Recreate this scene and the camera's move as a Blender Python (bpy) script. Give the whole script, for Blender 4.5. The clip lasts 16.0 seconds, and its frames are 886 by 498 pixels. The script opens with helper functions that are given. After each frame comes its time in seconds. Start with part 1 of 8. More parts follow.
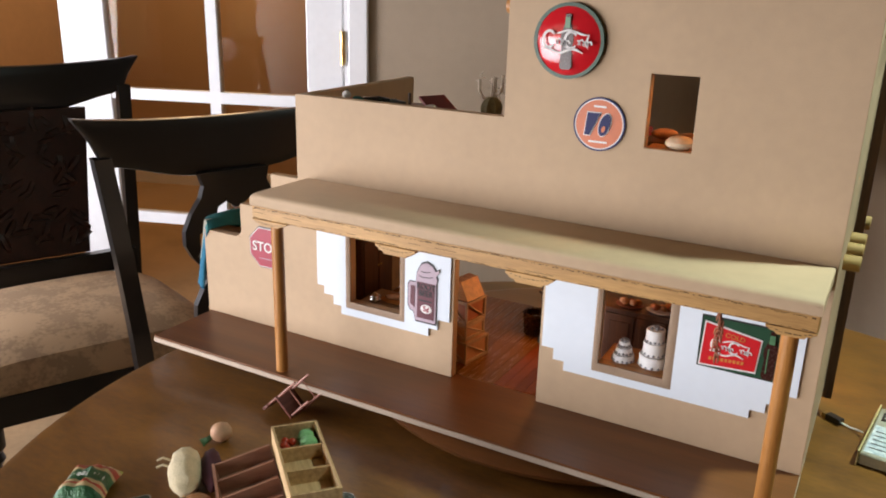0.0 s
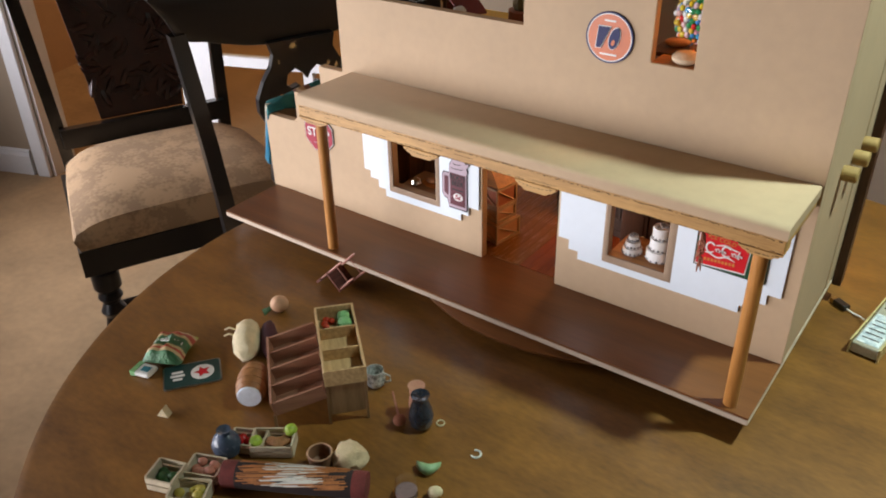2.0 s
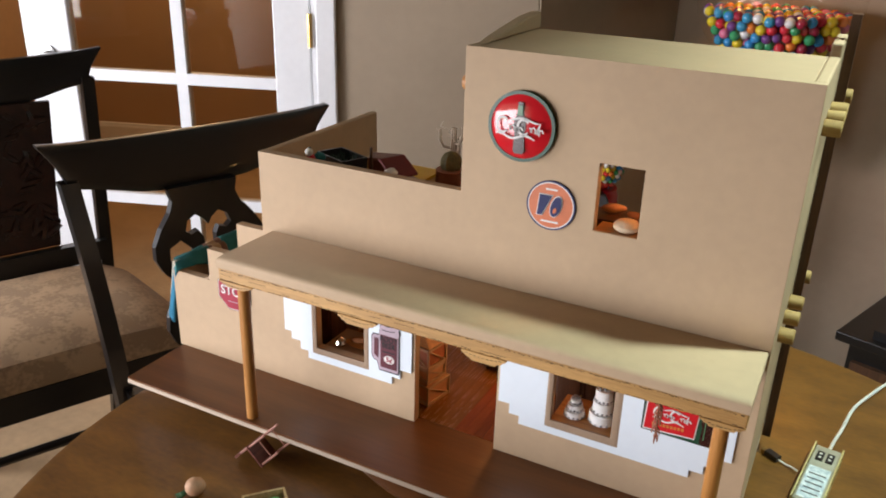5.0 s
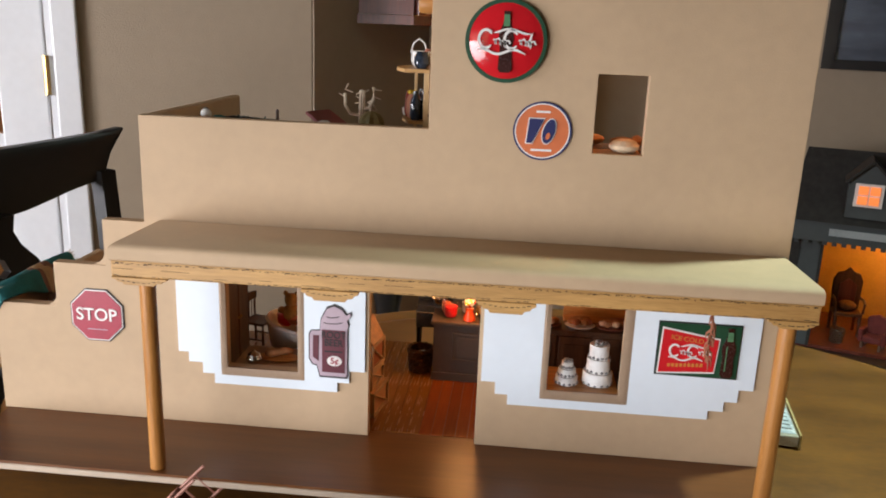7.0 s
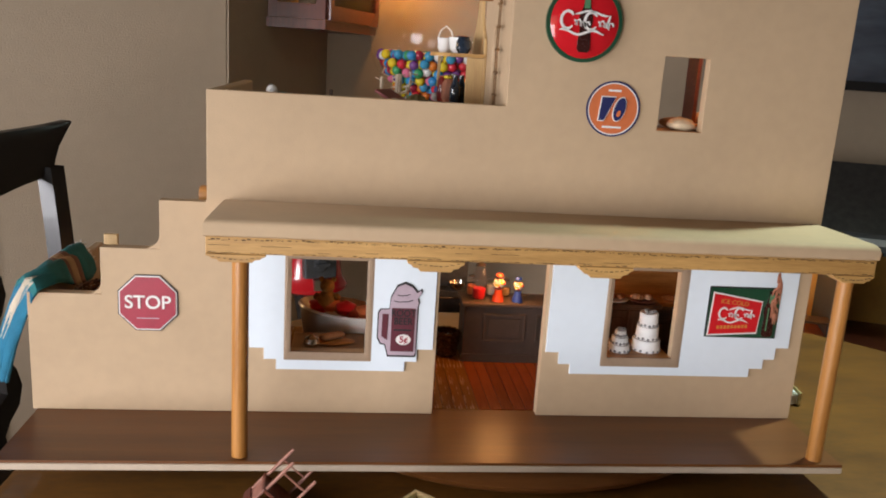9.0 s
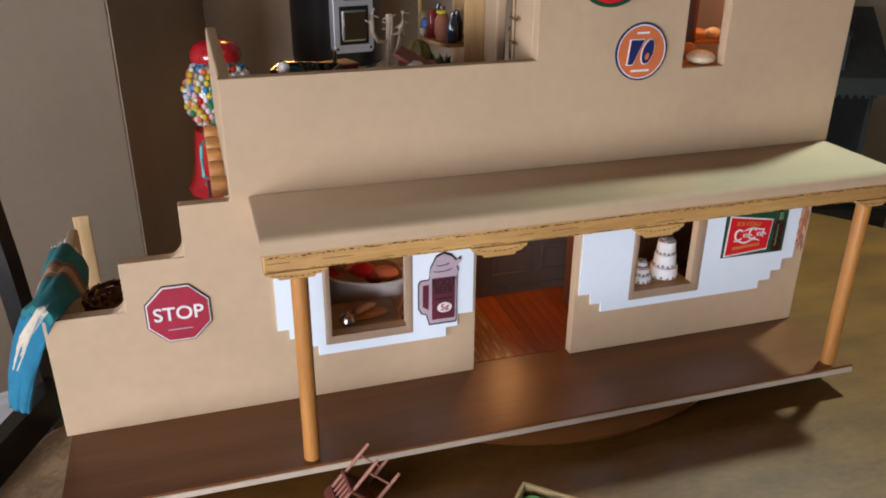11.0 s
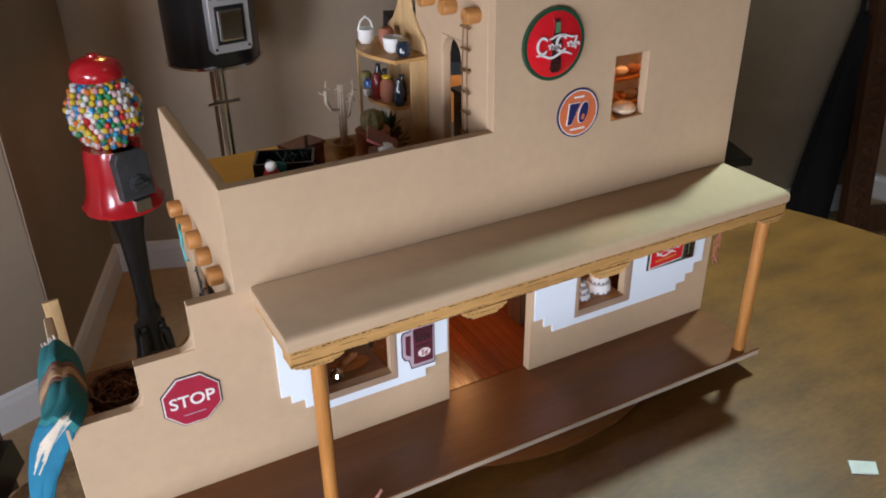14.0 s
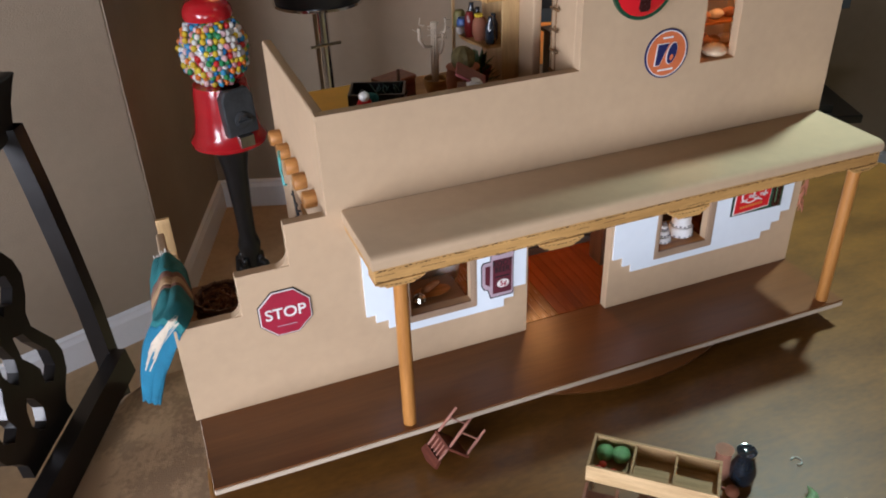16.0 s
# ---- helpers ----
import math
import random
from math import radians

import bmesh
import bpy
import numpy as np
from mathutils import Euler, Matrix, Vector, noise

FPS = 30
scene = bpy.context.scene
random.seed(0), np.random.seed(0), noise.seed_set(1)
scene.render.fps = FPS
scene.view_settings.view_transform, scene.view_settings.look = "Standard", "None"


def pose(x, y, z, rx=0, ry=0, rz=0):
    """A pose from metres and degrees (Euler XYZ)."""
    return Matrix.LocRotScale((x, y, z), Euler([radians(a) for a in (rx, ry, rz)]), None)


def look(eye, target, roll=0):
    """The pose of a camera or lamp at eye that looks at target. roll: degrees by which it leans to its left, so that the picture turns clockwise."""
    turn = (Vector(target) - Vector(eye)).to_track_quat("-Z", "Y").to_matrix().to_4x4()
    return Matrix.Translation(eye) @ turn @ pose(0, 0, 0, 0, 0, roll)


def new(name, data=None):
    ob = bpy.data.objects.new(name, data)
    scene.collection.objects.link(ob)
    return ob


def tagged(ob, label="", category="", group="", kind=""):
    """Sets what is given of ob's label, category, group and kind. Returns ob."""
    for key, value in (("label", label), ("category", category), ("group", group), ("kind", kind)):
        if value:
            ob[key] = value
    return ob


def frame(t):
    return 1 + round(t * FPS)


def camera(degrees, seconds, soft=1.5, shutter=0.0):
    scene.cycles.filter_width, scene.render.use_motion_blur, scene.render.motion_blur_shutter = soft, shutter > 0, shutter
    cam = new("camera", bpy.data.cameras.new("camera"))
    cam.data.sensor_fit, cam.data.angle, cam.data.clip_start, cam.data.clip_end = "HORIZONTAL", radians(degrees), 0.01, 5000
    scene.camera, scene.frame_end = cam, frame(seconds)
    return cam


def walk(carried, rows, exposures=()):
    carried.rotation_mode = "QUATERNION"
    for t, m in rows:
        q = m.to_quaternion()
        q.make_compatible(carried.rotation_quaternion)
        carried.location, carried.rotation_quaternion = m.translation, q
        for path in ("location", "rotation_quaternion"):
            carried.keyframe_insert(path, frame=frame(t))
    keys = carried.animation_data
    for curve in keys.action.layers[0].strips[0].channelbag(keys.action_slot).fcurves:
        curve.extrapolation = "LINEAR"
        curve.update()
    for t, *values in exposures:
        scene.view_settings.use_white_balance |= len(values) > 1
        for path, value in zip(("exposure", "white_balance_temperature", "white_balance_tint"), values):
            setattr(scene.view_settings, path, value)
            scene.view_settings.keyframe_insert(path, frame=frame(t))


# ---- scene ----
cam = camera(57.0, 16.0, 1.9)
PATH = [
    (0, (0.342, -0.739, 1.21), (-0.579, 0.924, 0.589), 1.6),
    (0.5, (0.377, -0.72, 1.224), (-0.67, 0.843, 0.546), 0.7),
    (1, (0.398, -0.721, 1.239), (-0.659, 0.803, 0.488), 0.1),
    (1.5, (0.426, -0.739, 1.289), (-0.61, 0.737, 0.423), 0.2),
    (2, (0.436, -0.729, 1.324), (-0.595, 0.64, 0.293), -1.3),
    (2.5, (0.444, -0.708, 1.368), (-0.569, 0.661, 0.32), -0.4),
    (3, (0.443, -0.706, 1.406), (-0.507, 0.76, 0.432), 2.1),
    (3.1, (0.443, -0.717, 1.414), (-0.49, 0.777, 0.466), 2.5),
    (3.5, (0.443, -0.713, 1.445), (-0.478, 0.807, 0.528), 2.4),
    (3.7, (0.441, -0.716, 1.451), (-0.476, 0.815, 0.549), 2.3),
    (5.8, (0.23, -0.719, 1.264), (-0.404, 1.055, 0.59), 0.7),
    (6, (0.196, -0.726, 1.246), (-0.343, 1.089, 0.601), 0.6),
    (6.5, (0.124, -0.726, 1.206), (-0.185, 1.169, 0.648), 1.6),
    (7, (0.077, -0.713, 1.17), (-0.091, 1.21, 0.648), 2.2),
    (7.5, (0.029, -0.707, 1.144), (-0.059, 1.227, 0.643), 2.3),
    (8, (-0.033, -0.717, 1.137), (-0.067, 1.224, 0.657), 2.5),
    (8.5, (-0.094, -0.734, 1.125), (-0.006, 1.21, 0.663), 2.7),
    (8.7, (-0.114, -0.74, 1.124), (0.034, 1.202, 0.667), 3.2),
    (10.8, (-0.263, -0.656, 1.202), (0.26, 1.115, 0.434), 0.8),
    (11, (-0.284, -0.645, 1.228), (0.253, 1.092, 0.395), 0.4),
    (11.5, (-0.332, -0.619, 1.255), (0.28, 1.07, 0.377), -0.0),
    (12, (-0.352, -0.607, 1.287), (0.325, 1.034, 0.366), -0.2),
    (12.5, (-0.36, -0.613, 1.309), (0.366, 0.991, 0.362), -0.6),
    (13, (-0.368, -0.609, 1.315), (0.381, 0.976, 0.352), -1.4),
    (13.5, (-0.383, -0.62, 1.343), (0.411, 0.948, 0.388), -1.6),
    (14, (-0.393, -0.626, 1.361), (0.435, 0.921, 0.403), -0.8),
    (14.5, (-0.406, -0.639, 1.374), (0.402, 0.908, 0.398), -1.2),
    (15, (-0.412, -0.647, 1.379), (0.336, 0.916, 0.382), -2.0),
    (15.5, (-0.418, -0.657, 1.363), (0.272, 0.91, 0.328), -1.7),
    (16, (-0.4, -0.668, 1.36), (0.195, 0.925, 0.307), -2.1),
]
walk(cam, [(t, look(eye, target, roll)) for t, eye, target, roll in PATH],
     [(0.0, -0.08, 6750, 15), (3.7, -0.06, 6650, 15), (6.0, -0.12, 6650, 12), (8.7, -0.29, 6850, 12), (11.0, -0.40, 6300, 14), (16.0, -0.38, 6150, 14)])

# ---------------------------------------------------------------- world, lights
world = bpy.data.worlds.new("world")
scene.world = world
world.use_nodes = True
wbg = world.node_tree.nodes["Background"]
sky = world.node_tree.nodes.new("ShaderNodeTexSky")
sky.sky_type, sky.sun_disc = "NISHITA", False
sky.sun_elevation, sky.sun_rotation = radians(40), radians(200)
world.node_tree.links.new(sky.outputs[0], wbg.inputs[0])
wbg.inputs[1].default_value = 0.1


def lamp(name, kind, m, power, colour, size=0.1, size_y=None):
    data = bpy.data.lights.new(name, kind)
    data.energy, data.color = power, colour
    if kind == "AREA":
        data.shape, data.size, data.size_y = "RECTANGLE", size, size_y or size
    else:
        data.shadow_soft_size = size
    ob = new(name, data)
    ob.matrix_world = m
    return ob


# daylight through the tall window behind the walk
lamp("window_daylight", "AREA", look((-0.91, -1.31, 0.82), (0.11, 0.0, 0.80)), 7.8, (0.90, 0.92, 0.97), 1.1, 0.6).data.spread = radians(82)
lamp("window_daylight_far", "AREA", look((-2.42, -0.78, 1.1), (-0.46, 1.45, 0.70)), 30, (0.90, 0.92, 1.0), 1.0, 0.9).data.spread = radians(95)
# the ceiling lamp over the far side of the table
pendant = lamp("pendant_lamp_light", "SPOT", look((0.76, 0.205, 2.10), (0.74, 0.16, 0.76)), 94, (0.76, 1.0, 0.90), 0.045)
pendant.data.spot_size, pendant.data.spot_blend = radians(84), 0.7
lamp("pendant_bulb_glow", "POINT", pose(0.76, 0.205, 2.09), 4, (0.80, 1.0, 0.92), 0.03)
# added unseen lamp outside the corner cabinet, for the orange glow on the wall
lamp("cabinet_side_glow", "POINT", pose(-0.23, 1.98, 0, 0, 0, -19.5) @ pose(0.25, -0.09, 1.43), 5.6, (1.0, 0.46, 0.12), 0.03)
# the room beyond the french doors
lamp("next_room_lamp_light", "POINT", pose(-2.7, 2.4, 1.9), 31, (1.0, 0.70, 0.40), 0.12)
# bulbs in the dolls' houses
lamp("bulb_light_shop", "POINT", pose(0.036, 0.128, 0.902), 0.38, (1.0, 0.45, 0.15), 0.014)
lamp("bulb_light_parlour", "POINT", pose(-0.13, 0.20, 0.955), 0.03, (1.0, 0.5, 0.2), 0.008)
lamp("bulb_light_upstairs", "POINT", pose(0.245, 0.09, 1.205), 0.45, (1.0, 0.45, 0.16), 0.008)
# added unseen lamp just behind the house, for the warm patch on the table
lamp("house_back_glow", "POINT", pose(0.298, 0.268, 0.825), 0.10, (1.0, 0.55, 0.18), 0.008)
lamp("bulb_light_far_house", "POINT", pose(1.01, 1.29, 0.69), 0.8, (1.0, 0.50, 0.13), 0.01)
lamp("bulb_light_far_house_hall", "POINT", pose(0.68, 1.40, 0.69), 0.6, (1.0, 0.30, 0.08), 0.01)


# ---------------------------------------------------------------- materials
MATS = {}


def mat(name, col, rough=0.5, metal=0.0, var=0.12, scale=20.0, bump=0.0, bscale=200.0, coat=0.0, spread=None, stretch=(1, 1, 1), hue=None, emit=0.0, trans=0.0, rand=0.0):
    """A surface with two scales of variation: broad stains and fine grain."""
    if name in MATS:
        return MATS[name]
    m = bpy.data.materials.new(name)
    m.use_nodes = True
    nt = m.node_tree
    b = nt.nodes["Principled BSDF"]
    b.inputs["Roughness"].default_value, b.inputs["Metallic"].default_value = rough, metal
    b.inputs["Coat Weight"].default_value = coat
    b.inputs["Transmission Weight"].default_value = trans
    L = nt.links.new
    co = nt.nodes.new("ShaderNodeTexCoord")
    mp = nt.nodes.new("ShaderNodeMapping")
    mp.inputs["Scale"].default_value = stretch
    L(co.outputs["Object"], mp.inputs[0])
    big = nt.nodes.new("ShaderNodeTexNoise")
    big.inputs["Scale"].default_value, big.inputs["Detail"].default_value = scale, 4
    L(mp.outputs[0], big.inputs["Vector"])
    fine = nt.nodes.new("ShaderNodeTexNoise")
    fine.inputs["Scale"].default_value, fine.inputs["Detail"].default_value = scale * 9, 3
    L(mp.outputs[0], fine.inputs["Vector"])
    mix = nt.nodes.new("ShaderNodeMix")
    mix.data_type = "FLOAT"
    mix.inputs[0].default_value = 0.35
    L(big.outputs[0], mix.inputs[2])
    L(fine.outputs[0], mix.inputs[3])
    ramp = nt.nodes.new("ShaderNodeValToRGB")
    c = Vector(col)
    d = Vector(hue) if hue else c * (1 - 2 * var)
    ramp.color_ramp.elements[0].position, ramp.color_ramp.elements[1].position = 0.32, 0.68
    ramp.color_ramp.elements[0].color = (*d, 1)
    ramp.color_ramp.elements[1].color = (*(c * (1 + var)), 1)
    L(mix.outputs[0], ramp.inputs[0])
    out = ramp.outputs[0]
    if rand:
        info = nt.nodes.new("ShaderNodeObjectInfo")
        hsv = nt.nodes.new("ShaderNodeHueSaturation")
        rng = nt.nodes.new("ShaderNodeMapRange")
        rng.inputs[3].default_value, rng.inputs[4].default_value = 1 - rand, 1 + rand
        L(info.outputs["Random"], rng.inputs[0])
        L(rng.outputs[0], hsv.inputs["Value"])
        L(out, hsv.inputs["Color"])
        out = hsv.outputs[0]
    L(out, b.inputs["Base Color"])
    rr = nt.nodes.new("ShaderNodeMapRange")
    rr.inputs[3].default_value, rr.inputs[4].default_value = max(0.02, rough - 0.06), min(1, rough + 0.08)
    L(fine.outputs[0], rr.inputs[0])
    L(rr.outputs[0], b.inputs["Roughness"])
    if bump:
        bn = nt.nodes.new("ShaderNodeTexNoise")
        bn.inputs["Scale"].default_value, bn.inputs["Detail"].default_value = bscale, 3
        L(mp.outputs[0], bn.inputs["Vector"])
        bp = nt.nodes.new("ShaderNodeBump")
        bp.inputs["Strength"].default_value, bp.inputs["Distance"].default_value = bump, 0.002
        L(bn.outputs[0], bp.inputs["Height"])
        L(bp.outputs[0], b.inputs["Normal"])
    if emit:
        b.inputs["Emission Color"].default_value = (*col, 1)
        b.inputs["Emission Strength"].default_value = emit
    MATS[name] = m
    return m


def wood(name, dark, light, rough=0.35, scale=12.0, axis=0, coat=0.0, bump=0.15, rand=0.0):
    s = [9, 9, 9]
    s[axis] = 0.7
    return mat(name, light, rough, 0, 0.1, scale, bump, scale * 5, coat, None, tuple(s), dark, rand=rand)


def glass(name, tint=(1, 1, 1), rough=0.02, ior=1.35, thin=False):
    m = bpy.data.materials.new(name)
    m.use_nodes = True
    nt = m.node_tree
    nt.nodes.clear()
    o = nt.nodes.new("ShaderNodeOutputMaterial")
    t = nt.nodes.new("ShaderNodeBsdfTransparent")
    t.inputs[0].default_value = (*tint, 1)
    g = nt.nodes.new("ShaderNodeBsdfGlossy")
    g.inputs["Roughness"].default_value = rough
    f = nt.nodes.new("ShaderNodeFresnel")
    f.inputs[0].default_value = ior
    x = nt.nodes.new("ShaderNodeMixShader")
    if thin:
        lw = nt.nodes.new("ShaderNodeLayerWeight")
        lw.inputs[0].default_value = 0.22
        k = nt.nodes.new("ShaderNodeMath")
        k.operation = "MULTIPLY_ADD"
        k.inputs[1].default_value, k.inputs[2].default_value = 0.30, 0.015
        nt.links.new(lw.outputs["Facing"], k.inputs[0])
        nt.links.new(k.outputs[0], x.inputs[0])
    else:
        nt.links.new(f.outputs[0], x.inputs[0])
    nt.links.new(t.outputs[0], x.inputs[1])
    nt.links.new(g.outputs[0], x.inputs[2])
    nt.links.new(x.outputs[0], o.inputs[0])
    return m


def island_colours(name, cols, rough=0.25):
    """Sweets: a colour for every ball of a heap."""
    m = bpy.data.materials.new(name)
    m.use_nodes = True
    nt = m.node_tree
    b = nt.nodes["Principled BSDF"]
    b.inputs["Roughness"].default_value = rough
    g = nt.nodes.new("ShaderNodeNewGeometry")
    r = nt.nodes.new("ShaderNodeValToRGB")
    r.color_ramp.interpolation = "CONSTANT"
    e = r.color_ramp.elements
    while len(e) < len(cols):
        e.new(0.5)
    for i, c in enumerate(cols):
        e[i].position = i / len(cols)
        e[i].color = (*c, 1)
    nt.links.new(g.outputs["Random Per Island"], r.inputs[0])
    nt.links.new(r.outputs[0], b.inputs["Base Color"])
    return m


ADOBE = mat("adobe_paint", (0.518, 0.371, 0.233), 0.72, var=0.05, scale=9, bump=0.12, bscale=700)
LIMEWASH = mat("white_paint", (0.745, 0.825, 0.90), 0.75, var=0.02, scale=12, bump=0.06, bscale=600)
WALNUT = wood("walnut_veneer", (0.125, 0.042, 0.010), (0.185, 0.068, 0.017), 0.36, 4, 0, bump=0.03)
CHERRY = wood("cherry_plank", (0.145, 0.034, 0.009), (0.225, 0.058, 0.015), 0.2, 6, 1, bump=0.03, rand=0.2)
GOLDPLANK = wood("golden_plank", (0.16, 0.066, 0.018), (0.24, 0.105, 0.03), 0.25, 6, 1, bump=0.03, rand=0.12)
DOWEL = wood("stained_dowel", (0.33, 0.135, 0.030), (0.47, 0.21, 0.055), 0.35, 16, 2)
PINE = wood("pine", (0.34, 0.18, 0.055), (0.55, 0.32, 0.11), 0.5, 12, 0)
PINE_V = wood("pine_upright", (0.44, 0.28, 0.12), (0.62, 0.42, 0.2), 0.5, 12, 2)
BURNT = mat("scorched_line", (0.035, 0.018, 0.008), 0.8)
VIGA = wood("log_end", (0.27, 0.16, 0.05), (0.47, 0.32, 0.12), 0.6, 18, 0)
LOG_O = wood("orange_log", (0.30, 0.12, 0.03), (0.55, 0.26, 0.075), 0.45, 18, 0, rand=0.15)
TABLE = mat("table_top_wood", (0.225, 0.097, 0.016), 0.44, 0, 0.10, 8.0, 0.05, 40, 0.16, None, (1.2, 3.0, 3.0), (0.108, 0.044, 0.007))
TABLE.node_tree.nodes["Principled BSDF"].inputs["Coat Roughness"].default_value = 0.07
ESPRESSO = mat("espresso_lacquer", (0.009, 0.0075, 0.007), 0.30, var=0.2, scale=8, coat=0.12)
UPHOLSTERY = mat("damask", (0.42, 0.275, 0.15), 0.85, var=0.06, scale=13, bump=0.5, bscale=500, hue=(0.31, 0.20, 0.11))
for node in UPHOLSTERY.node_tree.nodes:
    if node.type == "VALTORGB":
        node.color_ramp.elements[0].position, node.color_ramp.elements[1].position = 0.46, 0.54
CARPET = mat("carpet", (0.45, 0.305, 0.165), 0.95, var=0.12, scale=5, bump=0.9, bscale=420)
GREIGE = mat("greige_wall_paint", (0.345, 0.27, 0.19), 0.85, var=0.05, scale=4, bump=0.45, bscale=260)
WHITE = mat("white_trim_paint", (0.78, 0.79, 0.80), 0.4, var=0.03, scale=6)
CEIL = mat("ceiling_paint", (0.40, 0.37, 0.33), 0.9, var=0.03, scale=3)
HONEY = mat("next_room_paint", (0.46, 0.30, 0.17), 0.85, var=0.05, scale=3)
BROWNWOOD = wood("dark_stained_wood", (0.040, 0.016, 0.008), (0.105, 0.045, 0.02), 0.4, 14, 2)
REDWOOD = wood("rosewood", (0.075, 0.016, 0.010), (0.16, 0.038, 0.022), 0.3, 14, 2)
MAHOG = wood("red_mahogany", (0.10, 0.026, 0.016), (0.2, 0.06, 0.038), 0.35, 30, 0)
CHROME = mat("chrome", (0.75, 0.75, 0.74), 0.12, 1.0, var=0.04)
STEEL = mat("brushed_metal", (0.45, 0.45, 0.44), 0.3, 1.0, var=0.1)
GREYCAST = mat("grey_cast_metal", (0.075, 0.08, 0.085), 0.45, 0.3, var=0.2, scale=30, bump=0.3)
REDCAST = mat("red_enamel", (0.48, 0.012, 0.018), 0.2, var=0.06, coat=0.5)
BLACKCAST = mat("black_enamel", (0.012, 0.012, 0.013), 0.3, var=0.2, coat=0.2)
CLEAR = glass("clear_plastic", thin=True)
MATTE_GLASS = glass("matte_picture_glass", rough=0.13, ior=1.5)
PANE = glass("window_pane", (0.93, 0.90, 0.84))
ICING = mat("icing", (0.80, 0.80, 0.80), 0.55, var=0.05, scale=90, bump=0.4, bscale=900)
LACE = mat("grey_lace", (0.30, 0.30, 0.31), 0.7, var=0.25, scale=300)
SIGNRED = mat("sign_red", (0.60, 0.014, 0.022), 0.3, var=0.05)
STOPRED = mat("stop_red", (0.36, 0.018, 0.045), 0.4, var=0.1, scale=60)
SIGNWHITE = mat("sign_white", (0.78, 0.76, 0.74), 0.4, var=0.04)
SIGNGREEN = mat("sign_green", (0.012, 0.065, 0.032), 0.35, var=0.12)
SIGNORANGE = mat("sign_orange", (0.62, 0.165, 0.06), 0.4, var=0.06)
SIGNBLUE = mat("sign_blue", (0.010, 0.015, 0.095), 0.6, var=0.1)
SIGNGOLD = mat("sign_gold", (0.62, 0.23, 0.05), 0.4, var=0.1)
COLA = mat("cola_brown", (0.045, 0.014, 0.012), 0.25, var=0.2, scale=80)
BOTTLEG = mat("bottle_green", (0.10, 0.26, 0.13), 0.3, var=0.2)
BLACKINK = mat("black_ink", (0.015, 0.014, 0.016), 0.5)
MAROON = mat("mug_maroon", (0.115, 0.022, 0.035), 0.4, var=0.12, scale=60)
MAUVE = mat("mug_mauve", (0.46, 0.36, 0.42), 0.45, var=0.08)
TEAL = mat("teal_cloth", (0.015, 0.165, 0.175), 0.9, var=0.15, scale=60, bump=0.6, bscale=1200)
BLUECLOTH = mat("blue_cloth", (0.012, 0.165, 0.275), 0.9, var=0.12, scale=60, bump=0.6, bscale=1200)
TANCLOTH = mat("tan_cloth", (0.42, 0.27, 0.14), 0.9, var=0.1, scale=60)
WHITECLOTH = mat("white_cloth", (0.70, 0.68, 0.63), 0.9, var=0.06, scale=60)
BROWNCLOTH = mat("brown_cloth", (0.20, 0.10, 0.07), 0.9, var=0.1, scale=60)
CREAM = mat("cream_cloth", (0.66, 0.56, 0.36), 0.85, var=0.12, scale=70, bump=0.5, bscale=700)
PEACH = mat("peach_skin", (0.58, 0.33, 0.19), 0.6, var=0.1, scale=60)
LEAF = mat("leaf_green", (0.03, 0.10, 0.025), 0.6, var=0.3, scale=80)
LETTUCE = mat("lettuce_green", (0.20, 0.50, 0.20), 0.5, var=0.25, scale=120, bump=0.5, bscale=700)
TOMATO = mat("tomato_red", (0.52, 0.05, 0.02), 0.3, var=0.12, scale=60)
CRATEW = wood("crate_wood", (0.40, 0.25, 0.11), (0.60, 0.42, 0.22), 0.6, 30, 0)
GLAZE = mat("blue_glaze", (0.022, 0.035, 0.055), 0.12, var=0.4, scale=40, coat=0.5)
TERRA = mat("terracotta", (0.36, 0.13, 0.07), 0.7, var=0.12, scale=50)
BREAD = mat("bread_crust", (0.42, 0.19, 0.08), 0.7, var=0.25, scale=90, bump=0.5, bscale=500)
PORCELAIN = mat("porcelain", (0.78, 0.77, 0.74), 0.15, var=0.03)
GREYHOUSE = mat("grey_house_paint", (0.062, 0.072, 0.076), 0.7, var=0.1, scale=12)
SLATE = mat("slate_roof", (0.026, 0.024, 0.022), 0.8, var=0.25, scale=60, bump=0.5, bscale=200)
YELLOWWALL = mat("yellow_wallpaper", (0.66, 0.38, 0.09), 0.8, var=0.08, scale=20)
STRAW = mat("straw", (0.20, 0.10, 0.035), 0.8, var=0.4, scale=120)
BONE = mat("bleached_wood", (0.62, 0.52, 0.40), 0.7, var=0.15, scale=80)
YELLOW = mat("yellow_board", (0.80, 0.43, 0.03), 0.5, var=0.06, scale=30)
FOIL_G = mat("green_foil", (0.035, 0.13, 0.05), 0.3, 0.2, var=0.3, scale=90, bump=0.6, bscale=300)
FOIL_R = mat("red_foil", (0.42, 0.06, 0.03), 0.35, 0.1, var=0.3, scale=90)
PAPER = mat("paper_white", (0.72, 0.74, 0.70), 0.6, var=0.06, scale=80)
LABELPRINT = mat("label_print", (0.70, 0.74, 0.75), 0.5, var=0.3, scale=160, hue=(0.25, 0.36, 0.45))
CABLE = mat("white_cable", (0.74, 0.74, 0.72), 0.45)
BRASS = mat("aged_brass", (0.45, 0.30, 0.11), 0.35, 0.9, var=0.15)
PAINTING = mat("stormy_canvas", (0.095, 0.115, 0.15), 0.5, var=0.3, scale=5, stretch=(1, 1, 5), hue=(0.035, 0.045, 0.065), bump=0.3, bscale=60)
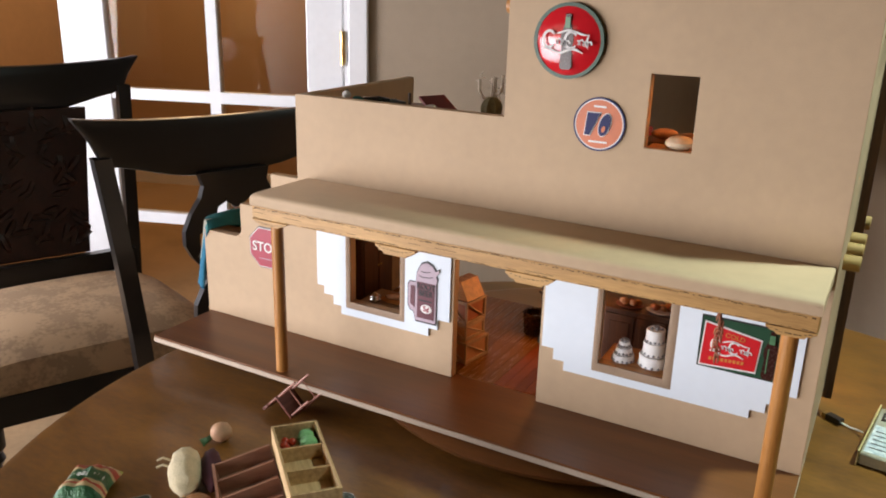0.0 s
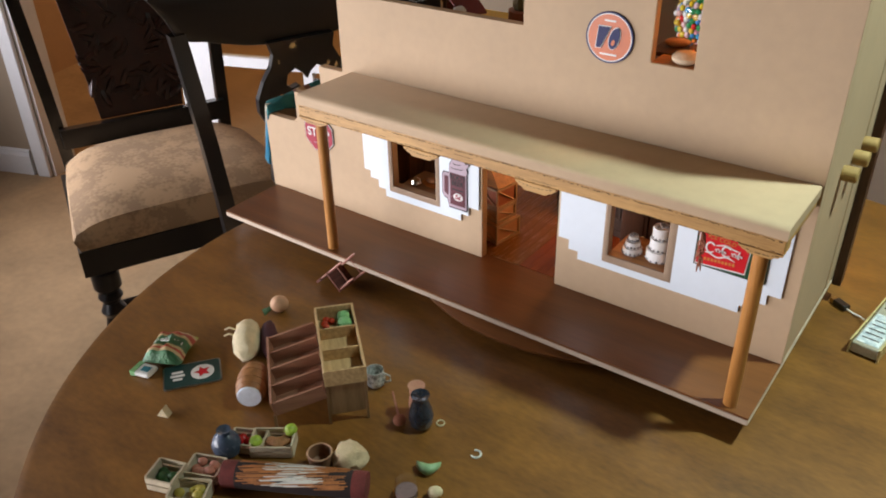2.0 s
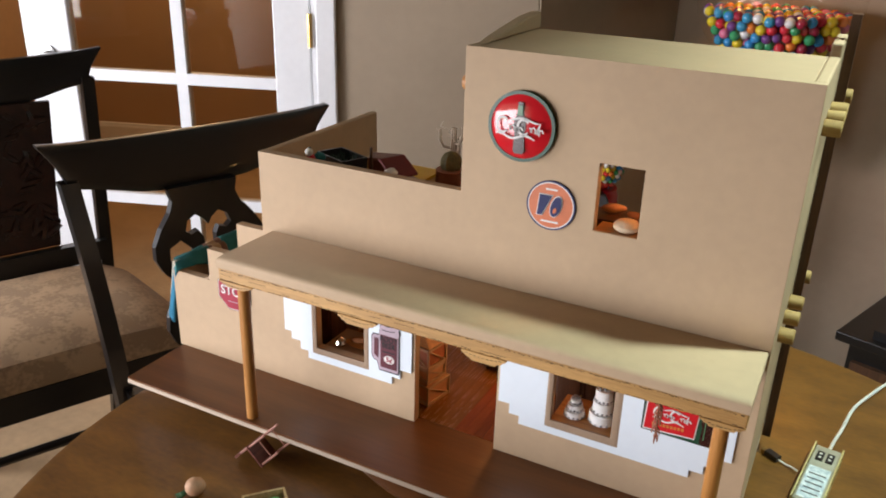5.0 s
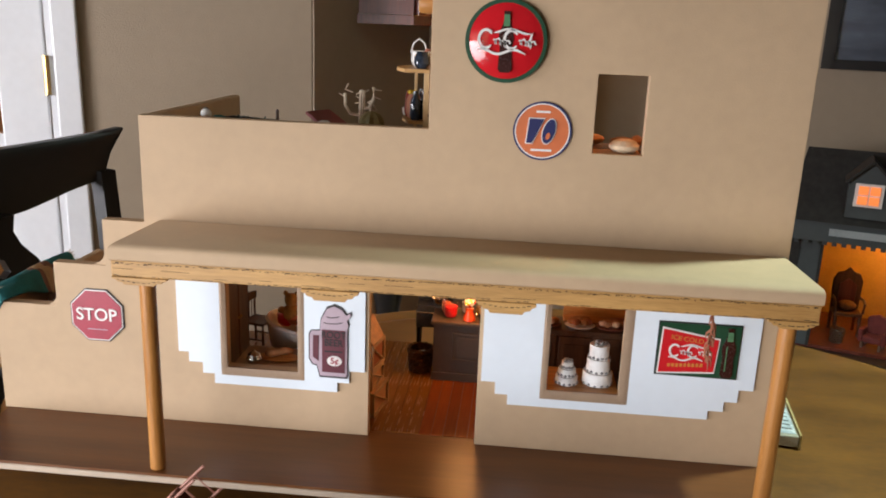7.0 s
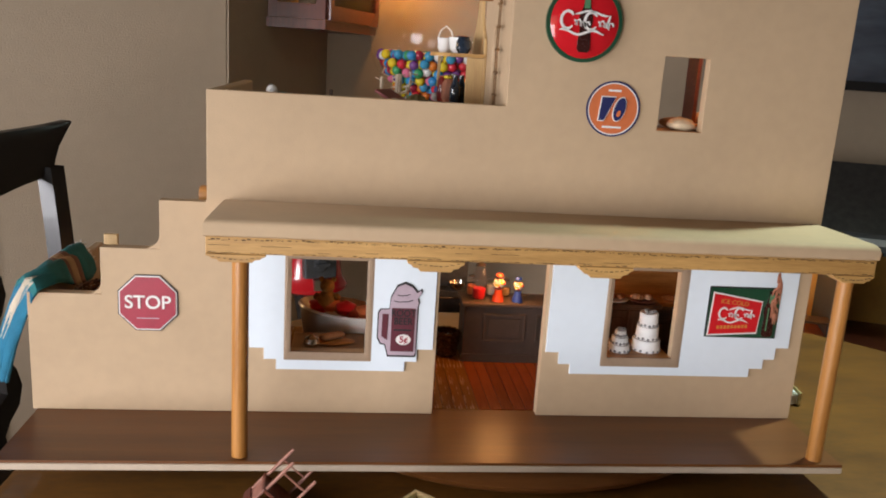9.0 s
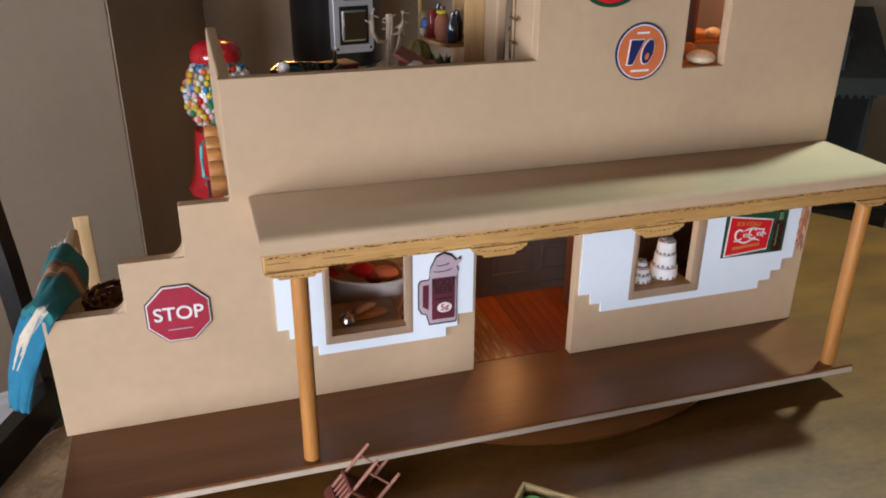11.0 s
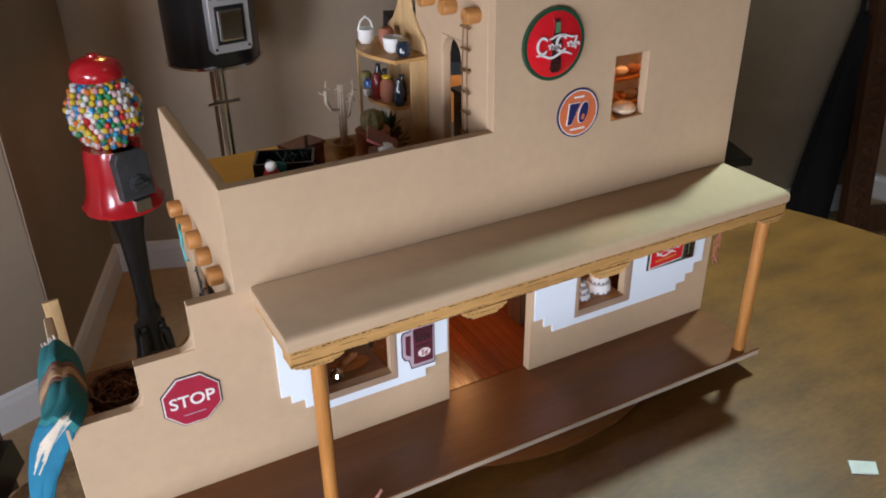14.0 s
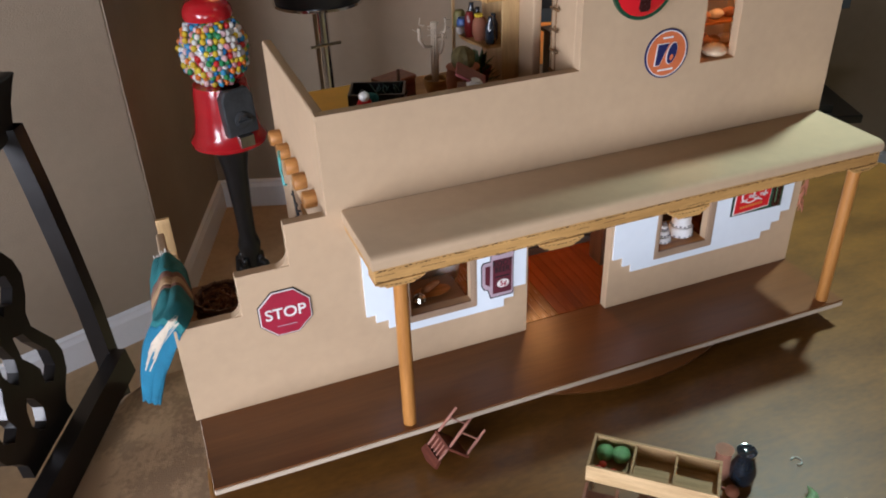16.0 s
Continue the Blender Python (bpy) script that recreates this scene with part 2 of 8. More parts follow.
BLACKCLOTH = mat("black_cloth", (0.006, 0.006, 0.007), 0.9, var=0.2)
PINKROD = mat("peeled_twig", (0.40, 0.17, 0.12), 0.5, var=0.15, scale=80)


# ---------------------------------------------------------------- building helpers
def thing(name, m, label, category, group="", kind=""):
    e = new(name)
    e.empty_display_size = 0.02
    e.matrix_world = m
    e.matrix_basis = m
    return tagged(e, label, category, group, kind)


def mesh_ob(name, bm, material, smooth=False):
    me = bpy.data.meshes.new(name)
    bmesh.ops.recalc_face_normals(bm, faces=bm.faces)
    if smooth:
        for f in bm.faces:
            f.smooth = True
    bm.to_mesh(me)
    bm.free()
    for mm in material if isinstance(material, (list, tuple)) else [material]:
        me.materials.append(mm)
    if smooth:
        me.set_sharp_from_angle(angle=radians(38))
    return new(name, me)


def part(name, bm, material, parent, label="", smooth=False, world=False, kind=""):
    """One mesh under a thing; world: its points are given in the world, not in the thing's own axes."""
    ob = mesh_ob(name, bm, material, smooth)
    ob.parent = parent
    if world:
        ob.matrix_parent_inverse = parent.matrix_basis.inverted()
    return tagged(ob, label, kind=kind)


def bevelled(ob, w=0.001, seg=2):
    b = ob.modifiers.new("bevel", "BEVEL")
    b.width, b.segments, b.limit_method, b.angle_limit = w, seg, "ANGLE", radians(40)
    return ob


def solo(name, bm, material, label, category="", kind="", group="", smooth=False):
    return tagged(mesh_ob(name, bm, material, smooth), label, category, group, kind)


def box(x0, x1, y0, y1, z0, z1, bm=None, m=None, mi=0):
    bm = bm or bmesh.new()
    v = [bm.verts.new((x, y, z)) for x in (x0, x1) for y in (y0, y1) for z in (z0, z1)]
    if m:
        for q in v:
            q.co = m @ q.co
    for a in ((0, 1, 3, 2), (4, 6, 7, 5), (0, 4, 5, 1), (2, 3, 7, 6), (0, 2, 6, 4), (1, 5, 7, 3)):
        f = bm.faces.new([v[i] for i in a])
        f.material_index = mi
    return bm


def lathe(profile, n=24, bm=None, m=None, mi=0):
    """A turned form: profile of (radius, height) from bottom to top."""
    bm = bm or bmesh.new()
    rings = []
    for r, z in profile:
        if r < 1e-6:
            rings.append([bm.verts.new((0, 0, z))])
        else:
            rings.append([bm.verts.new((r * math.cos(2 * math.pi * i / n), r * math.sin(2 * math.pi * i / n), z)) for i in range(n)])
    new_faces = []
    for a, b in zip(rings, rings[1:]):
        for i in range(n):
            j = (i + 1) % n
            if len(a) == 1 and len(b) == 1:
                continue
            if len(a) == 1:
                new_faces.append(bm.faces.new((a[0], b[i], b[j])))
            elif len(b) == 1:
                new_faces.append(bm.faces.new((a[i], a[j], b[0])))
            else:
                new_faces.append(bm.faces.new((a[i], a[j], b[j], b[i])))
    for ring, flip in ((rings[0], True), (rings[-1], False)):
        if len(ring) > 2:
            new_faces.append(bm.faces.new(ring[::-1] if flip else ring))
    for f in new_faces:
        f.material_index = mi
    if m:
        for ring in rings:
            for v in ring:
                v.co = m @ v.co
    return bm


def prism(outline, y0, y1, bm=None, m=None, mi=0):
    """An outline in x and z, thick from y0 to y1."""
    bm = bm or bmesh.new()
    a = [bm.verts.new((x, y0, z)) for x, z in outline]
    b = [bm.verts.new((x, y1, z)) for x, z in outline]
    fs = [bm.faces.new(a), bm.faces.new(b[::-1])]
    n = len(a)
    for i in range(n):
        fs.append(bm.faces.new((a[i], b[i], b[(i + 1) % n], a[(i + 1) % n])))
    for f in fs:
        f.material_index = mi
    if m:
        for v in a + b:
            v.co = m @ v.co
    return bm


def tube(points, r, n=8, bm=None, mi=0, taper=1.0):
    """A round rod along points."""
    bm = bm or bmesh.new()
    pts = [Vector(p) for p in points]
    rings = []
    for k, p in enumerate(pts):
        d = (pts[min(k + 1, len(pts) - 1)] - pts[max(k - 1, 0)]).normalized()
        u = d.cross(Vector((0, 0, 1)))
        u = (u if u.length > 0.05 else d.cross(Vector((1, 0, 0)))).normalized()
        w = d.cross(u)
        rr = r * (1 + (taper - 1) * k / max(1, len(pts) - 1))
        rings.append([bm.verts.new(p + rr * (math.cos(2 * math.pi * i / n) * u + math.sin(2 * math.pi * i / n) * w)) for i in range(n)])
    fs = []
    for a, b in zip(rings, rings[1:]):
        for i in range(n):
            fs.append(bm.faces.new((a[i], a[(i + 1) % n], b[(i + 1) % n], b[i])))
    fs += [bm.faces.new(rings[0][::-1]), bm.faces.new(rings[-1])]
    for f in fs:
        f.material_index = mi
    return bm


def ribbon(points, width, y0, y1, bm=None, mi=0):
    """A flat fretwork strip: a path in x and z of a given width, thick from y0 to y1."""
    bm = bm or bmesh.new()
    p = [Vector((x, 0, z)) for x, z in points]
    rows = []
    for k, q in enumerate(p):
        d = (p[min(k + 1, len(p) - 1)] - p[max(k - 1, 0)]).normalized()
        s = Vector((-d.z, 0, d.x)) * (width[k] if isinstance(width, (list, tuple)) else width) / 2
        rows.append([bm.verts.new(q + s + Vector((0, y, 0))) for y in (y0, y1)] + [bm.verts.new(q - s + Vector((0, y, 0))) for y in (y1, y0)])
    fs = []
    for a, b in zip(rows, rows[1:]):
        for i in range(4):
            fs.append(bm.faces.new((a[i], a[(i + 1) % 4], b[(i + 1) % 4], b[i])))
    fs += [bm.faces.new(rows[0][::-1]), bm.faces.new(rows[-1])]
    for f in fs:
        f.material_index = mi
    return bm


def ball(c, r, bm=None, sub=2, squash=(1, 1, 1), mi=0, rough=0.0):
    bm = bm or bmesh.new()
    res = bmesh.ops.create_icosphere(bm, subdivisions=sub, radius=1)
    for v in res["verts"]:
        k = 1 + rough * noise.noise(v.co * 2.3 + Vector(c) * 40)
        v.co = Vector((v.co.x * squash[0] * r * k + c[0], v.co.y * squash[1] * r * k + c[1], v.co.z * squash[2] * r * k + c[2]))
        for f in v.link_faces:
            f.material_index = mi
    return bm


def wall_cells(xs, zs, solid, y0, y1):
    """A wall in x and z from a grid of cells; solid(x, z) says where it stands; thick from y0 to y1."""
    bm = bmesh.new()
    nx, nz = len(xs) - 1, len(zs) - 1
    on = [[solid((xs[i] + xs[i + 1]) / 2, (zs[j] + zs[j + 1]) / 2) for j in range(nz)] for i in range(nx)]
    memo = {}

    def v(i, j, y):
        if (i, j, y) not in memo:
            memo[i, j, y] = bm.verts.new((xs[i], y, zs[j]))
        return memo[i, j, y]

    def is_on(i, j):
        return 0 <= i < nx and 0 <= j < nz and on[i][j]

    for i in range(nx):
        for j in range(nz):
            if not on[i][j]:
                continue
            bm.faces.new((v(i, j, y0), v(i + 1, j, y0), v(i + 1, j + 1, y0), v(i, j + 1, y0)))
            bm.faces.new((v(i, j, y1), v(i, j + 1, y1), v(i + 1, j + 1, y1), v(i + 1, j, y1)))
            for di, dj, p, q in ((-1, 0, (i, j), (i, j + 1)), (1, 0, (i + 1, j + 1), (i + 1, j)), (0, -1, (i + 1, j), (i, j)), (0, 1, (i, j + 1), (i + 1, j + 1))):
                if not is_on(i + di, j + dj):
                    bm.faces.new((v(*p, y0), v(*q, y0), v(*q, y1), v(*p, y1)))
    bmesh.ops.recalc_face_normals(bm, faces=bm.faces)
    bmesh.ops.dissolve_limit(bm, angle_limit=0.02, verts=bm.verts, edges=bm.edges)
    return bm


def swap_xy(bm):
    for v in bm.verts:
        v.co = Vector((v.co.y, v.co.x, v.co.z))
    return bm


def lettering(name, body, size, material, parent, m, label="", depth=0.0004, sx=1.0, spacing=1.0):
    c = bpy.data.curves.new(name, "FONT")
    c.body, c.size, c.align_x, c.align_y, c.extrude = body, size, "CENTER", "CENTER", depth
    c.offset, c.space_character = size * 0.012, spacing
    tmp = new(name, c)
    me = bpy.data.meshes.new_from_object(tmp)
    bpy.data.objects.remove(tmp)
    me.transform(m @ Matrix.Diagonal((sx, 1, 1, 1)))
    me.materials.clear()
    me.materials.append(material)
    ob = new(name, me)
    ob.parent = parent
    return tagged(ob, label)


FRONT = Matrix.Rotation(radians(90), 4, "X")  # text that faces -y


def disc(r, y0, y1, n=40, bm=None, mi=0, sx=1.0, sz=1.0, c=(0, 0)):
    return prism([(c[0] + sx * r * math.cos(2 * math.pi * i / n), c[1] + sz * r * math.sin(2 * math.pi * i / n)) for i in range(n)], y0, y1, bm, None, mi)


def ring(r0, r1, y0, y1, n=40, bm=None, mi=0):
    bm = bm or bmesh.new()
    v = [[bm.verts.new((r * math.cos(2 * math.pi * i / n), y, r * math.sin(2 * math.pi * i / n))) for i in range(n)] for r, y in ((r0, y1), (r0, y0), (r1, y0), (r1, y1))]
    for k in range(4):
        for i in range(n):
            f = bm.faces.new((v[k][i], v[k][(i + 1) % n], v[(k + 1) % 4][(i + 1) % n], v[(k + 1) % 4][i]))
            f.material_index = mi
    return bm


# ---------------------------------------------------------------- the room
def room_wall(name, m, x0, x1, label, material=GREIGE, holes=(), height=2.45, thick=0.12, base=True):
    xs = sorted({x0, x1, *(h[0] for h in holes), *(h[1] for h in holes)})
    zs = sorted({0.0, height, *(h[2] for h in holes), *(h[3] for h in holes)})
    bm = wall_cells(xs, zs, lambda x, z: not any(h[0] < x < h[1] and h[2] < z < h[3] for h in holes), 0.0, thick)
    ob = solo(name, bm, material, label, "wall", "structure")
    ob.matrix_world = m
    if base:
        spans, at = [], x0
        for h in sorted(h for h in holes if h[2] < 0.05):
            spans.append((at, h[0] - 0.075))
            at = h[1] + 0.075
        spans.append((at, x1))
        for a, b in spans:
            if b - a > 0.03:
                bb = prism([(0, 0), (-0.014, 0), (-0.014, 0.075), (-0.009, 0.088), (-0.009, 0.094), (-0.002, 0.1), (0, 0.1)], a, b)
                for v in bb.verts:
                    v.co = Vector((v.co.y, v.co.x, v.co.z))
                o = solo("baseboard", bb, WHITE, "white painted moulded baseboard along the wall", "baseboard", "structure")
                o.matrix_world = m
    return ob


floor = solo("floor", box(-6, 4.5, -5, 6, -0.05, 0), CARPET, "beige cut-pile carpet over the whole floor", "floor", "structure")
# never in view; its mid tone is chosen for the light it bounces
solo("ceiling", box(-6, 4.5, -5, 6, 2.45, 2.5), CEIL, "plain grey-tan ceiling out of view, toned to tune bounced light", "ceiling", "structure")
M_DOORS = pose(-0.446, 1.347, 0, 0, 0, 20)
M_RETURN = pose(-0.446, 1.347, 0, 0, 0, 71.2)
M_BACK = pose(-0.23, 1.98, 0, 0, 0, -19.5)
room_wall("wall_doors", M_DOORS, -2.9, -0.006, "greige painted wall with white french doors", holes=[(-2.1, -0.60, 0.0, 2.06)])
room_wall("wall_return", M_RETURN, 0.0, 0.67, "short greige painted wall of the corner recess")
room_wall("wall_back", M_BACK, 0.0, 3.0, "greige painted back wall behind the dolls' houses")
room_wall("wall_right", pose(2.6, 0.98, 0, 0, 0, -109.5), 0.0, 4.2, "greige painted side wall")
room_wall("wall_left", pose(-3.17, 0.355, 0, 0, 0, 70.5), -2.65, 0.0, "greige painted side wall", base=False)
M_FRONT = pose(-0.66, -1.504, 0, 0, 0, 160.5)
room_wall("wall_front", M_FRONT, -2.1, 3.3, "greige painted wall with a tall window", holes=[(-0.40, 0.90, 0.62, 1.45), (1.25, 2.55, 0.72, 1.75)])

# window behind the walk
for i, (cx, top) in enumerate(((0.25, 1.45), (1.9, 1.75))):
    window = thing("window_%d" % (i + 1), M_FRONT @ pose(cx, 0, 0), "white framed window that lets in daylight", "window", kind="structure")
    low_ = (0.62, 0.72)[i]
    bm = bmesh.new()
    for a in ((-0.65, -0.60, low_, top), (0.60, 0.65, low_, top), (-0.60, 0.60, low_, low_ + 0.06), (-0.60, 0.60, top - 0.06, top)):
        box(a[0], a[1], 0.02, 0.09, a[2], a[3], bm)
    part("window_frame", bm, WHITE, window)
    part("window_sill", box(-0.69, 0.69, -0.05, 0.018, low_ - 0.03, low_ - 0.001), WHITE, window)
    pane = part("pane", box(-0.60, 0.60, 0.05, 0.054, low_ + 0.06, top - 0.06), PANE, window)
    pane.visible_shadow = False

# next room, seen through the french doors
M_NEXT = M_DOORS @ pose(0, 2.3, 0)
room_wall("wall_next_room", M_NEXT, -2.9, -0.2, "honey painted wall of the next room", HONEY)
room_wall("wall_next_room_left", M_DOORS @ pose(-2.9, 0.12, 0, 0, 0, 90), 0, 2.18, "honey painted side wall of the next room", HONEY, base=False)
room_wall("wall_next_room_right", M_DOORS @ pose(-0.2, 0.12, 0, 0, 0, 90), 0, 2.18, "honey painted side wall of the next room", HONEY, base=False)

# casing and the closed leaf of the french doors
trim = thing("trim", M_DOORS, "white painted door casing round the french doors", "door casing", kind="structure")
for x0, x1 in ((-0.60, -0.545), (-2.155, -2.1)):
    bevelled(part("casing", box(x0, x1, -0.018, -0.001, 0, 2.06), WHITE, trim), 0.004)
part("casing", box(-2.155, -0.545, -0.018, -0.001, 2.062, 2.12), WHITE, trim)
bm = box(-0.602, -0.616, 0.0, 0.12, 0, 2.06)
part("jamb", bm, WHITE, trim)
part("jamb", box(-2.1, -2.086, 0.0, 0.12, 0, 2.06), WHITE, trim)
door = thing("door_1", M_DOORS, "white french door leaf with two columns of glass panes, closed", "french door", kind="structure")
DY0, DY1 = 0.006, 0.044
for a, n in (((-0.727, -0.622, 0.01, 2.03), "stile"), ((-1.471, -1.328, 0.01, 2.03), "stile"), ((-1.328, -0.727, 0.01, 0.135), "rail"), ((-1.328, -0.727, 1.92, 2.03), "rail")):
    bevelled(part(n, box(a[0], a[1], DY0, DY1, a[2], a[3]), WHITE, door), 0.004)
part("muntin", box(-1.021, -0.989, DY0 + 0.003, DY1 - 0.003, 0.135, 1.92), WHITE, door)
ZM = [0.50, 0.875, 1.25, 1.62]
for z in ZM:
    for x0, x1 in ((-1.328, -1.021), (-0.989, -0.727)):
        part("muntin", box(x0, x1, DY0 + 0.003, DY1 - 0.003, z - 0.016, z + 0.016), WHITE, door)
for z0, z1 in zip([0.135] + [z + 0.016 for z in ZM], [z - 0.016 for z in ZM] + [1.92]):
    for x0, x1 in ((-1.328, -1.021), (-0.989, -0.727)):
        part("pane", box(x0, x1, 0.023, 0.027, z0, z1), PANE, door)
bm = lathe([(0.022, 0), (0.022, 0.006), (0.008, 0.008), (0.008, 0.035), (0.012, 0.04)], 16, None, Matrix.Translation((-1.40, DY0, 0.93)) @ Matrix.Rotation(radians(90), 4, "X"))
tube([(-1.40, DY0 - 0.036, 0.93), (-1.36, DY0 - 0.04, 0.932), (-1.29, DY0 - 0.036, 0.925)], 0.008, 8, bm)
part("door_handle", bm, STEEL, door, "satin metal lever handle", True)
for z in (0.28, 1.03, 1.8):
    part("hinge", tube([(-0.619, -0.004, z - 0.045), (-0.619, -0.004, z + 0.045)], 0.007, 8), BRASS, door, "aged brass hinge")


# ---------------------------------------------------------------- dining table
table = thing("dining_table", pose(0.178, -0.08, 0), "round dark brown glossy wooden dining table", "table")
R = 0.605
part("tabletop", lathe([(0, 0.716), (R - 0.03, 0.716), (R - 0.012, 0.722), (R - 0.004, 0.733), (R, 0.741), (R - 0.003, 0.748), (R - 0.012, 0.75), (0, 0.75)], 128), TABLE, table, smooth=True)
part("apron", lathe([(0.43, 0.63), (0.45, 0.63), (0.45, 0.7155), (0.43, 0.7155)], 64), BROWNWOOD, table, smooth=True)
part("pedestal", lathe([(0.16, 0.0), (0.20, 0.03), (0.15, 0.08), (0.07, 0.14), (0.06, 0.22), (0.095, 0.36), (0.11, 0.45), (0.07, 0.55), (0.09, 0.6), (0.16, 0.68), (0.16, 0.7155)], 32), BROWNWOOD, table, smooth=True)


# ---------------------------------------------------------------- dining chairs
def dining_chair(m, label, carved=False):
    ch = thing("dining_chair", m, label, "chair", "chairs round the table")

    def bow(bm, y0, k=0.045, half=0.26):
        for v in bm.verts:
            v.co.y += y0 - k * (1 - (v.co.x / half) ** 2) - 0.16 * max(0.0, v.co.z - 0.5)
        return bm

    # curved crest with rounded edges
    low = [(0.0, 0.874), (0.06, 0.876), (0.10, 0.882), (0.14, 0.893), (0.175, 0.904), (0.205, 0.911), (0.226, 0.922), (0.240, 0.955), (0.264, 0.992)]
    bm = bmesh.new()
    rows, n = [], 44
    for i in range(n + 1):
        x = -0.264 + 0.528 * i / n
        zt = 0.977 + 0.018 * (x / 0.262) ** 2
        a = abs(x)
        zl = next(z0 + (z1 - z0) * (a - x0) / (x1 - x0) for (x0, z0), (x1, z1) in zip(low, low[1:]) if a <= x1 + 1e-6)
        ring = []
        for k in range(16):
            c, s = math.cos(2 * math.pi * k / 16), math.sin(2 * math.pi * k / 16)
            yy = 0.011 * math.copysign(abs(c) ** 0.35, c)
            zz = math.copysign(abs(s) ** 0.6, s)
            ring.append(bm.verts.new((x, yy, (zt + zl) / 2 + zz * max(0.002, (zt - zl) / 2))))
        rows.append(ring)
    for p, q in zip(rows, rows[1:]):
        for k in range(16):
            bm.faces.new((p[k], p[(k + 1) % 16], q[(k + 1) % 16], q[k]))
    bm.faces.new(rows[0][::-1])
    bm.faces.new(rows[-1])
    part("crest_rail", bow(bm, -0.17), ESPRESSO, ch, "", True)
    for s in (-1, 1):
        bm = bmesh.new()
        pts = [(s * 0.186, -0.262, 0.0), (s * 0.190, -0.226, 0.2), (s * 0.196, -0.195, 0.44), (s * 0.201, -0.196, 0.54), (s * 0.206, -0.203, 0.64), (s * 0.212, -0.215, 0.74), (s * 0.219, -0.230, 0.84), (s * 0.226, -0.246, 0.93)]
        for a, b in zip(pts, pts[1:]):
            va = [bm.verts.new((a[0] + dx, a[1] + dy, a[2])) for dx, dy in ((-0.014, -0.013), (0.014, -0.013), (0.014, 0.013), (-0.014, 0.013))]
            vb = [bm.verts.new((b[0] + dx, b[1] + dy, b[2])) for dx, dy in ((-0.014, -0.013), (0.014, -0.013), (0.014, 0.013), (-0.014, 0.013))]
            for i in range(4):
                bm.faces.new((va[i], va[(i + 1) % 4], vb[(i + 1) % 4], vb[i]))
        bmesh.ops.remove_doubles(bm, verts=bm.verts, dist=1e-5)
        part("back_post", bm, ESPRESSO, ch)
    part("back_rail", bow(box(-0.2, 0.2, -0.012, 0.012, 0.515, 0.56), -0.158, 0.02), ESPRESSO, ch)
    if carved:
        bm = prism([(-0.10, 0.56), (0.10, 0.56), (0.135, 0.885), (-0.135, 0.885)], -0.008, 0.008)
        bmesh.ops.triangulate(bm, faces=bm.faces)
        part("splat", bow(bm, -0.165, 0.03), mat("dark_carved_wood", (0.042, 0.015, 0.010), 0.32, var=0.35, scale=20), ch, "dark brown carved splat")
        bm = bmesh.new()
        rnd = random.Random(4)
        for _ in range(60):
            x, z = rnd.uniform(-0.10, 0.10), rnd.uniform(0.58, 0.87)
            a = rnd.uniform(0, 3.1)
            for yy in (-0.009, 0.009):
                s = bmesh.ops.create_icosphere(bm, subdivisions=1, radius=1)["verts"]
                for v in s:
                    p = Matrix.Rotation(a, 3, "Y") @ Vector((v.co.x * 0.028, v.co.y * 0.011, v.co.z * 0.010))
                    v.co = p + Vector((x, yy, z))
        part("carving", bow(bm, -0.165, 0.03), mat("dark_carved_wood", (0.042, 0.015, 0.010), 0.32, var=0.35, scale=20), ch, "carved leaves", True, kind="stuff")
    else:
        def mirrored(half):
            return half + [(-x, z) for x, z in half[::-1] if x > 1e-6]

        outer = mirrored([(0.066, 0.885), (0.060, 0.862), (0.068, 0.842), (0.088, 0.818), (0.104, 0.79), (0.106, 0.765), (0.094, 0.74), (0.078, 0.722), (0.074, 0.702), (0.086, 0.682), (0.100, 0.66), (0.104, 0.635), (0.094, 0.61), (0.074, 0.592), (0.062, 0.575), (0.064, 0.556)])
        palmette = mirrored([(0.0, 0.81), (0.008, 0.822), (0.022, 0.832), (0.038, 0.824), (0.044, 0.806), (0.034, 0.798), (0.020, 0.803), (0.012, 0.79), (0.011, 0.765), (0.0, 0.748)])
        drop = mirrored([(0.0, 0.732), (0.010, 0.715), (0.017, 0.69), (0.011, 0.672), (0.0, 0.66)])
        foot = mirrored([(0.0, 0.638), (0.012, 0.625), (0.018, 0.605), (0.010, 0.588), (0.0, 0.582)])
        wing = [(0.034, 0.77), (0.056, 0.792), (0.078, 0.782), (0.080, 0.762), (0.064, 0.746), (0.050, 0.752), (0.040, 0.742), (0.032, 0.752)]
        curl = [(0.034, 0.712), (0.054, 0.704), (0.062, 0.684), (0.080, 0.655), (0.078, 0.63), (0.060, 0.616), (0.044, 0.626), (0.050, 0.646), (0.042, 0.662), (0.030, 0.68)]
        loops = [outer, palmette, drop, foot] + [[(sx * x, z) for x, z in h] for h in (wing, curl) for sx in (-1, 1)]
        bm = bmesh.new()
        edges = []
        for lp in loops:
            vs = [bm.verts.new((x, -0.008, z)) for x, z in lp]
            edges += [bm.edges.new((p, q)) for p, q in zip(vs, vs[1:] + vs[:1])]
        bmesh.ops.triangle_fill(bm, use_beauty=True, edges=edges)
        res = bmesh.ops.extrude_face_region(bm, geom=bm.faces[:])
        for v in res["geom"]:
            if isinstance(v, bmesh.types.BMVert):
                v.co.y = 0.008
        part("splat", bow(bm, -0.165, 0.03), ESPRESSO, ch, "pierced fretwork splat")
    bm = bmesh.new()
    n, k = 16, 10
    grid = [[None] * (k + 1) for _ in range(n + 1)]
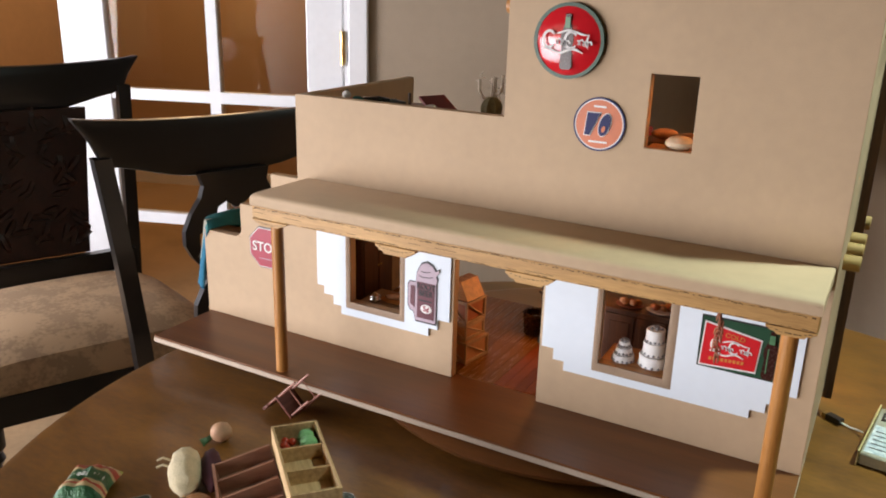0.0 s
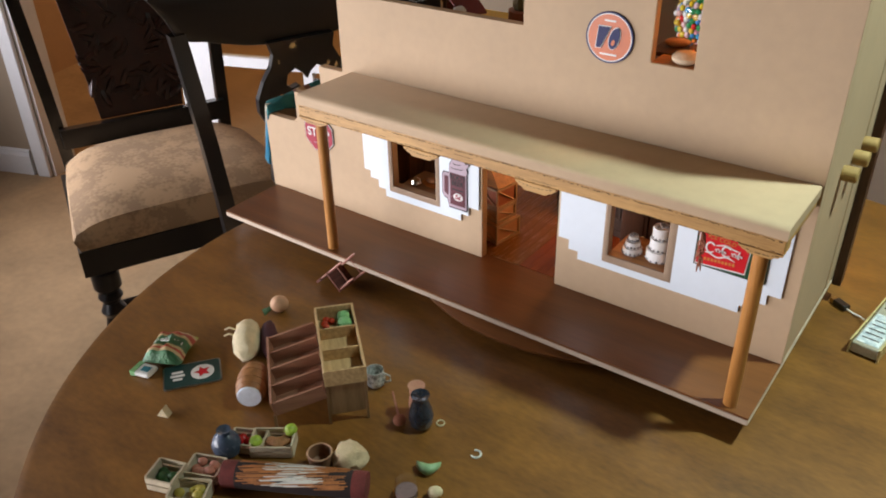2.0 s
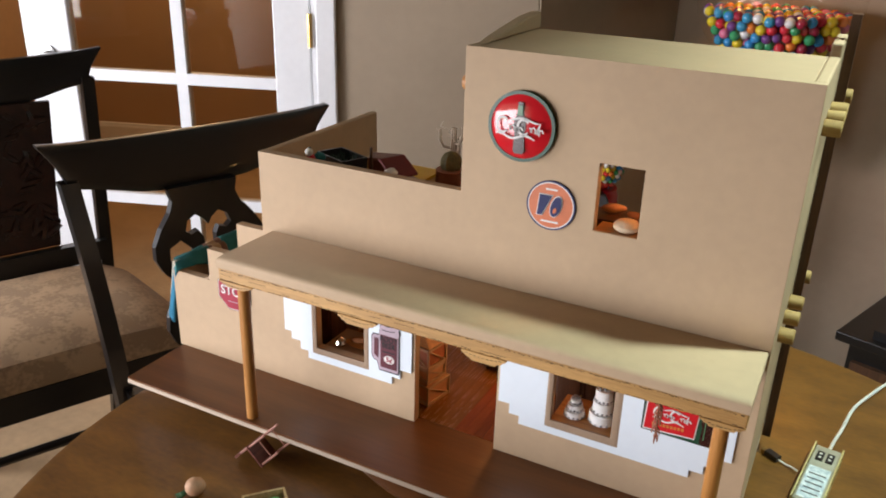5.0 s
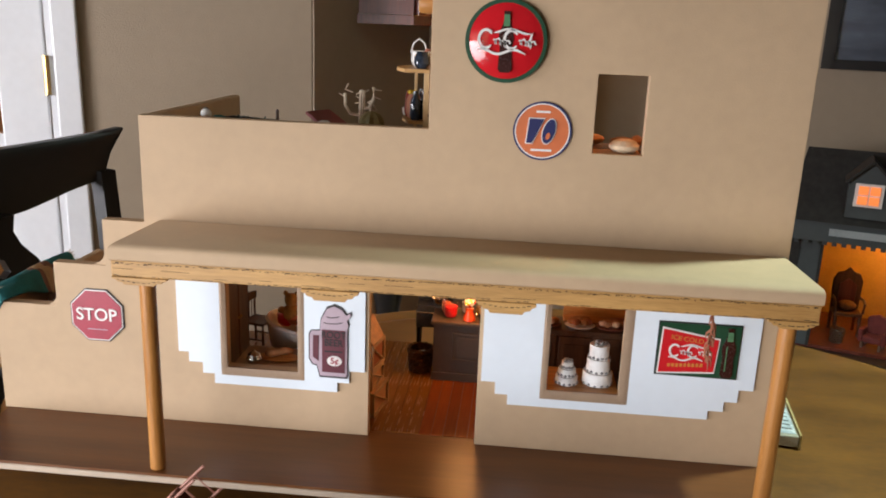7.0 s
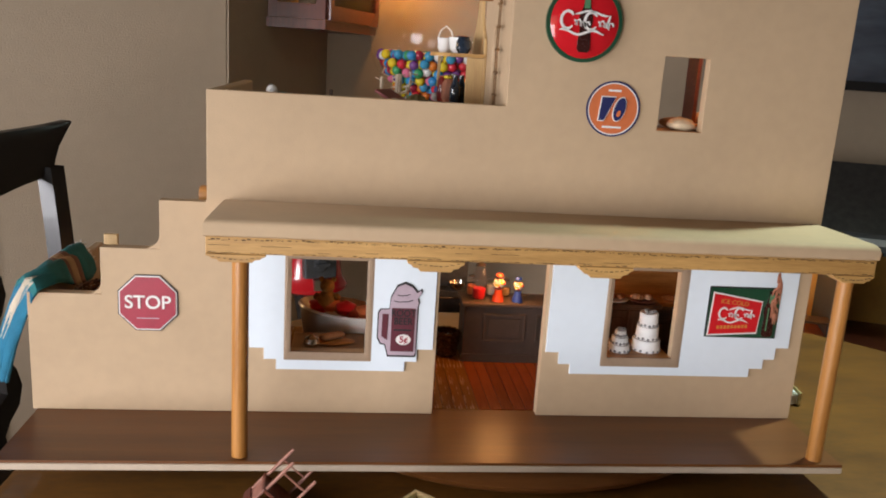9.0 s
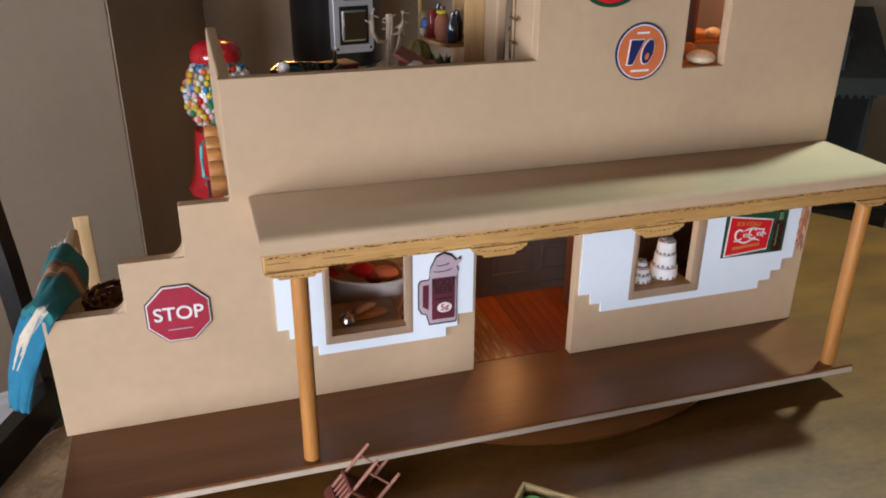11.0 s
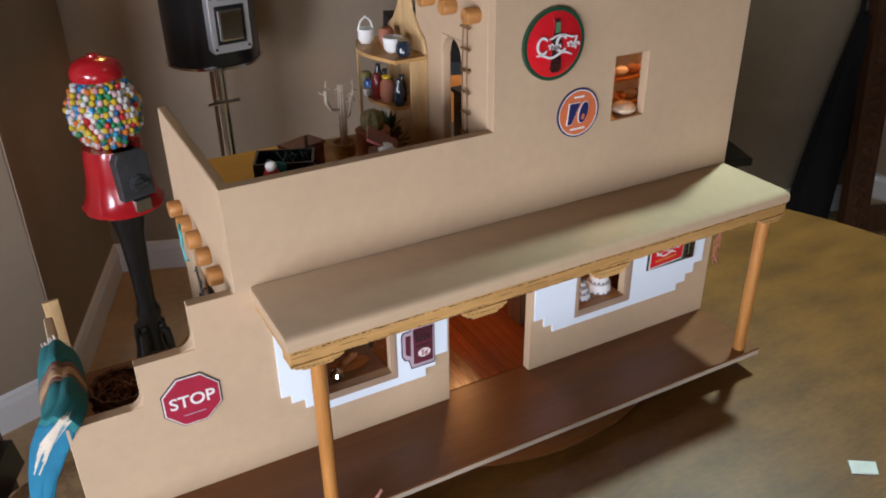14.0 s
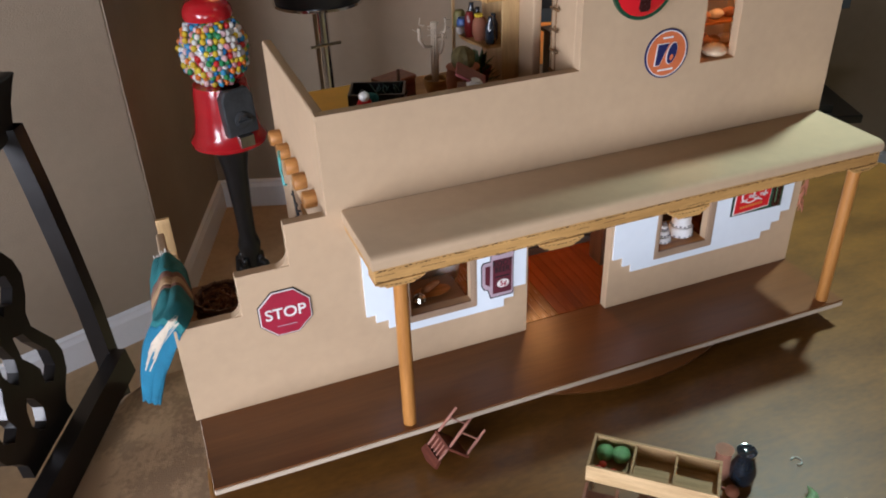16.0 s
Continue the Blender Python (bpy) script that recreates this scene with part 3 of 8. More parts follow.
    for i in range(n + 1):
        for j in range(k + 1):
            u, w = i / n * 2 - 1, j / k * 2 - 1
            hw = (0.205 + 0.035 * (w + 1) / 2) * (1 - 0.30 * max(0.0, -w - 0.55) ** 1.2)
            edge = (abs(u) ** 6 + abs(w) ** 6) / 1.5
            grid[i][j] = bm.verts.new((u * hw, 0.035 + w * 0.20, 0.532 - 0.036 * edge + 0.010 * (1 - u * u) * (1 - w * w)))
    for i in range(n):
        for j in range(k):
            bm.faces.new((grid[i][j], grid[i + 1][j], grid[i + 1][j + 1], grid[i][j + 1]))
    low = {}
    rim = [grid[i][0] for i in range(n + 1)] + [grid[n][j] for j in range(1, k + 1)] + [grid[i][k] for i in range(n - 1, -1, -1)] + [grid[0][j] for j in range(k - 1, 0, -1)]
    mid = [bm.verts.new((v.co.x * 1.035, 0.035 + (v.co.y - 0.035) * 1.035, 0.474)) for v in rim]
    lo = [bm.verts.new((v.co.x * 0.99, 0.035 + (v.co.y - 0.035) * 0.99, 0.4445)) for v in rim]
    for upper, under in ((rim, mid), (mid, lo)):
        for i in range(len(rim)):
            j = (i + 1) % len(rim)
            bm.faces.new((upper[i], upper[j], under[j], under[i]))
    bm.faces.new(lo)
    part("seat", bm, UPHOLSTERY, ch, "beige damask padded seat", True)
    bm = prism([(-0.225, -0.19), (0.225, -0.19), (0.245, 0.236), (-0.245, 0.236)], 0.385, 0.4435)
    for v in bm.verts:
        v.co = Vector((v.co.x, v.co.z, v.co.y))
    part("seat_frame", bm, ESPRESSO, ch)
    prof = [(0.012, 0.0), (0.016, 0.01), (0.013, 0.03), (0.018, 0.10), (0.024, 0.17), (0.028, 0.22), (0.02, 0.26), (0.028, 0.275), (0.018, 0.295), (0.027, 0.31), (0.022, 0.325), (0.03, 0.335), (0.03, 0.374)]
    for s in (-1, 1):
        part("leg", lathe(prof, 16, None, Matrix.Translation((s * 0.205, 0.2, 0))), ESPRESSO, ch, smooth=True)
        part("stretcher", tube([(s * 0.205, 0.19, 0.16), (s * 0.204, -0.235, 0.16)], 0.011, 8), ESPRESSO, ch, smooth=True)
    part("stretcher", tube([(-0.2, 0.0, 0.16), (0.2, 0.0, 0.16)], 0.011, 8), ESPRESSO, ch, smooth=True)
    return ch


dining_chair(pose(-0.441, 0.226, 0, 0, 0, -111.9), "black lacquered dining chair with pierced splat and beige damask seat")
dining_chair(pose(-1.157, 0.298, 0, 0, 0, -114.3) @ Matrix.Diagonal((1.0, 1.0, 1.03, 1)), "black dining chair with brown carved splat near the french doors", True)


# ---------------------------------------------------------------- gumball machines
SWEETS = island_colours("gumball_colours", [(0.62, 0.03, 0.03), (0.75, 0.74, 0.70), (0.03, 0.22, 0.5), (0.72, 0.5, 0.03), (0.75, 0.73, 0.7), (0.75, 0.2, 0.03), (0.03, 0.28, 0.10), (0.70, 0.30, 0.33), (0.04, 0.30, 0.55), (0.72, 0.55, 0.04), (0.78, 0.76, 0.73), (0.76, 0.50, 0.50)], 0.18)
SWEETS_BIG = island_colours("large_gumball_colours", [(0.62, 0.03, 0.05), (0.03, 0.25, 0.55), (0.72, 0.55, 0.03), (0.16, 0.05, 0.22), (0.74, 0.72, 0.7), (0.75, 0.2, 0.03), (0.04, 0.3, 0.12), (0.7, 0.18, 0.3), (0.04, 0.28, 0.48), (0.33, 0.02, 0.05)], 0.2)


def sweets(c, r, ball_r, z_lo, z_hi, seed, fill=0.9):
    """Balls packed in a round vessel: shells of them, the outer two kept."""
    rnd = random.Random(seed)
    pts = []
    step = ball_r * 1.78
    n = int(r / step) + 2
    for i in range(-n, n + 1):
        for j in range(-n, n + 1):
            for k in range(-n, n + 1):
                p = Vector((i + 0.5 * (k % 2), j + 0.5 * (k % 2), k * 0.86)) * step
                p += Vector((rnd.uniform(-1, 1), rnd.uniform(-1, 1), rnd.uniform(-1, 1))) * ball_r * 0.25
                d = p.length
                if d > r - ball_r * 1.05 or d < r - ball_r * 4.4 or not (z_lo < p.z < z_hi):
                    if not (d < r - ball_r * 1.05 and z_hi - 2.2 * ball_r < p.z < z_hi and fill < 0.9):
                        continue
                pts.append(p)
    base = bmesh.new()
    bmesh.ops.create_icosphere(base, subdivisions=2, radius=ball_r)
    vs = np.array([v.co for v in base.verts])
    fs = [[v.index for v in f.verts] for f in base.faces]
    base.free()
    verts = np.concatenate([vs + np.array(p) + np.array(c) for p in pts])
    faces = [[i + q * len(vs) for i in f] for q in range(len(pts)) for f in fs]
    me = bpy.data.meshes.new("gumballs")
    me.from_pydata(verts.tolist(), [], faces)
    me.polygons.foreach_set("use_smooth", [True] * len(me.polygons))
    return me


def red_gumball_machine(m):
    g = thing("gumball_machine", m, "red gumball machine with clear globe on a black stand", "gumball machine")
    z0 = 0.463
    part("body", lathe([(0.084, z0 + 0.028), (0.091, z0 + 0.033), (0.092, z0 + 0.041), (0.086, z0 + 0.049), (0.078, z0 + 0.065), (0.071, z0 + 0.105), (0.067, z0 + 0.15), (0.063, z0 + 0.165)], 40), REDCAST, g, "red enamelled cast body", True)
    bm = prism([(-0.04, 0.012), (0.04, 0.012), (0.04, 0.094), (0.03, 0.110), (-0.03, 0.110), (-0.04, 0.094)], -0.086, -0.045)
    for v in bm.verts:
        v.co.z += z0 + 0.055
        v.co.y += 0.10 * (v.co.z - z0 - 0.055)
    face = bevelled(part("coin_plate", bm, GREYCAST, g, "grey cast coin mechanism"), 0.004)
    bm = lathe([(0.018, 0), (0.018, 0.006), (0.011, 0.008), (0.011, 0.014)], 16, None, Matrix.Translation((0, -0.079, z0 + 0.10)) @ Matrix.Rotation(radians(90), 4, "X"))
    box(-0.017, 0.017, -0.1, -0.092, z0 + 0.097, z0 + 0.103, bm)
    part("knob", bm, GREYCAST, g)
    part("chute_flap", box(-0.018, 0.018, -0.094, -0.068, z0 + 0.042, z0 + 0.066), STEEL, g, "metal dispenser flap")
    part("globe", lathe([(0.045, z0 + 0.162)] + [(0.0866 * math.sin(a), z0 + 0.236 - 0.082 * math.cos(a)) for a in [0.45 + 2.05 * i / 14 for i in range(15)]] + [(0.05, z0 + 0.302)], 32), CLEAR, g, "clear globe", True)
    ob = new("gumballs", sweets((0, 0, z0 + 0.236), 0.0848, 0.0070, -0.077, 0.068, 3))
    ob.data.materials.append(SWEETS)
    ob.parent = g
    tagged(ob, "many-coloured gumballs filling the globe", kind="stuff")
    part("cap", lathe([(0.055, z0 + 0.304), (0.057, z0 + 0.311), (0.055, z0 + 0.322), (0.047, z0 + 0.335), (0.03, z0 + 0.342), (0.013, z0 + 0.345), (0.012, z0 + 0.350), (0, z0 + 0.352)], 32), REDCAST, g, "red domed cap", True)
    part("stand", lathe([(0.018, 0.06), (0.026, 0.12), (0.020, 0.15), (0.024, 0.19), (0.030, 0.225), (0.026, 0.24), (0.022, 0.255), (0.024, 0.33), (0.030, 0.42), (0.045, z0 + 0.0275)], 16), BLACKCAST, g, "black cast stand", True)
    for i in range(4):
        a = 2 * math.pi * i / 4 + 0.5
        c, s = math.cos(a), math.sin(a)
        leg = part("leg", tube([(r * c, r * s, z) for r, z in ((0.018, 0.17), (0.030, 0.185), (0.040, 0.18), (0.044, 0.155), (0.046, 0.12), (0.056, 0.08), (0.080, 0.045), (0.12, 0.022), (0.16, 0.013))], 0.010, 8), BLACKCAST, g, smooth=True)
        part("scroll", ball((0.030 * c, 0.030 * s, 0.190), 0.010, None, 2), BLACKCAST, leg, smooth=True)
        part("scroll", ball((0.168 * c, 0.168 * s, 0.0165), 0.0165, None, 2), BLACKCAST, leg, smooth=True)
    return g


red_gumball_machine(pose(-0.231, 1.25, 0, 0, 0, 20) @ Matrix.Scale(1.11, 4, (0, 0, 1)))


def black_gumball_machine(m):
    g = thing("gumball_machine", m, "tall black gumball machine with large clear globe on a chrome pole", "gumball machine")
    z0 = 0.755
    part("body", lathe([(0.118, z0), (0.122, z0 + 0.01), (0.122, z0 + 0.19), (0.14, z0 + 0.215), (0.155, z0 + 0.225), (0.155, z0 + 0.235)], 40), BLACKCAST, g, "black enamelled body", True)
    part("rim", lathe([(0.119, z0 - 0.008), (0.127, z0 - 0.006), (0.127, z0 + 0.001), (0.119, z0 + 0.003)], 40), CHROME, g, "chrome ring", True)
    bm = prism([(-0.05, 0.04), (0.05, 0.04), (0.055, 0.05), (0.055, 0.18), (0.05, 0.19), (-0.05, 0.19), (-0.055, 0.18), (-0.055, 0.05)], -0.136, -0.1)
    for v in bm.verts:
        v.co.z += z0
    plate = bevelled(part("coin_plate", bm, mat("pale_plate_metal", (0.62, 0.62, 0.63), 0.35, 0.5, var=0.05), g, "pale metal coin plate"), 0.003)
    part("plate_inset", box(-0.039, 0.039, -0.1385, -0.1362, z0 + 0.062, z0 + 0.158), BLACKCAST, g)
    part("print_bar", box(-0.025, 0.025, -0.1375, -0.1362, z0 + 0.172, z0 + 0.180), BLACKINK, g)
    box_bm = box(-0.034, 0.034, -0.146, -0.134, z0 + 0.07, z0 + 0.15)
    bevelled(part("coin_slide", box_bm, CHROME, g, "chrome coin slide"), 0.006)
    for x in (-0.045, 0.045):
        for z in (0.052, 0.178):
            part("bolt", ball((x, -0.137, z0 + z), 0.004, None, 1), BLACKCAST, g)
    zc, r = z0 + 0.40, 0.205
    prof = [(r * math.sin(a), zc - 0.95 * r * math.cos(a)) for a in [0.72 + 2.05 * i / 18 for i in range(19)]]
    part("globe", lathe(prof, 40), CLEAR, g, "large clear globe", True)
    ob = new("gumballs", sweets((0, 0, zc - 0.005), 0.194, 0.0135, -0.155, -0.036, 5, 0.5))
    ob.data.materials.append(SWEETS_BIG)
    ob.parent = g
    tagged(ob, "large many-coloured gumballs", kind="stuff")
    part("cap", lathe([(0.075, zc + 0.19), (0.08, zc + 0.20), (0.06, zc + 0.225), (0.02, zc + 0.235), (0, zc + 0.236)], 24), BLACKCAST, g, smooth=True)
    part("pole", lathe([(0.028, 0.02), (0.022, 0.05), (0.022, z0 - 0.03), (0.05, z0 - 0.008)], 20), CHROME, g, "chrome pole", True)
    part("collar", tube([(-0.046, -0.02, 0.63), (0.046, -0.02, 0.63)], 0.005, 8), CHROME, g, "short chrome crossbar", smooth=True)
    part("base_plate", lathe([(0.16, 0.0), (0.165, 0.012), (0.12, 0.03), (0.03, 0.045)], 32), BLACKCAST, g, smooth=True)
    return g


black_gumball_machine(pose(0.104, 1.60, 0.012, 0, 0, 9))


# ---------------------------------------------------------------- along the back wall
cab = thing("side_cabinet", M_BACK @ pose(1.335, -0.235, 0), "low black-brown wooden cabinet under a lit dolls' house", "cabinet")
bevelled(part("top", box(-0.505, 0.615, -0.225, 0.215, 0.415, 0.44), ESPRESSO, cab), 0.004)
part("body", box(-0.475, 0.585, -0.20, 0.21, 0.05, 0.4145), ESPRESSO, cab)
for x0 in (-0.465, -0.115, 0.235):
    d = part("door", box(x0 + 0.005, x0 + 0.34, -0.216, -0.2005, 0.08, 0.37), BROWNWOOD, cab)
    part("knob", ball((x0 + 0.31, -0.226, 0.24), 0.011, None, 2), BRASS, d, "brass knob", True)
for x in (-0.445, 0.555):
    for y in (-0.17, 0.18):
        part("foot", box(x - 0.025, x + 0.025, y - 0.025, y + 0.025, 0.0, 0.0495), ESPRESSO, cab)

# the grey dolls' house with lit rooms
h2 = thing("dolls_house", M_BACK @ pose(1.335, -0.235, 0.4405), "grey wooden dolls' house with dormer and warmly lit open rooms", "dolls house")
HX0, HX1, HY0, HY1 = -0.40, 0.505, -0.155, 0.14
part("base_board", box(HX0 - 0.03, HX1 + 0.03, HY0 - 0.045, HY1 + 0.02, 0, 0.022), BLACKCAST, h2, "black base board")
part("floor", box(HX0 + 0.012, HX1 - 0.012, HY0, HY1 - 0.012, 0.0225, 0.03), REDWOOD, h2)
part("back_wall", box(HX0, HX1, HY1 - 0.012, HY1, 0.0225, 0.30), YELLOWWALL, h2, "yellow papered back wall")
for x in (-0.165, 0.20, HX1 - 0.012):
    bevelled(part("wall", box(x, x + 0.012, HY0, HY1 - 0.0125, 0.0305, 0.30), GREYHOUSE, h2), 0.001)
for y0, y1, z0, z1 in ((HY0 + 0.075, HY0 + 0.095, 0.0305, 0.30), (HY1 - 0.035, HY1 - 0.0125, 0.0305, 0.30), (HY0 + 0.0952, HY1 - 0.0352, 0.255, 0.30)):
    bevelled(part("side_frame", box(HX0, HX0 + 0.012, y0, y1, z0, z1), GREYHOUSE, h2, "grey frame round the open side of the hall"), 0.001)
part("corner_post", box(-0.19, -0.155, HY0 - 0.014, HY0 - 0.001, 0.0225, 0.29), SLATE, h2)
part("door_jamb", box(-0.1545, -0.105, HY0 - 0.012, HY0 - 0.001, 0.0305, 0.29), GREYHOUSE, h2, "grey panelled jamb beside the open room")
part("jamb_moulding", box(-0.112, -0.1055, HY0 - 0.018, HY0 - 0.0125, 0.0305, 0.28), SLATE, h2)
part("ceiling", box(-0.2, HX1, HY0 - 0.006, HY1, 0.3005, 0.312), YELLOWWALL, h2)
part("fascia", box(-0.20, HX1 + 0.02, HY0 - 0.03, HY0 - 0.0065, 0.29, 0.335), GREYHOUSE, h2)
part("fascia", box(HX0 - 0.02, -0.2005, HY0 + 0.055, HY0 + 0.075, 0.262, 0.30), GREYHOUSE, h2)
part("name_board", box(-0.10, 0.30, HY0 - 0.0335, HY0 - 0.0305, 0.306, 0.322), mat("pale_grey_paint", (0.35, 0.38, 0.40), 0.6), h2, "pale grey board on the fascia")
for i in range(35):
    part("dentil", box(-0.19 + 0.02 * i, -0.18 + 0.02 * i, HY0 - 0.026, HY0 - 0.016, 0.281, 0.2895), GREYHOUSE, h2)
bm = prism([(HY0 - 0.035, 0.3355), (HY1 + 0.02, 0.3355), (HY1 - 0.05, 0.47), (HY0 + 0.09, 0.49)], -0.20, HX1 + 0.02)
for v in bm.verts:
    if v.co.z > 0.4:
        v.co.y -= 0.03 * (1 if v.co.y > 0 else -1)
part("roof", swap_xy(bm), SLATE, h2, "black shingled roof")
part("wing_roof", swap_xy(prism([(HY0 + 0.05, 0.3005), (HY1 + 0.02, 0.3125), (HY1 - 0.03, 0.40), (HY0 + 0.13, 0.41)], HX0 - 0.02, -0.2005)), SLATE, h2)
lit = mat("lit_pane", (1.0, 0.27, 0.07), 0.5, emit=0.75)
for x in (-0.033, 0.36):
    d = part("dormer", prism([(x - 0.042, 0.352), (x + 0.042, 0.352), (x + 0.042, 0.436), (x, 0.476), (x - 0.042, 0.436)], HY0 - 0.03, HY0 + 0.12), GREYHOUSE, h2, "grey dormer with lit window")
    for sx in (-1, 1):
        part("dormer_roof", prism([(x + sx * 0.050, 0.4285), (x + sx * 0.050, 0.435), (x + sx * 0.0005, 0.484), (x + sx * 0.0005, 0.4775)], HY0 - 0.04, HY0 + 0.12), SLATE, d)
    part("window_frame", box(x - 0.029, x + 0.029, HY0 - 0.036, HY0 - 0.0305, 0.380, 0.432), WHITE, d)
    for ix in (-1, 1):
        for iz in (-1, 1):
            part("pane", box(x + ix * 0.0118 - 0.0098, x + ix * 0.0118 + 0.0098, HY0 - 0.0395, HY0 - 0.0365, 0.406 + iz * 0.0112 - 0.0092, 0.406 + iz * 0.0112 + 0.0092), lit, d, "warm lit pane")
    tagged(d, "grey dormer with four warm lit panes")


def basket(m, r, h, label, material=STRAW):
    b = thing("basket", m, label, "basket")
    bm = bmesh.new()
    nr = max(6, int(h / 0.0055))
    for i in range(nr):
        rr, z = r * (0.8 + 0.2 * i / (nr - 1)), h * i / nr
        tube([((rr + 0.0009 * (-1) ** (k + i)) * math.cos(2 * math.pi * k / 24), (rr + 0.0009 * (-1) ** (k + i)) * math.sin(2 * math.pi * k / 24), z + 0.0022) for k in range(25)], h / nr * 0.45, 5, bm)
    for k in range(12):
        a = 2 * math.pi * (k + 0.25) / 12
        tube([(r * 0.8 * math.cos(a), r * 0.8 * math.sin(a), 0.001), (r * 1.01 * math.cos(a), r * 1.01 * math.sin(a), h)], 0.0011, 5, bm)
    part("weave", bm, material, b)
    part("bottom", lathe([(0, 0), (r * 0.8, 0), (r * 0.8, 0.001), (0, 0.001)], 16), material, b)
    return b


def doll_armchair(m, cloth, label):
    a = thing("armchair", m, label, "armchair", "dolls' house chairs")
    bevelled(part("seat", box(-0.022, 0.022, -0.02, 0.018, 0.014, 0.03), cloth, a), 0.004)
    bevelled(part("backrest", prism([(-0.022, 0.03), (0.022, 0.03), (0.024, 0.07), (0, 0.08), (-0.024, 0.07)], 0.012, 0.022), cloth, a), 0.003)
    for s in (-1, 1):
        bevelled(part("armrest", box(s * 0.026 - 0.005, s * 0.026 + 0.005, -0.02, 0.012, 0.014, 0.045), cloth, a), 0.003)
        for y in (-0.016, 0.014):
            part("leg", box(s * 0.02 - 0.003, s * 0.02 + 0.003, y - 0.003, y + 0.003, 0, 0.0138), BROWNWOOD, a)
    return a


H2M = M_BACK @ pose(1.335, -0.235, 0.4712)
doll_armchair(H2M @ pose(0.11, -0.03, 0, 0, 0, 60), REDWOOD, "dark red doll's armchair in the lit room")
doll_armchair(H2M @ pose(-0.29, -0.09, 0, 0, 0, -40), REDWOOD, "dark red doll's armchair in the hall")
hall = thing("hall_chair", H2M @ pose(-0.030, -0.02, 0, 0, 0, 12), "tall dark carved doll's hall chair in the lit room", "chair")
bevelled(part("seat", box(-0.032, 0.032, -0.03, 0.026, 0.05, 0.058), BROWNWOOD, hall), 0.002)
bevelled(part("backrest", prism([(-0.032, 0.0585), (0.032, 0.0585), (0.034, 0.13), (0.026, 0.148), (0.012, 0.152), (0, 0.164), (-0.012, 0.152), (-0.026, 0.148), (-0.034, 0.13)], 0.016, 0.026), BROWNWOOD, hall), 0.002)
bevelled(part("back_panel", prism([(-0.02, 0.075), (0.02, 0.075), (0.02, 0.12), (0, 0.136), (-0.02, 0.12)], 0.012, 0.0155), REDWOOD, hall), 0.001)
for sx in (-1, 1):
    part("armrest", tube([(sx * 0.032, 0.016, 0.088), (sx * 0.034, -0.012, 0.090), (sx * 0.034, -0.027, 0.084), (sx * 0.032, -0.027, 0.059)], 0.0035, 6), BROWNWOOD, hall, smooth=True)
    for y in (-0.026, 0.022):
        part("leg", lathe([(0.004, 0), (0.0032, 0.02), (0.0048, 0.035), (0.004, 0.0498)], 8, None, Matrix.Translation((sx * 0.028, y, 0))), BROWNWOOD, hall, smooth=True)
cu = solo("cushion", ball((0, 0, 0), 0.022, None, 2, (1, 0.8, 0.6), 0, 0.15), mat("gold_brown_cloth", (0.18, 0.075, 0.02), 0.8, var=0.3, scale=80), "gold-brown cushion on the hall chair", "cushion", smooth=True)
cu.matrix_world = H2M @ pose(-0.030, -0.022, 0.0715)
doll_armchair(H2M @ pose(0.035, -0.105, 0, 0, 0, -20), mat("wine_cloth", (0.16, 0.025, 0.02), 0.8, var=0.2, scale=60), "wine red doll's armchair beside the hall chair")
basket(H2M @ pose(-0.045, -0.105, 0), 0.016, 0.035, "small dark woven basket in the lit room", BROWNWOOD)
tb = thing("doll_table", H2M @ pose(0.16, -0.09, 0), "small dark wooden doll's table", "table")
part("tabletop", box(-0.05, 0.05, -0.03, 0.03, 0.045, 0.05), BROWNWOOD, tb)
for x in (-0.042, 0.042):
    for y in (-0.024, 0.024):
        part("leg", box(x - 0.004, x + 0.004, y - 0.004, y + 0.004, 0, 0.0448), BROWNWOOD, tb)
shelf = thing("doll_bookcase", H2M @ pose(-0.335, 0.10, 0), "dark wooden doll's bookcase in the hall", "bookcase")
part("body", box(-0.05, 0.05, 0.0, 0.02, 0, 0.2), BROWNWOOD, shelf)
for i in range(4):
    part("shelf", box(-0.05, 0.05, -0.024, -0.0002, 0.03 + 0.05 * i, 0.034 + 0.05 * i), BROWNWOOD, shelf)

# canvas over it
pic = thing("painting", M_BACK @ pose(1.85, -0.004, 1.45), "dark blue-grey seascape canvas in a black frame", "painting")
part("canvas", box(-0.66, 0.66, -0.022, -0.001, -0.32, 0.32), PAINTING, pic)
for a in ((-0.69, -0.66, -0.345, 0.345), (0.66, 0.69, -0.345, 0.345), (-0.66, 0.66, -0.345, -0.32), (-0.66, 0.66, 0.32, 0.345)):
    part("frame", box(a[0], a[1], -0.034, -0.001, a[2], a[3]), BLACKCAST, pic)
part("glass", box(-0.6595, 0.6595, -0.0262, -0.0242, -0.3195, 0.3195), MATTE_GLASS, pic, "clear picture glass")

# hanging corner cabinet
cc = thing("corner_cabinet", M_BACK, "dark red wooden hanging corner cabinet with glass doors", "cabinet")
plan = [(0.004, -0.004), (0.155, -0.004), (0.150, -0.40), (0.004, -0.44)]


def slab_xy(outline, z0, z1, bm=None):
    bm = prism(outline, z0, z1, bm)
    for v in bm.verts:
        v.co = Vector((v.co.x, v.co.z, v.co.y))
    return bm


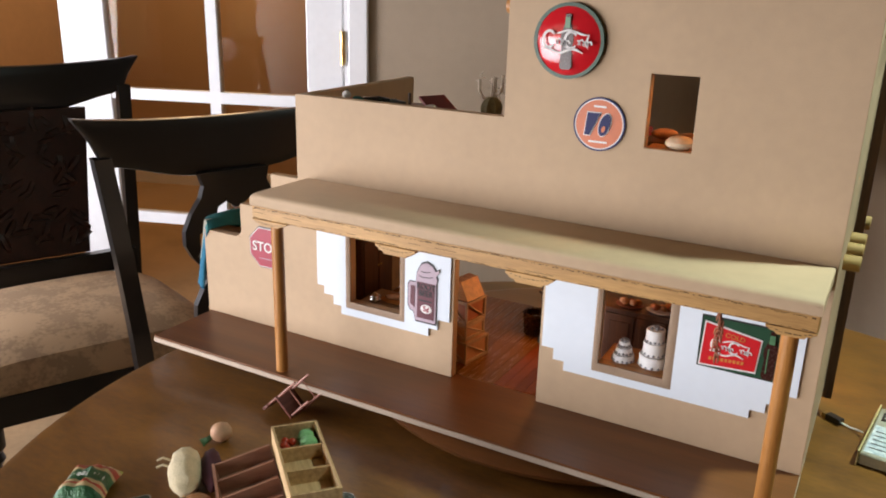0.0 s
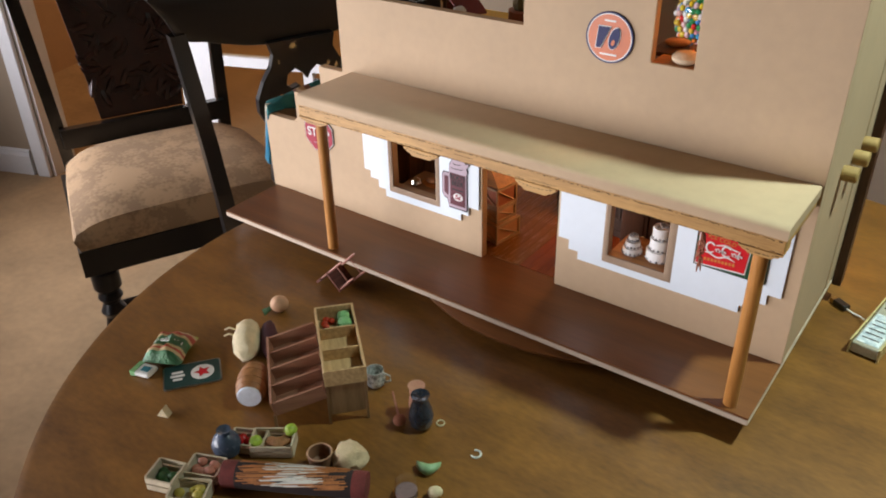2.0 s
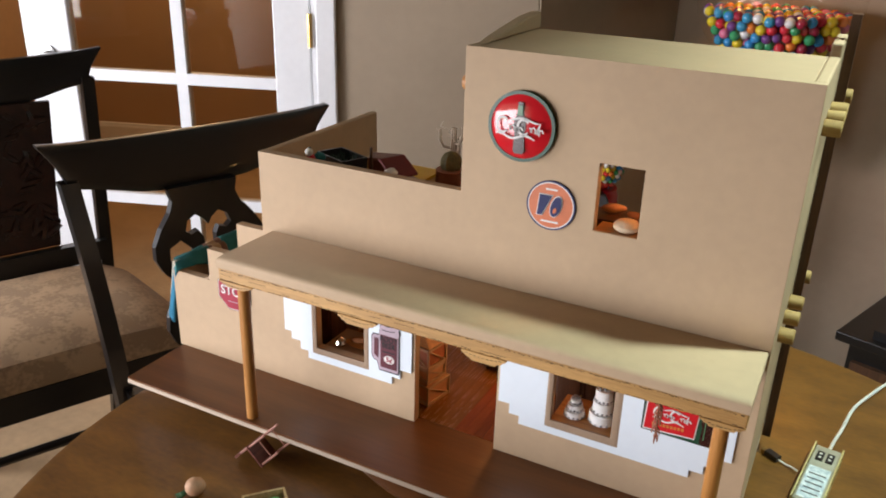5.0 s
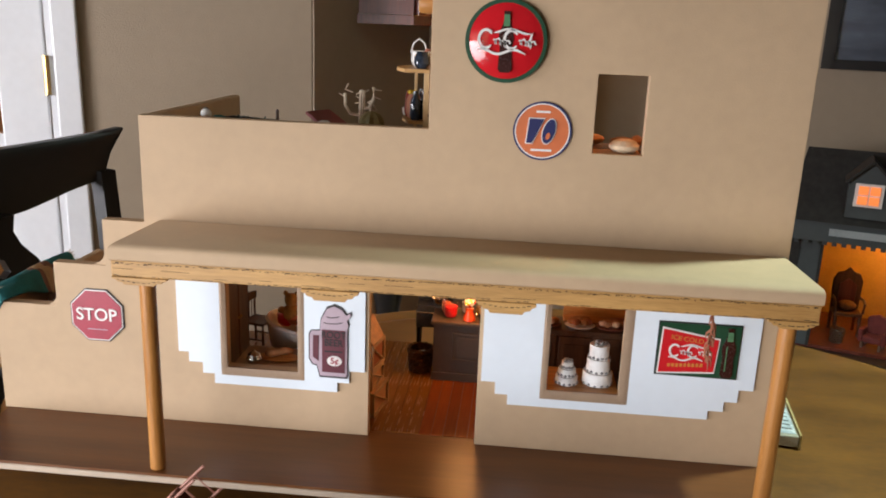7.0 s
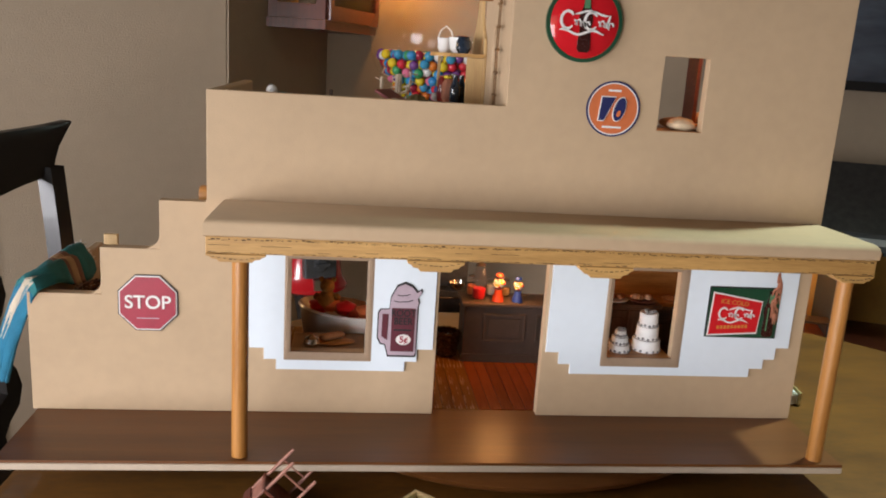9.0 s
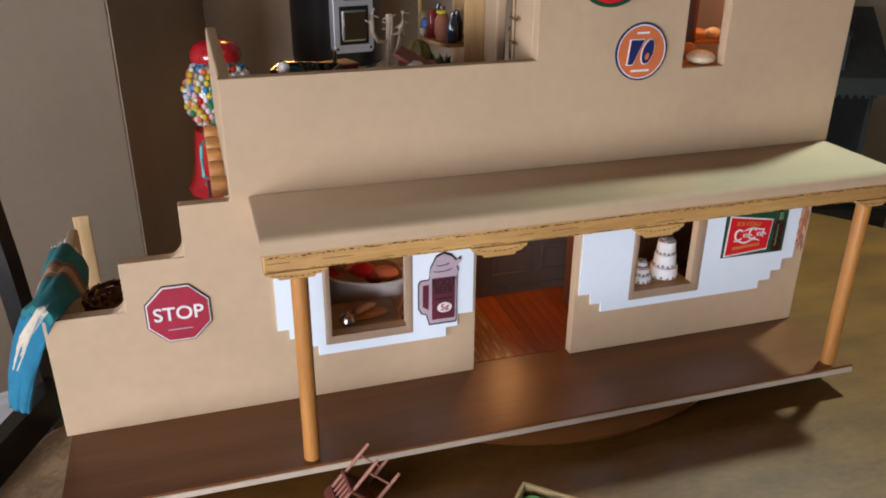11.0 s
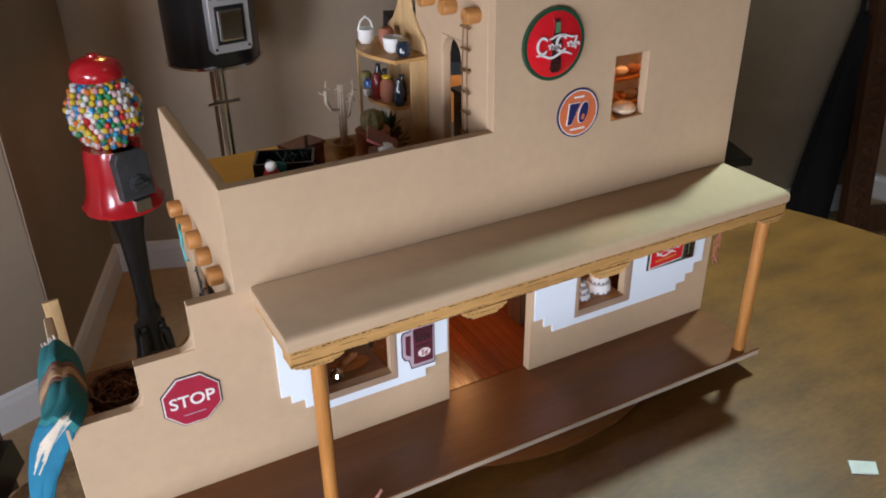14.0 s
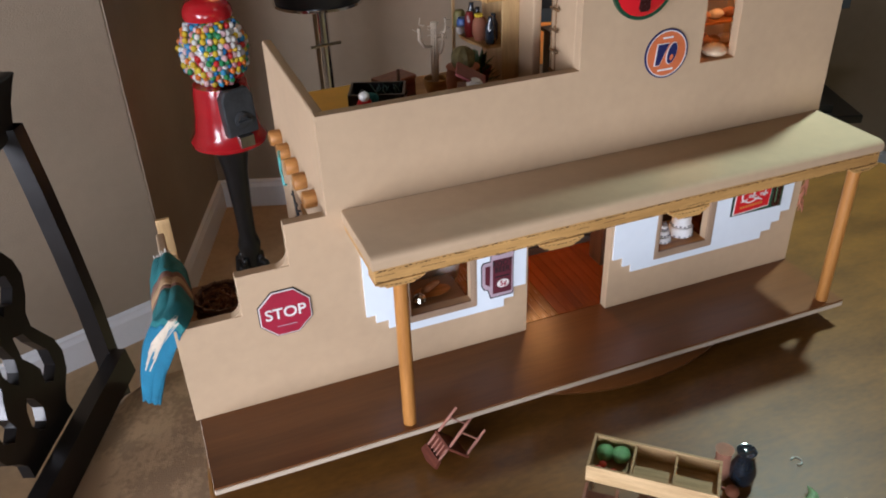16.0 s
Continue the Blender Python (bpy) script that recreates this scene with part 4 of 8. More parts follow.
part("shelf", slab_xy([(x * 1.04, y * 1.04 - 0.0005) for x, y in plan], 1.175, 1.20), REDWOOD, cc)
part("top", slab_xy([(x * 1.04, y * 1.04 - 0.0005) for x, y in plan], 1.80, 1.83), REDWOOD, cc)
for (ax, ay), (bx, by) in zip(plan[1:], plan[2:]):
    L_ = math.hypot(bx - ax, by - ay)
    mm = pose(ax, ay, 0, 0, 0, math.degrees(math.atan2(by - ay, bx - ax)))
    fr = bmesh.new()
    for a in ((0, 0.025, 1.201, 1.799), (L_ - 0.025, L_, 1.201, 1.799), (0.025, L_ - 0.025, 1.201, 1.24), (0.025, L_ - 0.025, 1.76, 1.799)):
        box(a[0], a[1], 0, 0.014, a[2], a[3], fr, mm)
    part("door_frame", fr, REDWOOD, cc)
    part("pane", box(0.025, L_ - 0.025, 0.005, 0.008, 1.24, 1.76, None, mm), PANE, cc)
part("jug", lathe([(0.02, 1.2005), (0.03, 1.23), (0.026, 1.26), (0.014, 1.28), (0.018, 1.29)], 16, None, Matrix.Translation((0.075, -0.34, 0))), PORCELAIN, cc, "white jug behind the glass", True)

# leaning carved frame and black bag at the far end
mir = thing("mirror", M_BACK @ pose(2.735, -0.20, 0) @ pose(0, 0, 0, -7, 0, 0), "carved brown wooden mirror leaning on the wall", "mirror")
for a, n in (((-0.25, -0.16), "left"), ((0.16, 0.25), "right")):
    bm = box(a[0], a[1], -0.02, 0.02, 0.012, 1.5)
    rnd = random.Random(8)
    for i in range(34):
        z = 0.05 + i * 0.043
        s = bmesh.ops.create_icosphere(bm, subdivisions=1, radius=1)["verts"]
        q = Matrix.Rotation(rnd.uniform(-0.9, 0.9), 3, "Y")
        for v in s:
            v.co = q @ Vector((v.co.x * 0.03, v.co.y * 0.012, v.co.z * 0.016)) + Vector(((a[0] + a[1]) / 2, -0.02, z))
    part("stile", bm, BROWNWOOD, mir, smooth=True)
part("rail", box(-0.159, 0.159, -0.02, 0.02, 0.012, 0.10), BROWNWOOD, mir)
part("rail", box(-0.159, 0.159, -0.02, 0.02, 1.41, 1.5), BROWNWOOD, mir)
part("glass", box(-0.159, 0.159, -0.002, 0.01, 0.1, 1.41), mat("mirror_glass", (0.9, 0.9, 0.9), 0.02, 1.0, var=0.0), mir, "mirror glass")
bag = thing("garment_bag", M_BACK @ pose(2.415, -0.10, 0), "limp black cloth bag leaning on the wall", "bag")
bm = bmesh.new()
rows = []
for k in range(15):
    z = 0.75 * k / 14
    w = 0.085 * (1 - 0.75 * (k / 14) ** 1.5)
    rows.append([bm.verts.new((0.09 * z + w * math.cos(a) * (1 + 0.12 * math.sin(5 * a + 2 * z)), 0.05 * (1 - 0.5 * k / 14) * math.sin(a) * (1 + 0.2 * math.sin(4 * a + 9 * z)) + 0.03 * z, z)) for a in [2 * math.pi * i / 20 for i in range(20)]])
for a, b in zip(rows, rows[1:]):
    for i in range(20):
        bm.faces.new((a[i], a[(i + 1) % 20], b[(i + 1) % 20], b[i]))
bm.faces.new(rows[0][::-1])
bm.faces.new(rows[-1])
part("cloth", bm, BLACKCLOTH, bag, smooth=True)
part("strap", tube([(0.05, 0.02, 0.745), (0.06, 0.04, 0.82), (0.085, 0.05, 0.83), (0.095, 0.03, 0.745)], 0.008, 6), BLACKCLOTH, bag, smooth=True)
coil = solo("cable_coil", tube([(0.075 * math.cos(0.5 * i) * (1 + 0.12 * math.sin(1.7 * i)), 0.055 * math.sin(0.5 * i) * (1 + 0.1 * math.cos(2.3 * i)), 0.008 + 0.0012 * i) for i in range(48)], 0.0045, 6), BLACKCAST, "loose coil of black cable on the carpet", "cable", smooth=True)
coil.matrix_world = pose(0.34, 1.62, 0.0)


# ---------------------------------------------------------------- the adobe dolls' house
FRAMEB = mat("frame_brown_paint", (0.34, 0.235, 0.155), 0.65, var=0.06, scale=30, bump=0.1, bscale=700)
EDGE = mat("edge_paint", (0.52, 0.42, 0.32), 0.7, var=0.06, scale=30)
INSIDE = mat("inside_wall_paint", (0.40, 0.27, 0.17), 0.8, var=0.06, scale=14)

turntable = solo("turntable", lathe([(0.0, 0.7503), (0.222, 0.7503), (0.243, 0.753), (0.254, 0.760), (0.256, 0.765), (0.249, 0.7705), (0.235, 0.7735), (0.0, 0.7737)], 72, None, Matrix.Translation((0.04, 0.145, 0))), WALNUT, "round dark wooden turntable between table and dolls' house", "turntable", smooth=True)

house = thing("dolls_house", pose(-0.05, 0.08, 0.774), "tan adobe style dolls' house shop with porch and roof terrace", "dolls house")


def hp(name, bm, material, label="", smooth=False, parent=None):
    return part(name, bm, material, parent or house, label, smooth, True)


bevelled(hp("base_board", box(-0.421, 0.3185, -0.099, 0.25, 0.7742, 0.7803), EDGE, "pale painted base board"), 0.0012)
hp("porch_floor", box(-0.4205, 0.318, -0.0982, 0.0108, 0.7805, 0.783), WALNUT, "walnut veneered porch floor")
hp("patio_floor", box(-0.414, -0.2672, 0.0112, 0.2495, 0.7805, 0.783), WALNUT)
hp("sub_floor", box(-0.256, 0.308, 0.0112, 0.2495, 0.7805, 0.7822), BROWNWOOD)


def roofline(x):
    return 0.896 if x < -0.36 else 0.94 if x < -0.308 else 0.985 if x < -0.2665 else 1.0845 if x < -0.002 else 1.2315


HOLES = [(-0.052, 0.052, 0.7831, 0.940), (-0.191, -0.1195, 0.845, 0.936), (0.116, 0.1845, 0.846, 0.936), (0.141, 0.184, 1.070, 1.1375)]
xs = sorted({-0.4245, -0.36, -0.308, -0.2665, -0.002, 0.3185, *(h[0] for h in HOLES), *(h[1] for h in HOLES)})
zs = sorted({0.7832, 0.896, 0.94, 0.985, 1.0845, 1.2315, *(max(0.7832, h[2]) for h in HOLES), *(h[3] for h in HOLES)})
bm = wall_cells(xs, zs, lambda x, z: z < roofline(x) and not any(h[0] < x < h[1] and h[2] < z < h[3] for h in HOLES), 0.0, 0.011)
bevelled(hp("front_wall", bm, ADOBE, "tan stepped front wall with door and windows"), 0.0026, 3)
# coved inner corners of the steps
for x, z, r in ((-0.36, 0.896, 0.012), (-0.308, 0.94, 0.014), (-0.2665, 0.985, 0.003)):
    out = [(x + 0.002, z - 0.002)] + [(x - r + r * math.sin(a), z + r - r * math.cos(a)) for a in [i * math.pi / 16 for i in range(9)]] + [(x + 0.002, z + r)]
    out[1] = (x - r, z - 0.0005)
    hp("cove", prism(out, 0.0012, 0.0098), ADOBE)


# side walls, storeys and roof
bevelled(hp("side_wall", box(0.308, 0.3185, 0.0112, 0.16, 0.7832, 1.2315), ADOBE), 0.0022, 3)
bevelled(hp("side_wall", box(0.308, 0.3185, 0.168, 0.25, 0.7832, 1.243), ADOBE), 0.0022, 3)
bm = wall_cells([0.0112, 0.07, 0.19, 0.245], [0.7832, 0.87, 0.935, 1.0845], lambda y, z: not (0.07 < y < 0.19 and 0.87 < z < 0.935), -0.2665, -0.256)
bevelled(hp("side_wall", swap_xy(bm), ADOBE), 0.0022, 3)
bm = wall_cells([0.0112, 0.062, 0.100, 0.16], [1.0202, 1.158, 1.2315], lambda y, z: not (0.062 < y < 0.100 and z < 1.158), -0.002, 0.0082)
bevelled(hp("terrace_wall", swap_xy(bm), ADOBE, "terrace wall of the upper room with a doorway"), 0.0018, 2)
for y0, k in ((0.062, 1), (0.100, -1)):
    out = [(y0, 1.1582)] + [(y0 + k * 0.019 * (1 - math.cos(a)), 1.139 + 0.019 * math.sin(a)) for a in [i * math.pi / 16 for i in range(9)]]
    hp("arch_spandrel", swap_xy(prism(out, -0.0018, 0.008)), ADOBE)
hp("ceiling_board", box(-0.2558, 0.3078, 0.0112, 0.25, 0.985, 0.9945), INSIDE)
hp("upper_floor", box(0.0084, 0.3078, 0.0112, 0.16, 0.9948, 1.0), CHERRY)
hp("back_floor", box(0.0084, 0.3078, 0.1602, 0.25, 0.9948, 1.0), BROWNWOOD)
hp("terrace_base", box(-0.2556, -0.0024, 0.0114, 0.226, 0.9948, 1.018), PINE)
for i in range(14):
    hp("deck_board", box(-0.2556 + 0.0181 * i, -0.2556 + 0.0181 * i + 0.0175, 0.0114, 0.226, 1.0182, 1.02), PINE)
bevelled(hp("roof", box(0.0084, 0.3078, 0.0112, 0.16, 1.2195, 1.2312), ADOBE, "flat tan roof"), 0.001)
bm = prism([(0.022, 1.2316), (0.159, 1.2316), (0.159, 1.250), (0.12, 1.2475), (0.05, 1.237)], -0.0015, 0.012)
bevelled(hp("roof_curb", swap_xy(bm), ADOBE), 0.003, 3)
# patio walls
bevelled(hp("patio_wall", box(-0.4245, -0.415, 0.0112, 0.2, 0.7832, 0.896), ADOBE), 0.0022, 3)

# porch roof on its beam
bm = bmesh.new()
prof = [(0.0, 0.9880), (-0.03, 0.9885), (-0.088, 0.9892), (-0.0925, 0.9890), (-0.0957, 0.9880), (-0.0973, 0.9864), (-0.0978, 0.9840), (-0.0978, 0.9775), (-0.0968, 0.9763), (0.0, 0.9763)]
v0 = [bm.verts.new((-0.2525, y - 0.0006, z)) for y, z in prof]
vm = [[bm.verts.new((x, y - 0.0006, z)) for y, z in prof] for x in (-0.2505, 0.3145)]
v1 = [bm.verts.new((0.3165, y - 0.0006, z)) for y, z in prof]
rows = [v0, *vm, v1]
for a, b in zip(rows, rows[1:]):
    for i in range(len(prof)):
        j = (i + 1) % len(prof)
        bm.faces.new((a[i], a[j], b[j], b[i]))
bm.faces.new(v0[::-1])
bm.faces.new(v1)
for v in v0 + v1:
    if v.co.z > 0.985:
        v.co.z -= 0.0014
hp("porch_roof", bm, ADOBE, "tan porch roof with rounded edge", True)
bevelled(hp("porch_beam", box(-0.251, 0.3155, -0.0965, -0.077, 0.9622, 0.976), PINE, "pale wooden porch beam with scorched line"), 0.0008)
for x0, x1 in ((-0.2508, -0.2445), (0.3085, 0.3152)):
    bevelled(hp("side_beam", box(x0, x1, -0.0768, -0.0006, 0.9665, 0.9761), PINE, "short pale wooden beam under the roof end"), 0.0006)
rnd = random.Random(2)
bm = bmesh.new()
x = -0.249
while x < 0.313:
    w = rnd.choice((0.0005, 0.0007, 0.0009, 0.0013, 0.003))
    z = 0.9737 + rnd.uniform(-0.0004, 0.0006) + 0.0005 * math.sin(31 * x)
    box(x, min(x + w, 0.314), -0.0969, -0.0966, z, z + rnd.uniform(0.0003, 0.0011), bm)
    x += w + rnd.choice((0.0003, 0.0005, 0.0007, 0.0011, 0.0035))
x = -0.249
while x < 0.10:
    w = rnd.uniform(0.006, 0.03)
    z = 0.9655 + rnd.uniform(-0.002, 0.004)
    box(x, x + w, -0.0968, -0.0966, z, z + 0.0003, bm)
    x += w + rnd.uniform(0.01, 0.03)
x = -0.249
while x < 0.312:
    w = rnd.uniform(0.001, 0.005)
    z = 0.9626 + rnd.uniform(0, 0.0008)
    box(x, min(x + w, 0.314), -0.0968, -0.0966, z, z + rnd.uniform(0.0002, 0.0006), bm)
    x += w + rnd.choice((0.0003, 0.001, 0.002, 0.008))
hp("scorch_line", bm, BURNT, "dark burnt line along the beam")
for c, w, dz in ((-0.2275, 0.0235, 0), (-0.0675, 0.0235, 0.0025), (0.0755, 0.0235, 0.003), (0.2965, 0.019, 0)):
    half = [(w, 0.962), (w, 0.9605 - dz * 0.3), (w * 0.86, 0.9595 - dz * 0.5), (w * 0.8, 0.958 - dz * 0.7), (w * 0.62, 0.9575 - dz * 0.8), (w * 0.55, 0.9555 - dz)]
    out = [(c - x, z) for x, z in half] + [(c + x, z) for x, z in half[::-1]]
    cb = bevelled(hp("corbel", prism(out, -0.0972, -0.0765), PINE, "stepped pale wooden corbel"), 0.0004, 1)
    bm = bmesh.new()
    for k in range(9):
        x = c - w * 0.75 + w * 1.5 * k / 8
        z = 0.9575 + 0.0022 * (abs(k - 4) / 4) ** 2 + rnd.uniform(0, 0.0005)
        box(x - rnd.uniform(0.0006, 0.0017), x + rnd.uniform(0.0006, 0.0017), -0.0976, -0.0973, z, z + rnd.uniform(0.0003, 0.0008), bm)
    part("scorch_line", bm, BURNT, cb, world=False).matrix_parent_inverse = house.matrix_basis.inverted() @ house.matrix_basis
for x in (-0.225, 0.296):
    hp("post", lathe([(0.0068, 0.7832), (0.0068, 0.9552)], 20, None, Matrix.Translation((x, -0.087, 0))), DOWEL, "orange-brown round wooden porch post", True)


def rounded(x0, x1, z0, z1, r, n=5):
    pts = []
    for cx, cz, a0 in ((x1 - r, z1 - r, 0), (x0 + r, z1 - r, 90), (x0 + r, z0 + r, 180), (x1 - r, z0 + r, 270)):
        pts += [(cx + r * math.cos(radians(a0 + 90 * i / n)), cz + r * math.sin(radians(a0 + 90 * i / n))) for i in range(n + 1)]
    return pts


def frame_ring(outer, inner, y0, y1, ro=0.005, ri=0.0008):
    bm = bmesh.new()
    a, b = rounded(*outer, ro), rounded(*inner, ri)
    loops = [[bm.verts.new((x, y, z)) for x, z in pts] for pts, y in ((b, y1), (b, y0), ([((p[0] + q[0]) / 2, (p[1] + q[1]) / 2) for p, q in zip(a, b)], y0 - 0.0012), (a, y0 + 0.0004), (a, y1))]
    n = len(a)
    for k in range(len(loops)):
        p, q = loops[k], loops[(k + 1) % len(loops)]
        for i in range(n):
            bm.faces.new((p[i], p[(i + 1) % n], q[(i + 1) % n], q[i]))
    return bm


hp("window_frame", frame_ring((-0.1975, -0.1125, 0.836, 0.943), (-0.190, -0.1205, 0.8455, 0.936), -0.0024, -0.0002), FRAMEB, "rounded brown window surround", True)
hp("window_frame", frame_ring((0.1095, 0.1935, 0.836, 0.943), (0.117, 0.1835, 0.8465, 0.936), -0.0024, -0.0002), FRAMEB, "rounded brown window surround", True)
for x0, x1, z, y1 in ((-0.1908, -0.1197, 0.8410, 0.066), (0.1162, 0.1843, 0.8462, 0.056)):
    hp("window_sill", box(x0, x1, 0.0002, y1, z - 0.004, z), FRAMEB if x0 < 0 else LOG_O, "deep inner window sill")
hp("window_sill", box(0.1412, 0.1838, 0.0005, 0.03, 1.066, 1.0705), LOG_O, "orange wooden sill of the upper window")


def stepped_panel(steps, top, hole, name):
    xs = sorted({s[0] for s in steps} | {s[1] for s in steps} | {hole[0], hole[1]})
    zs = sorted({s[2] for s in steps} | {top, hole[2], hole[3]})

    def on(x, z):
        if hole[0] < x < hole[1] and hole[2] < z < hole[3]:
            return False
        return any(s[0] < x < s[1] and z > s[2] for s in steps)

    return hp(name, wall_cells(xs, zs, on, -0.0026, -0.0003), LIMEWASH, "white stepped panel painted round the window")


stepped_panel([(-0.238, -0.228, 0.859), (-0.228, -0.2145, 0.849), (-0.2145, -0.203, 0.838), (-0.203, -0.082, 0.828), (-0.082, -0.0705, 0.838), (-0.0705, -0.0555, 0.8505)], 0.9755, (-0.196, -0.114, 0.8375, 0.9415), "white_panel")
stepped_panel([(0.0555, 0.069, 0.851), (0.069, 0.081, 0.839), (0.081, 0.266, 0.829), (0.266, 0.2795, 0.838), (0.2795, 0.291, 0.848), (0.291, 0.304, 0.8605)], 0.9755, (0.111, 0.192, 0.8375, 0.9415), "white_panel")

# log ends
for z, x0, x1 in ((1.182, 0.3187, 0.3345), (0.973, 0.3187, 0.3335)):
    for y in (0.072, 0.116, 0.157, 0.236):
        hp("viga", lathe([(0.0074, 0), (0.0078, 0.002), (0.0078, x1 - x0 - 0.001), (0.0068, x1 - x0)], 12, None, Matrix.Translation((x0, y, z)) @ Matrix.Rotation(radians(90), 4, "Y")), VIGA, "pale round log end", True)
for y in (0.042, 0.084, 0.123, 0.163, 0.205):
    hp("viga", lathe([(0.0085, 0), (0.009, 0.002), (0.009, 0.0115), (0.008, 0.013)], 12, None, Matrix.Translation((-0.2667, y, 0.984)) @ Matrix.Rotation(radians(-90), 4, "Y")), LOG_O, "orange-brown log end", True)
for y in (0.03, 0.075, 0.12):
    hp("viga", lathe([(0.0075, 0), (0.008, 0.002), (0.008, 0.013), (0.007, 0.0145)], 12, None, Matrix.Translation((-0.0022, y, 1.19)) @ Matrix.Rotation(radians(-90), 4, "Y")), LOG_O, "orange-brown log end", True)
# turquoise hook and dark trinkets hanging on the log ends
hook = solo("turquoise_hook", tube([(-0.281, 0.142, 0.9945), (-0.284, 0.124, 0.9950), (-0.285, 0.118, 0.985), (-0.285, 0.112, 0.970), (-0.282, 0.118, 0.966)], 0.0016, 6), mat("turquoise_paint", (0.10, 0.42, 0.42), 0.5), "small bent turquoise hook hanging on a log end", "hook", smooth=True)
bm = bmesh.new()
rnd = random.Random(77)
for i in range(9):
    p = Vector((-0.2815, 0.076 + rnd.uniform(-0.010, 0.010), 0.972 - 0.004 * i))
    tube([p, p + Vector((rnd.uniform(-0.004, 0.002), rnd.uniform(-0.007, 0.007), rnd.uniform(-0.008, 0.004)))], 0.0013, 5, bm)
tube([(-0.2815, 0.084, 0.975), (-0.281, 0.078, 0.955), (-0.2805, 0.074, 0.934)], 0.0012, 5, bm)
solo("trinket_string", bm, BLACKCAST, "string of small dark trinkets hanging under a log end", "trinkets")
hp("corner_upright", box(0.3192, 0.3285, 0.199, 0.217, 0.7745, 1.268), BROWNWOOD, "dark brown upright strip at the side")


# cherry floor boards
plank_me = {}
for i in range(47):
    x = -0.2555 + 0.012 * i
    key = "golden" if x < -0.012 else "cherry"
    if key not in plank_me:
        me = bpy.data.meshes.new("floor_board")
        b = box(0.0002, 0.0117, 0.0114, 0.2495, 0, 0.0015)
        b.to_mesh(me)
        b.free()
        me.materials.append(CHERRY if key == "cherry" else GOLDPLANK)
        plank_me[key] = me
    ob = new("floor_board", plank_me[key])
    ob.parent = house
    ob.matrix_parent_inverse = house.matrix_basis.inverted()
    ob.location = (x, 0, 0.7823)


# ---------------------------------------------------------------- signs on the front
def at_front(x, z, y=-0.0003):
    return pose(x, y, z)


sign = thing("round_sign", at_front(0.0615, 1.1615), "round red enamel sign with bottle and green rim", "sign")
part("rim", ring(0.0312, 0.0345, -0.0042, 0), SIGNGREEN, sign, "dark green rim", True)
bm = bmesh.new()
n = 40
rows = []
for r, y in ((0.0313, -0.0036), (0.027, -0.0052), (0.018, -0.0066), (0.009, -0.0073)):
    rows.append([bm.verts.new((r * math.cos(2 * math.pi * i / n), y, r * math.sin(2 * math.pi * i / n))) for i in range(n)])
for a, b in zip(rows, rows[1:]):
    for i in range(n):
        bm.faces.new((a[i], a[(i + 1) % n], b[(i + 1) % n], b[i]))
bm.faces.new(rows[-1])
part("face", bm, mat("glossy_sign_red", (0.60, 0.014, 0.022), 0.12, var=0.04, coat=0.6), sign, "glossy domed red face", True)
bottle = [(0.0042, -0.027), (0.0062, -0.024), (0.0058, -0.015), (0.0052, -0.006), (0.0066, 0.0), (0.0064, 0.006), (0.0042, 0.012), (0.0026, 0.018), (0.0026, 0.024), (0.003, 0.0255)]


def bottle_bm(k, y0, y1, half=None):
    pts = [(x * k, z * k) for x, z in bottle] + [(-x * k, z * k) for x, z in bottle[::-1]]
    return prism(pts, y0, y1)


part("bottle", bottle_bm(0.95, -0.0080, -0.0050), COLA, sign, "dark bottle shape")
part("bottle_neck", prism([(-0.0026, 0.012), (0.0026, 0.012), (0.0024, 0.0215), (-0.0024, 0.0215)], -0.0086, -0.0081), BOTTLEG, sign, "green bottle neck")


def flourish(k, y0, y1):
    """White brush strokes in place of lettering."""
    bm = bmesh.new()
    for c, n_ in ((-0.0150, 4), (0.0040, 4)):
        pts = [(c + 0.0052 * math.cos(a), 0.0012 + 0.0066 * math.sin(a)) for a in [0.6 + 5.0 * j / 16 for j in range(17)]]
        ribbon([(x * k, z * k) for x, z in pts], [0.0009 * k] + [0.0021 * k] * 14 + [0.0014 * k, 0.0009 * k], y0, y1, bm)
        pts = [(c + 0.0056 + 0.00072 * j + 0.0012 * math.sin(1.3 * j), -0.0012 + 0.0024 * math.cos(1.3 * j) + 0.0009 * math.sin(0.4 * j)) for j in range(4 * n_ + 1)]
        ribbon([(x * k, z * k) for x, z in pts], 0.0013 * k, y0, y1, bm)
    ribbon([(0.0168 * k, -0.0035 * k), (0.0175 * k, 0.0005 * k), (0.0192 * k, 0.0062 * k)], [0.0014 * k, 0.0019 * k, 0.0008 * k], y0, y1, bm)
    ribbon([(x * k, (-0.0078 + 0.0018 * math.sin(x * 260)) * k) for x in [-0.021 + 0.003 * j for j in range(13)]], [0.0008 * k] + [0.0018 * k] * 10 + [0.0011 * k, 0.0005 * k], y0, y1, bm)
    ribbon([(x * k, (0.0072 + 0.0016 * math.sin(x * 230 + 1)) * k) for x in [-0.009 + 0.003 * j for j in range(10)]], [0.0006 * k] + [0.0015 * k] * 8 + [0.0005 * k], y0, y1, bm)
    return bm


part("white_flourish", flourish(1.12, -0.0095, -0.0088), SIGNWHITE, sign, "white flowing strokes")

s76 = thing("round_sign", at_front(0.0968, 1.0875), "flat round orange sign with two blue shapes", "sign")
part("rim", ring(0.0237, 0.0252, -0.0016, 0), SIGNBLUE, s76, "dark blue rim")
part("white_ring", ring(0.0227, 0.0237, -0.0015, 0), SIGNWHITE, s76)
part("face", disc(0.0227, -0.0014, 0), SIGNORANGE, s76)


def slanted(pts):
    return [(x + 0.2 * z, z) for x, z in pts]


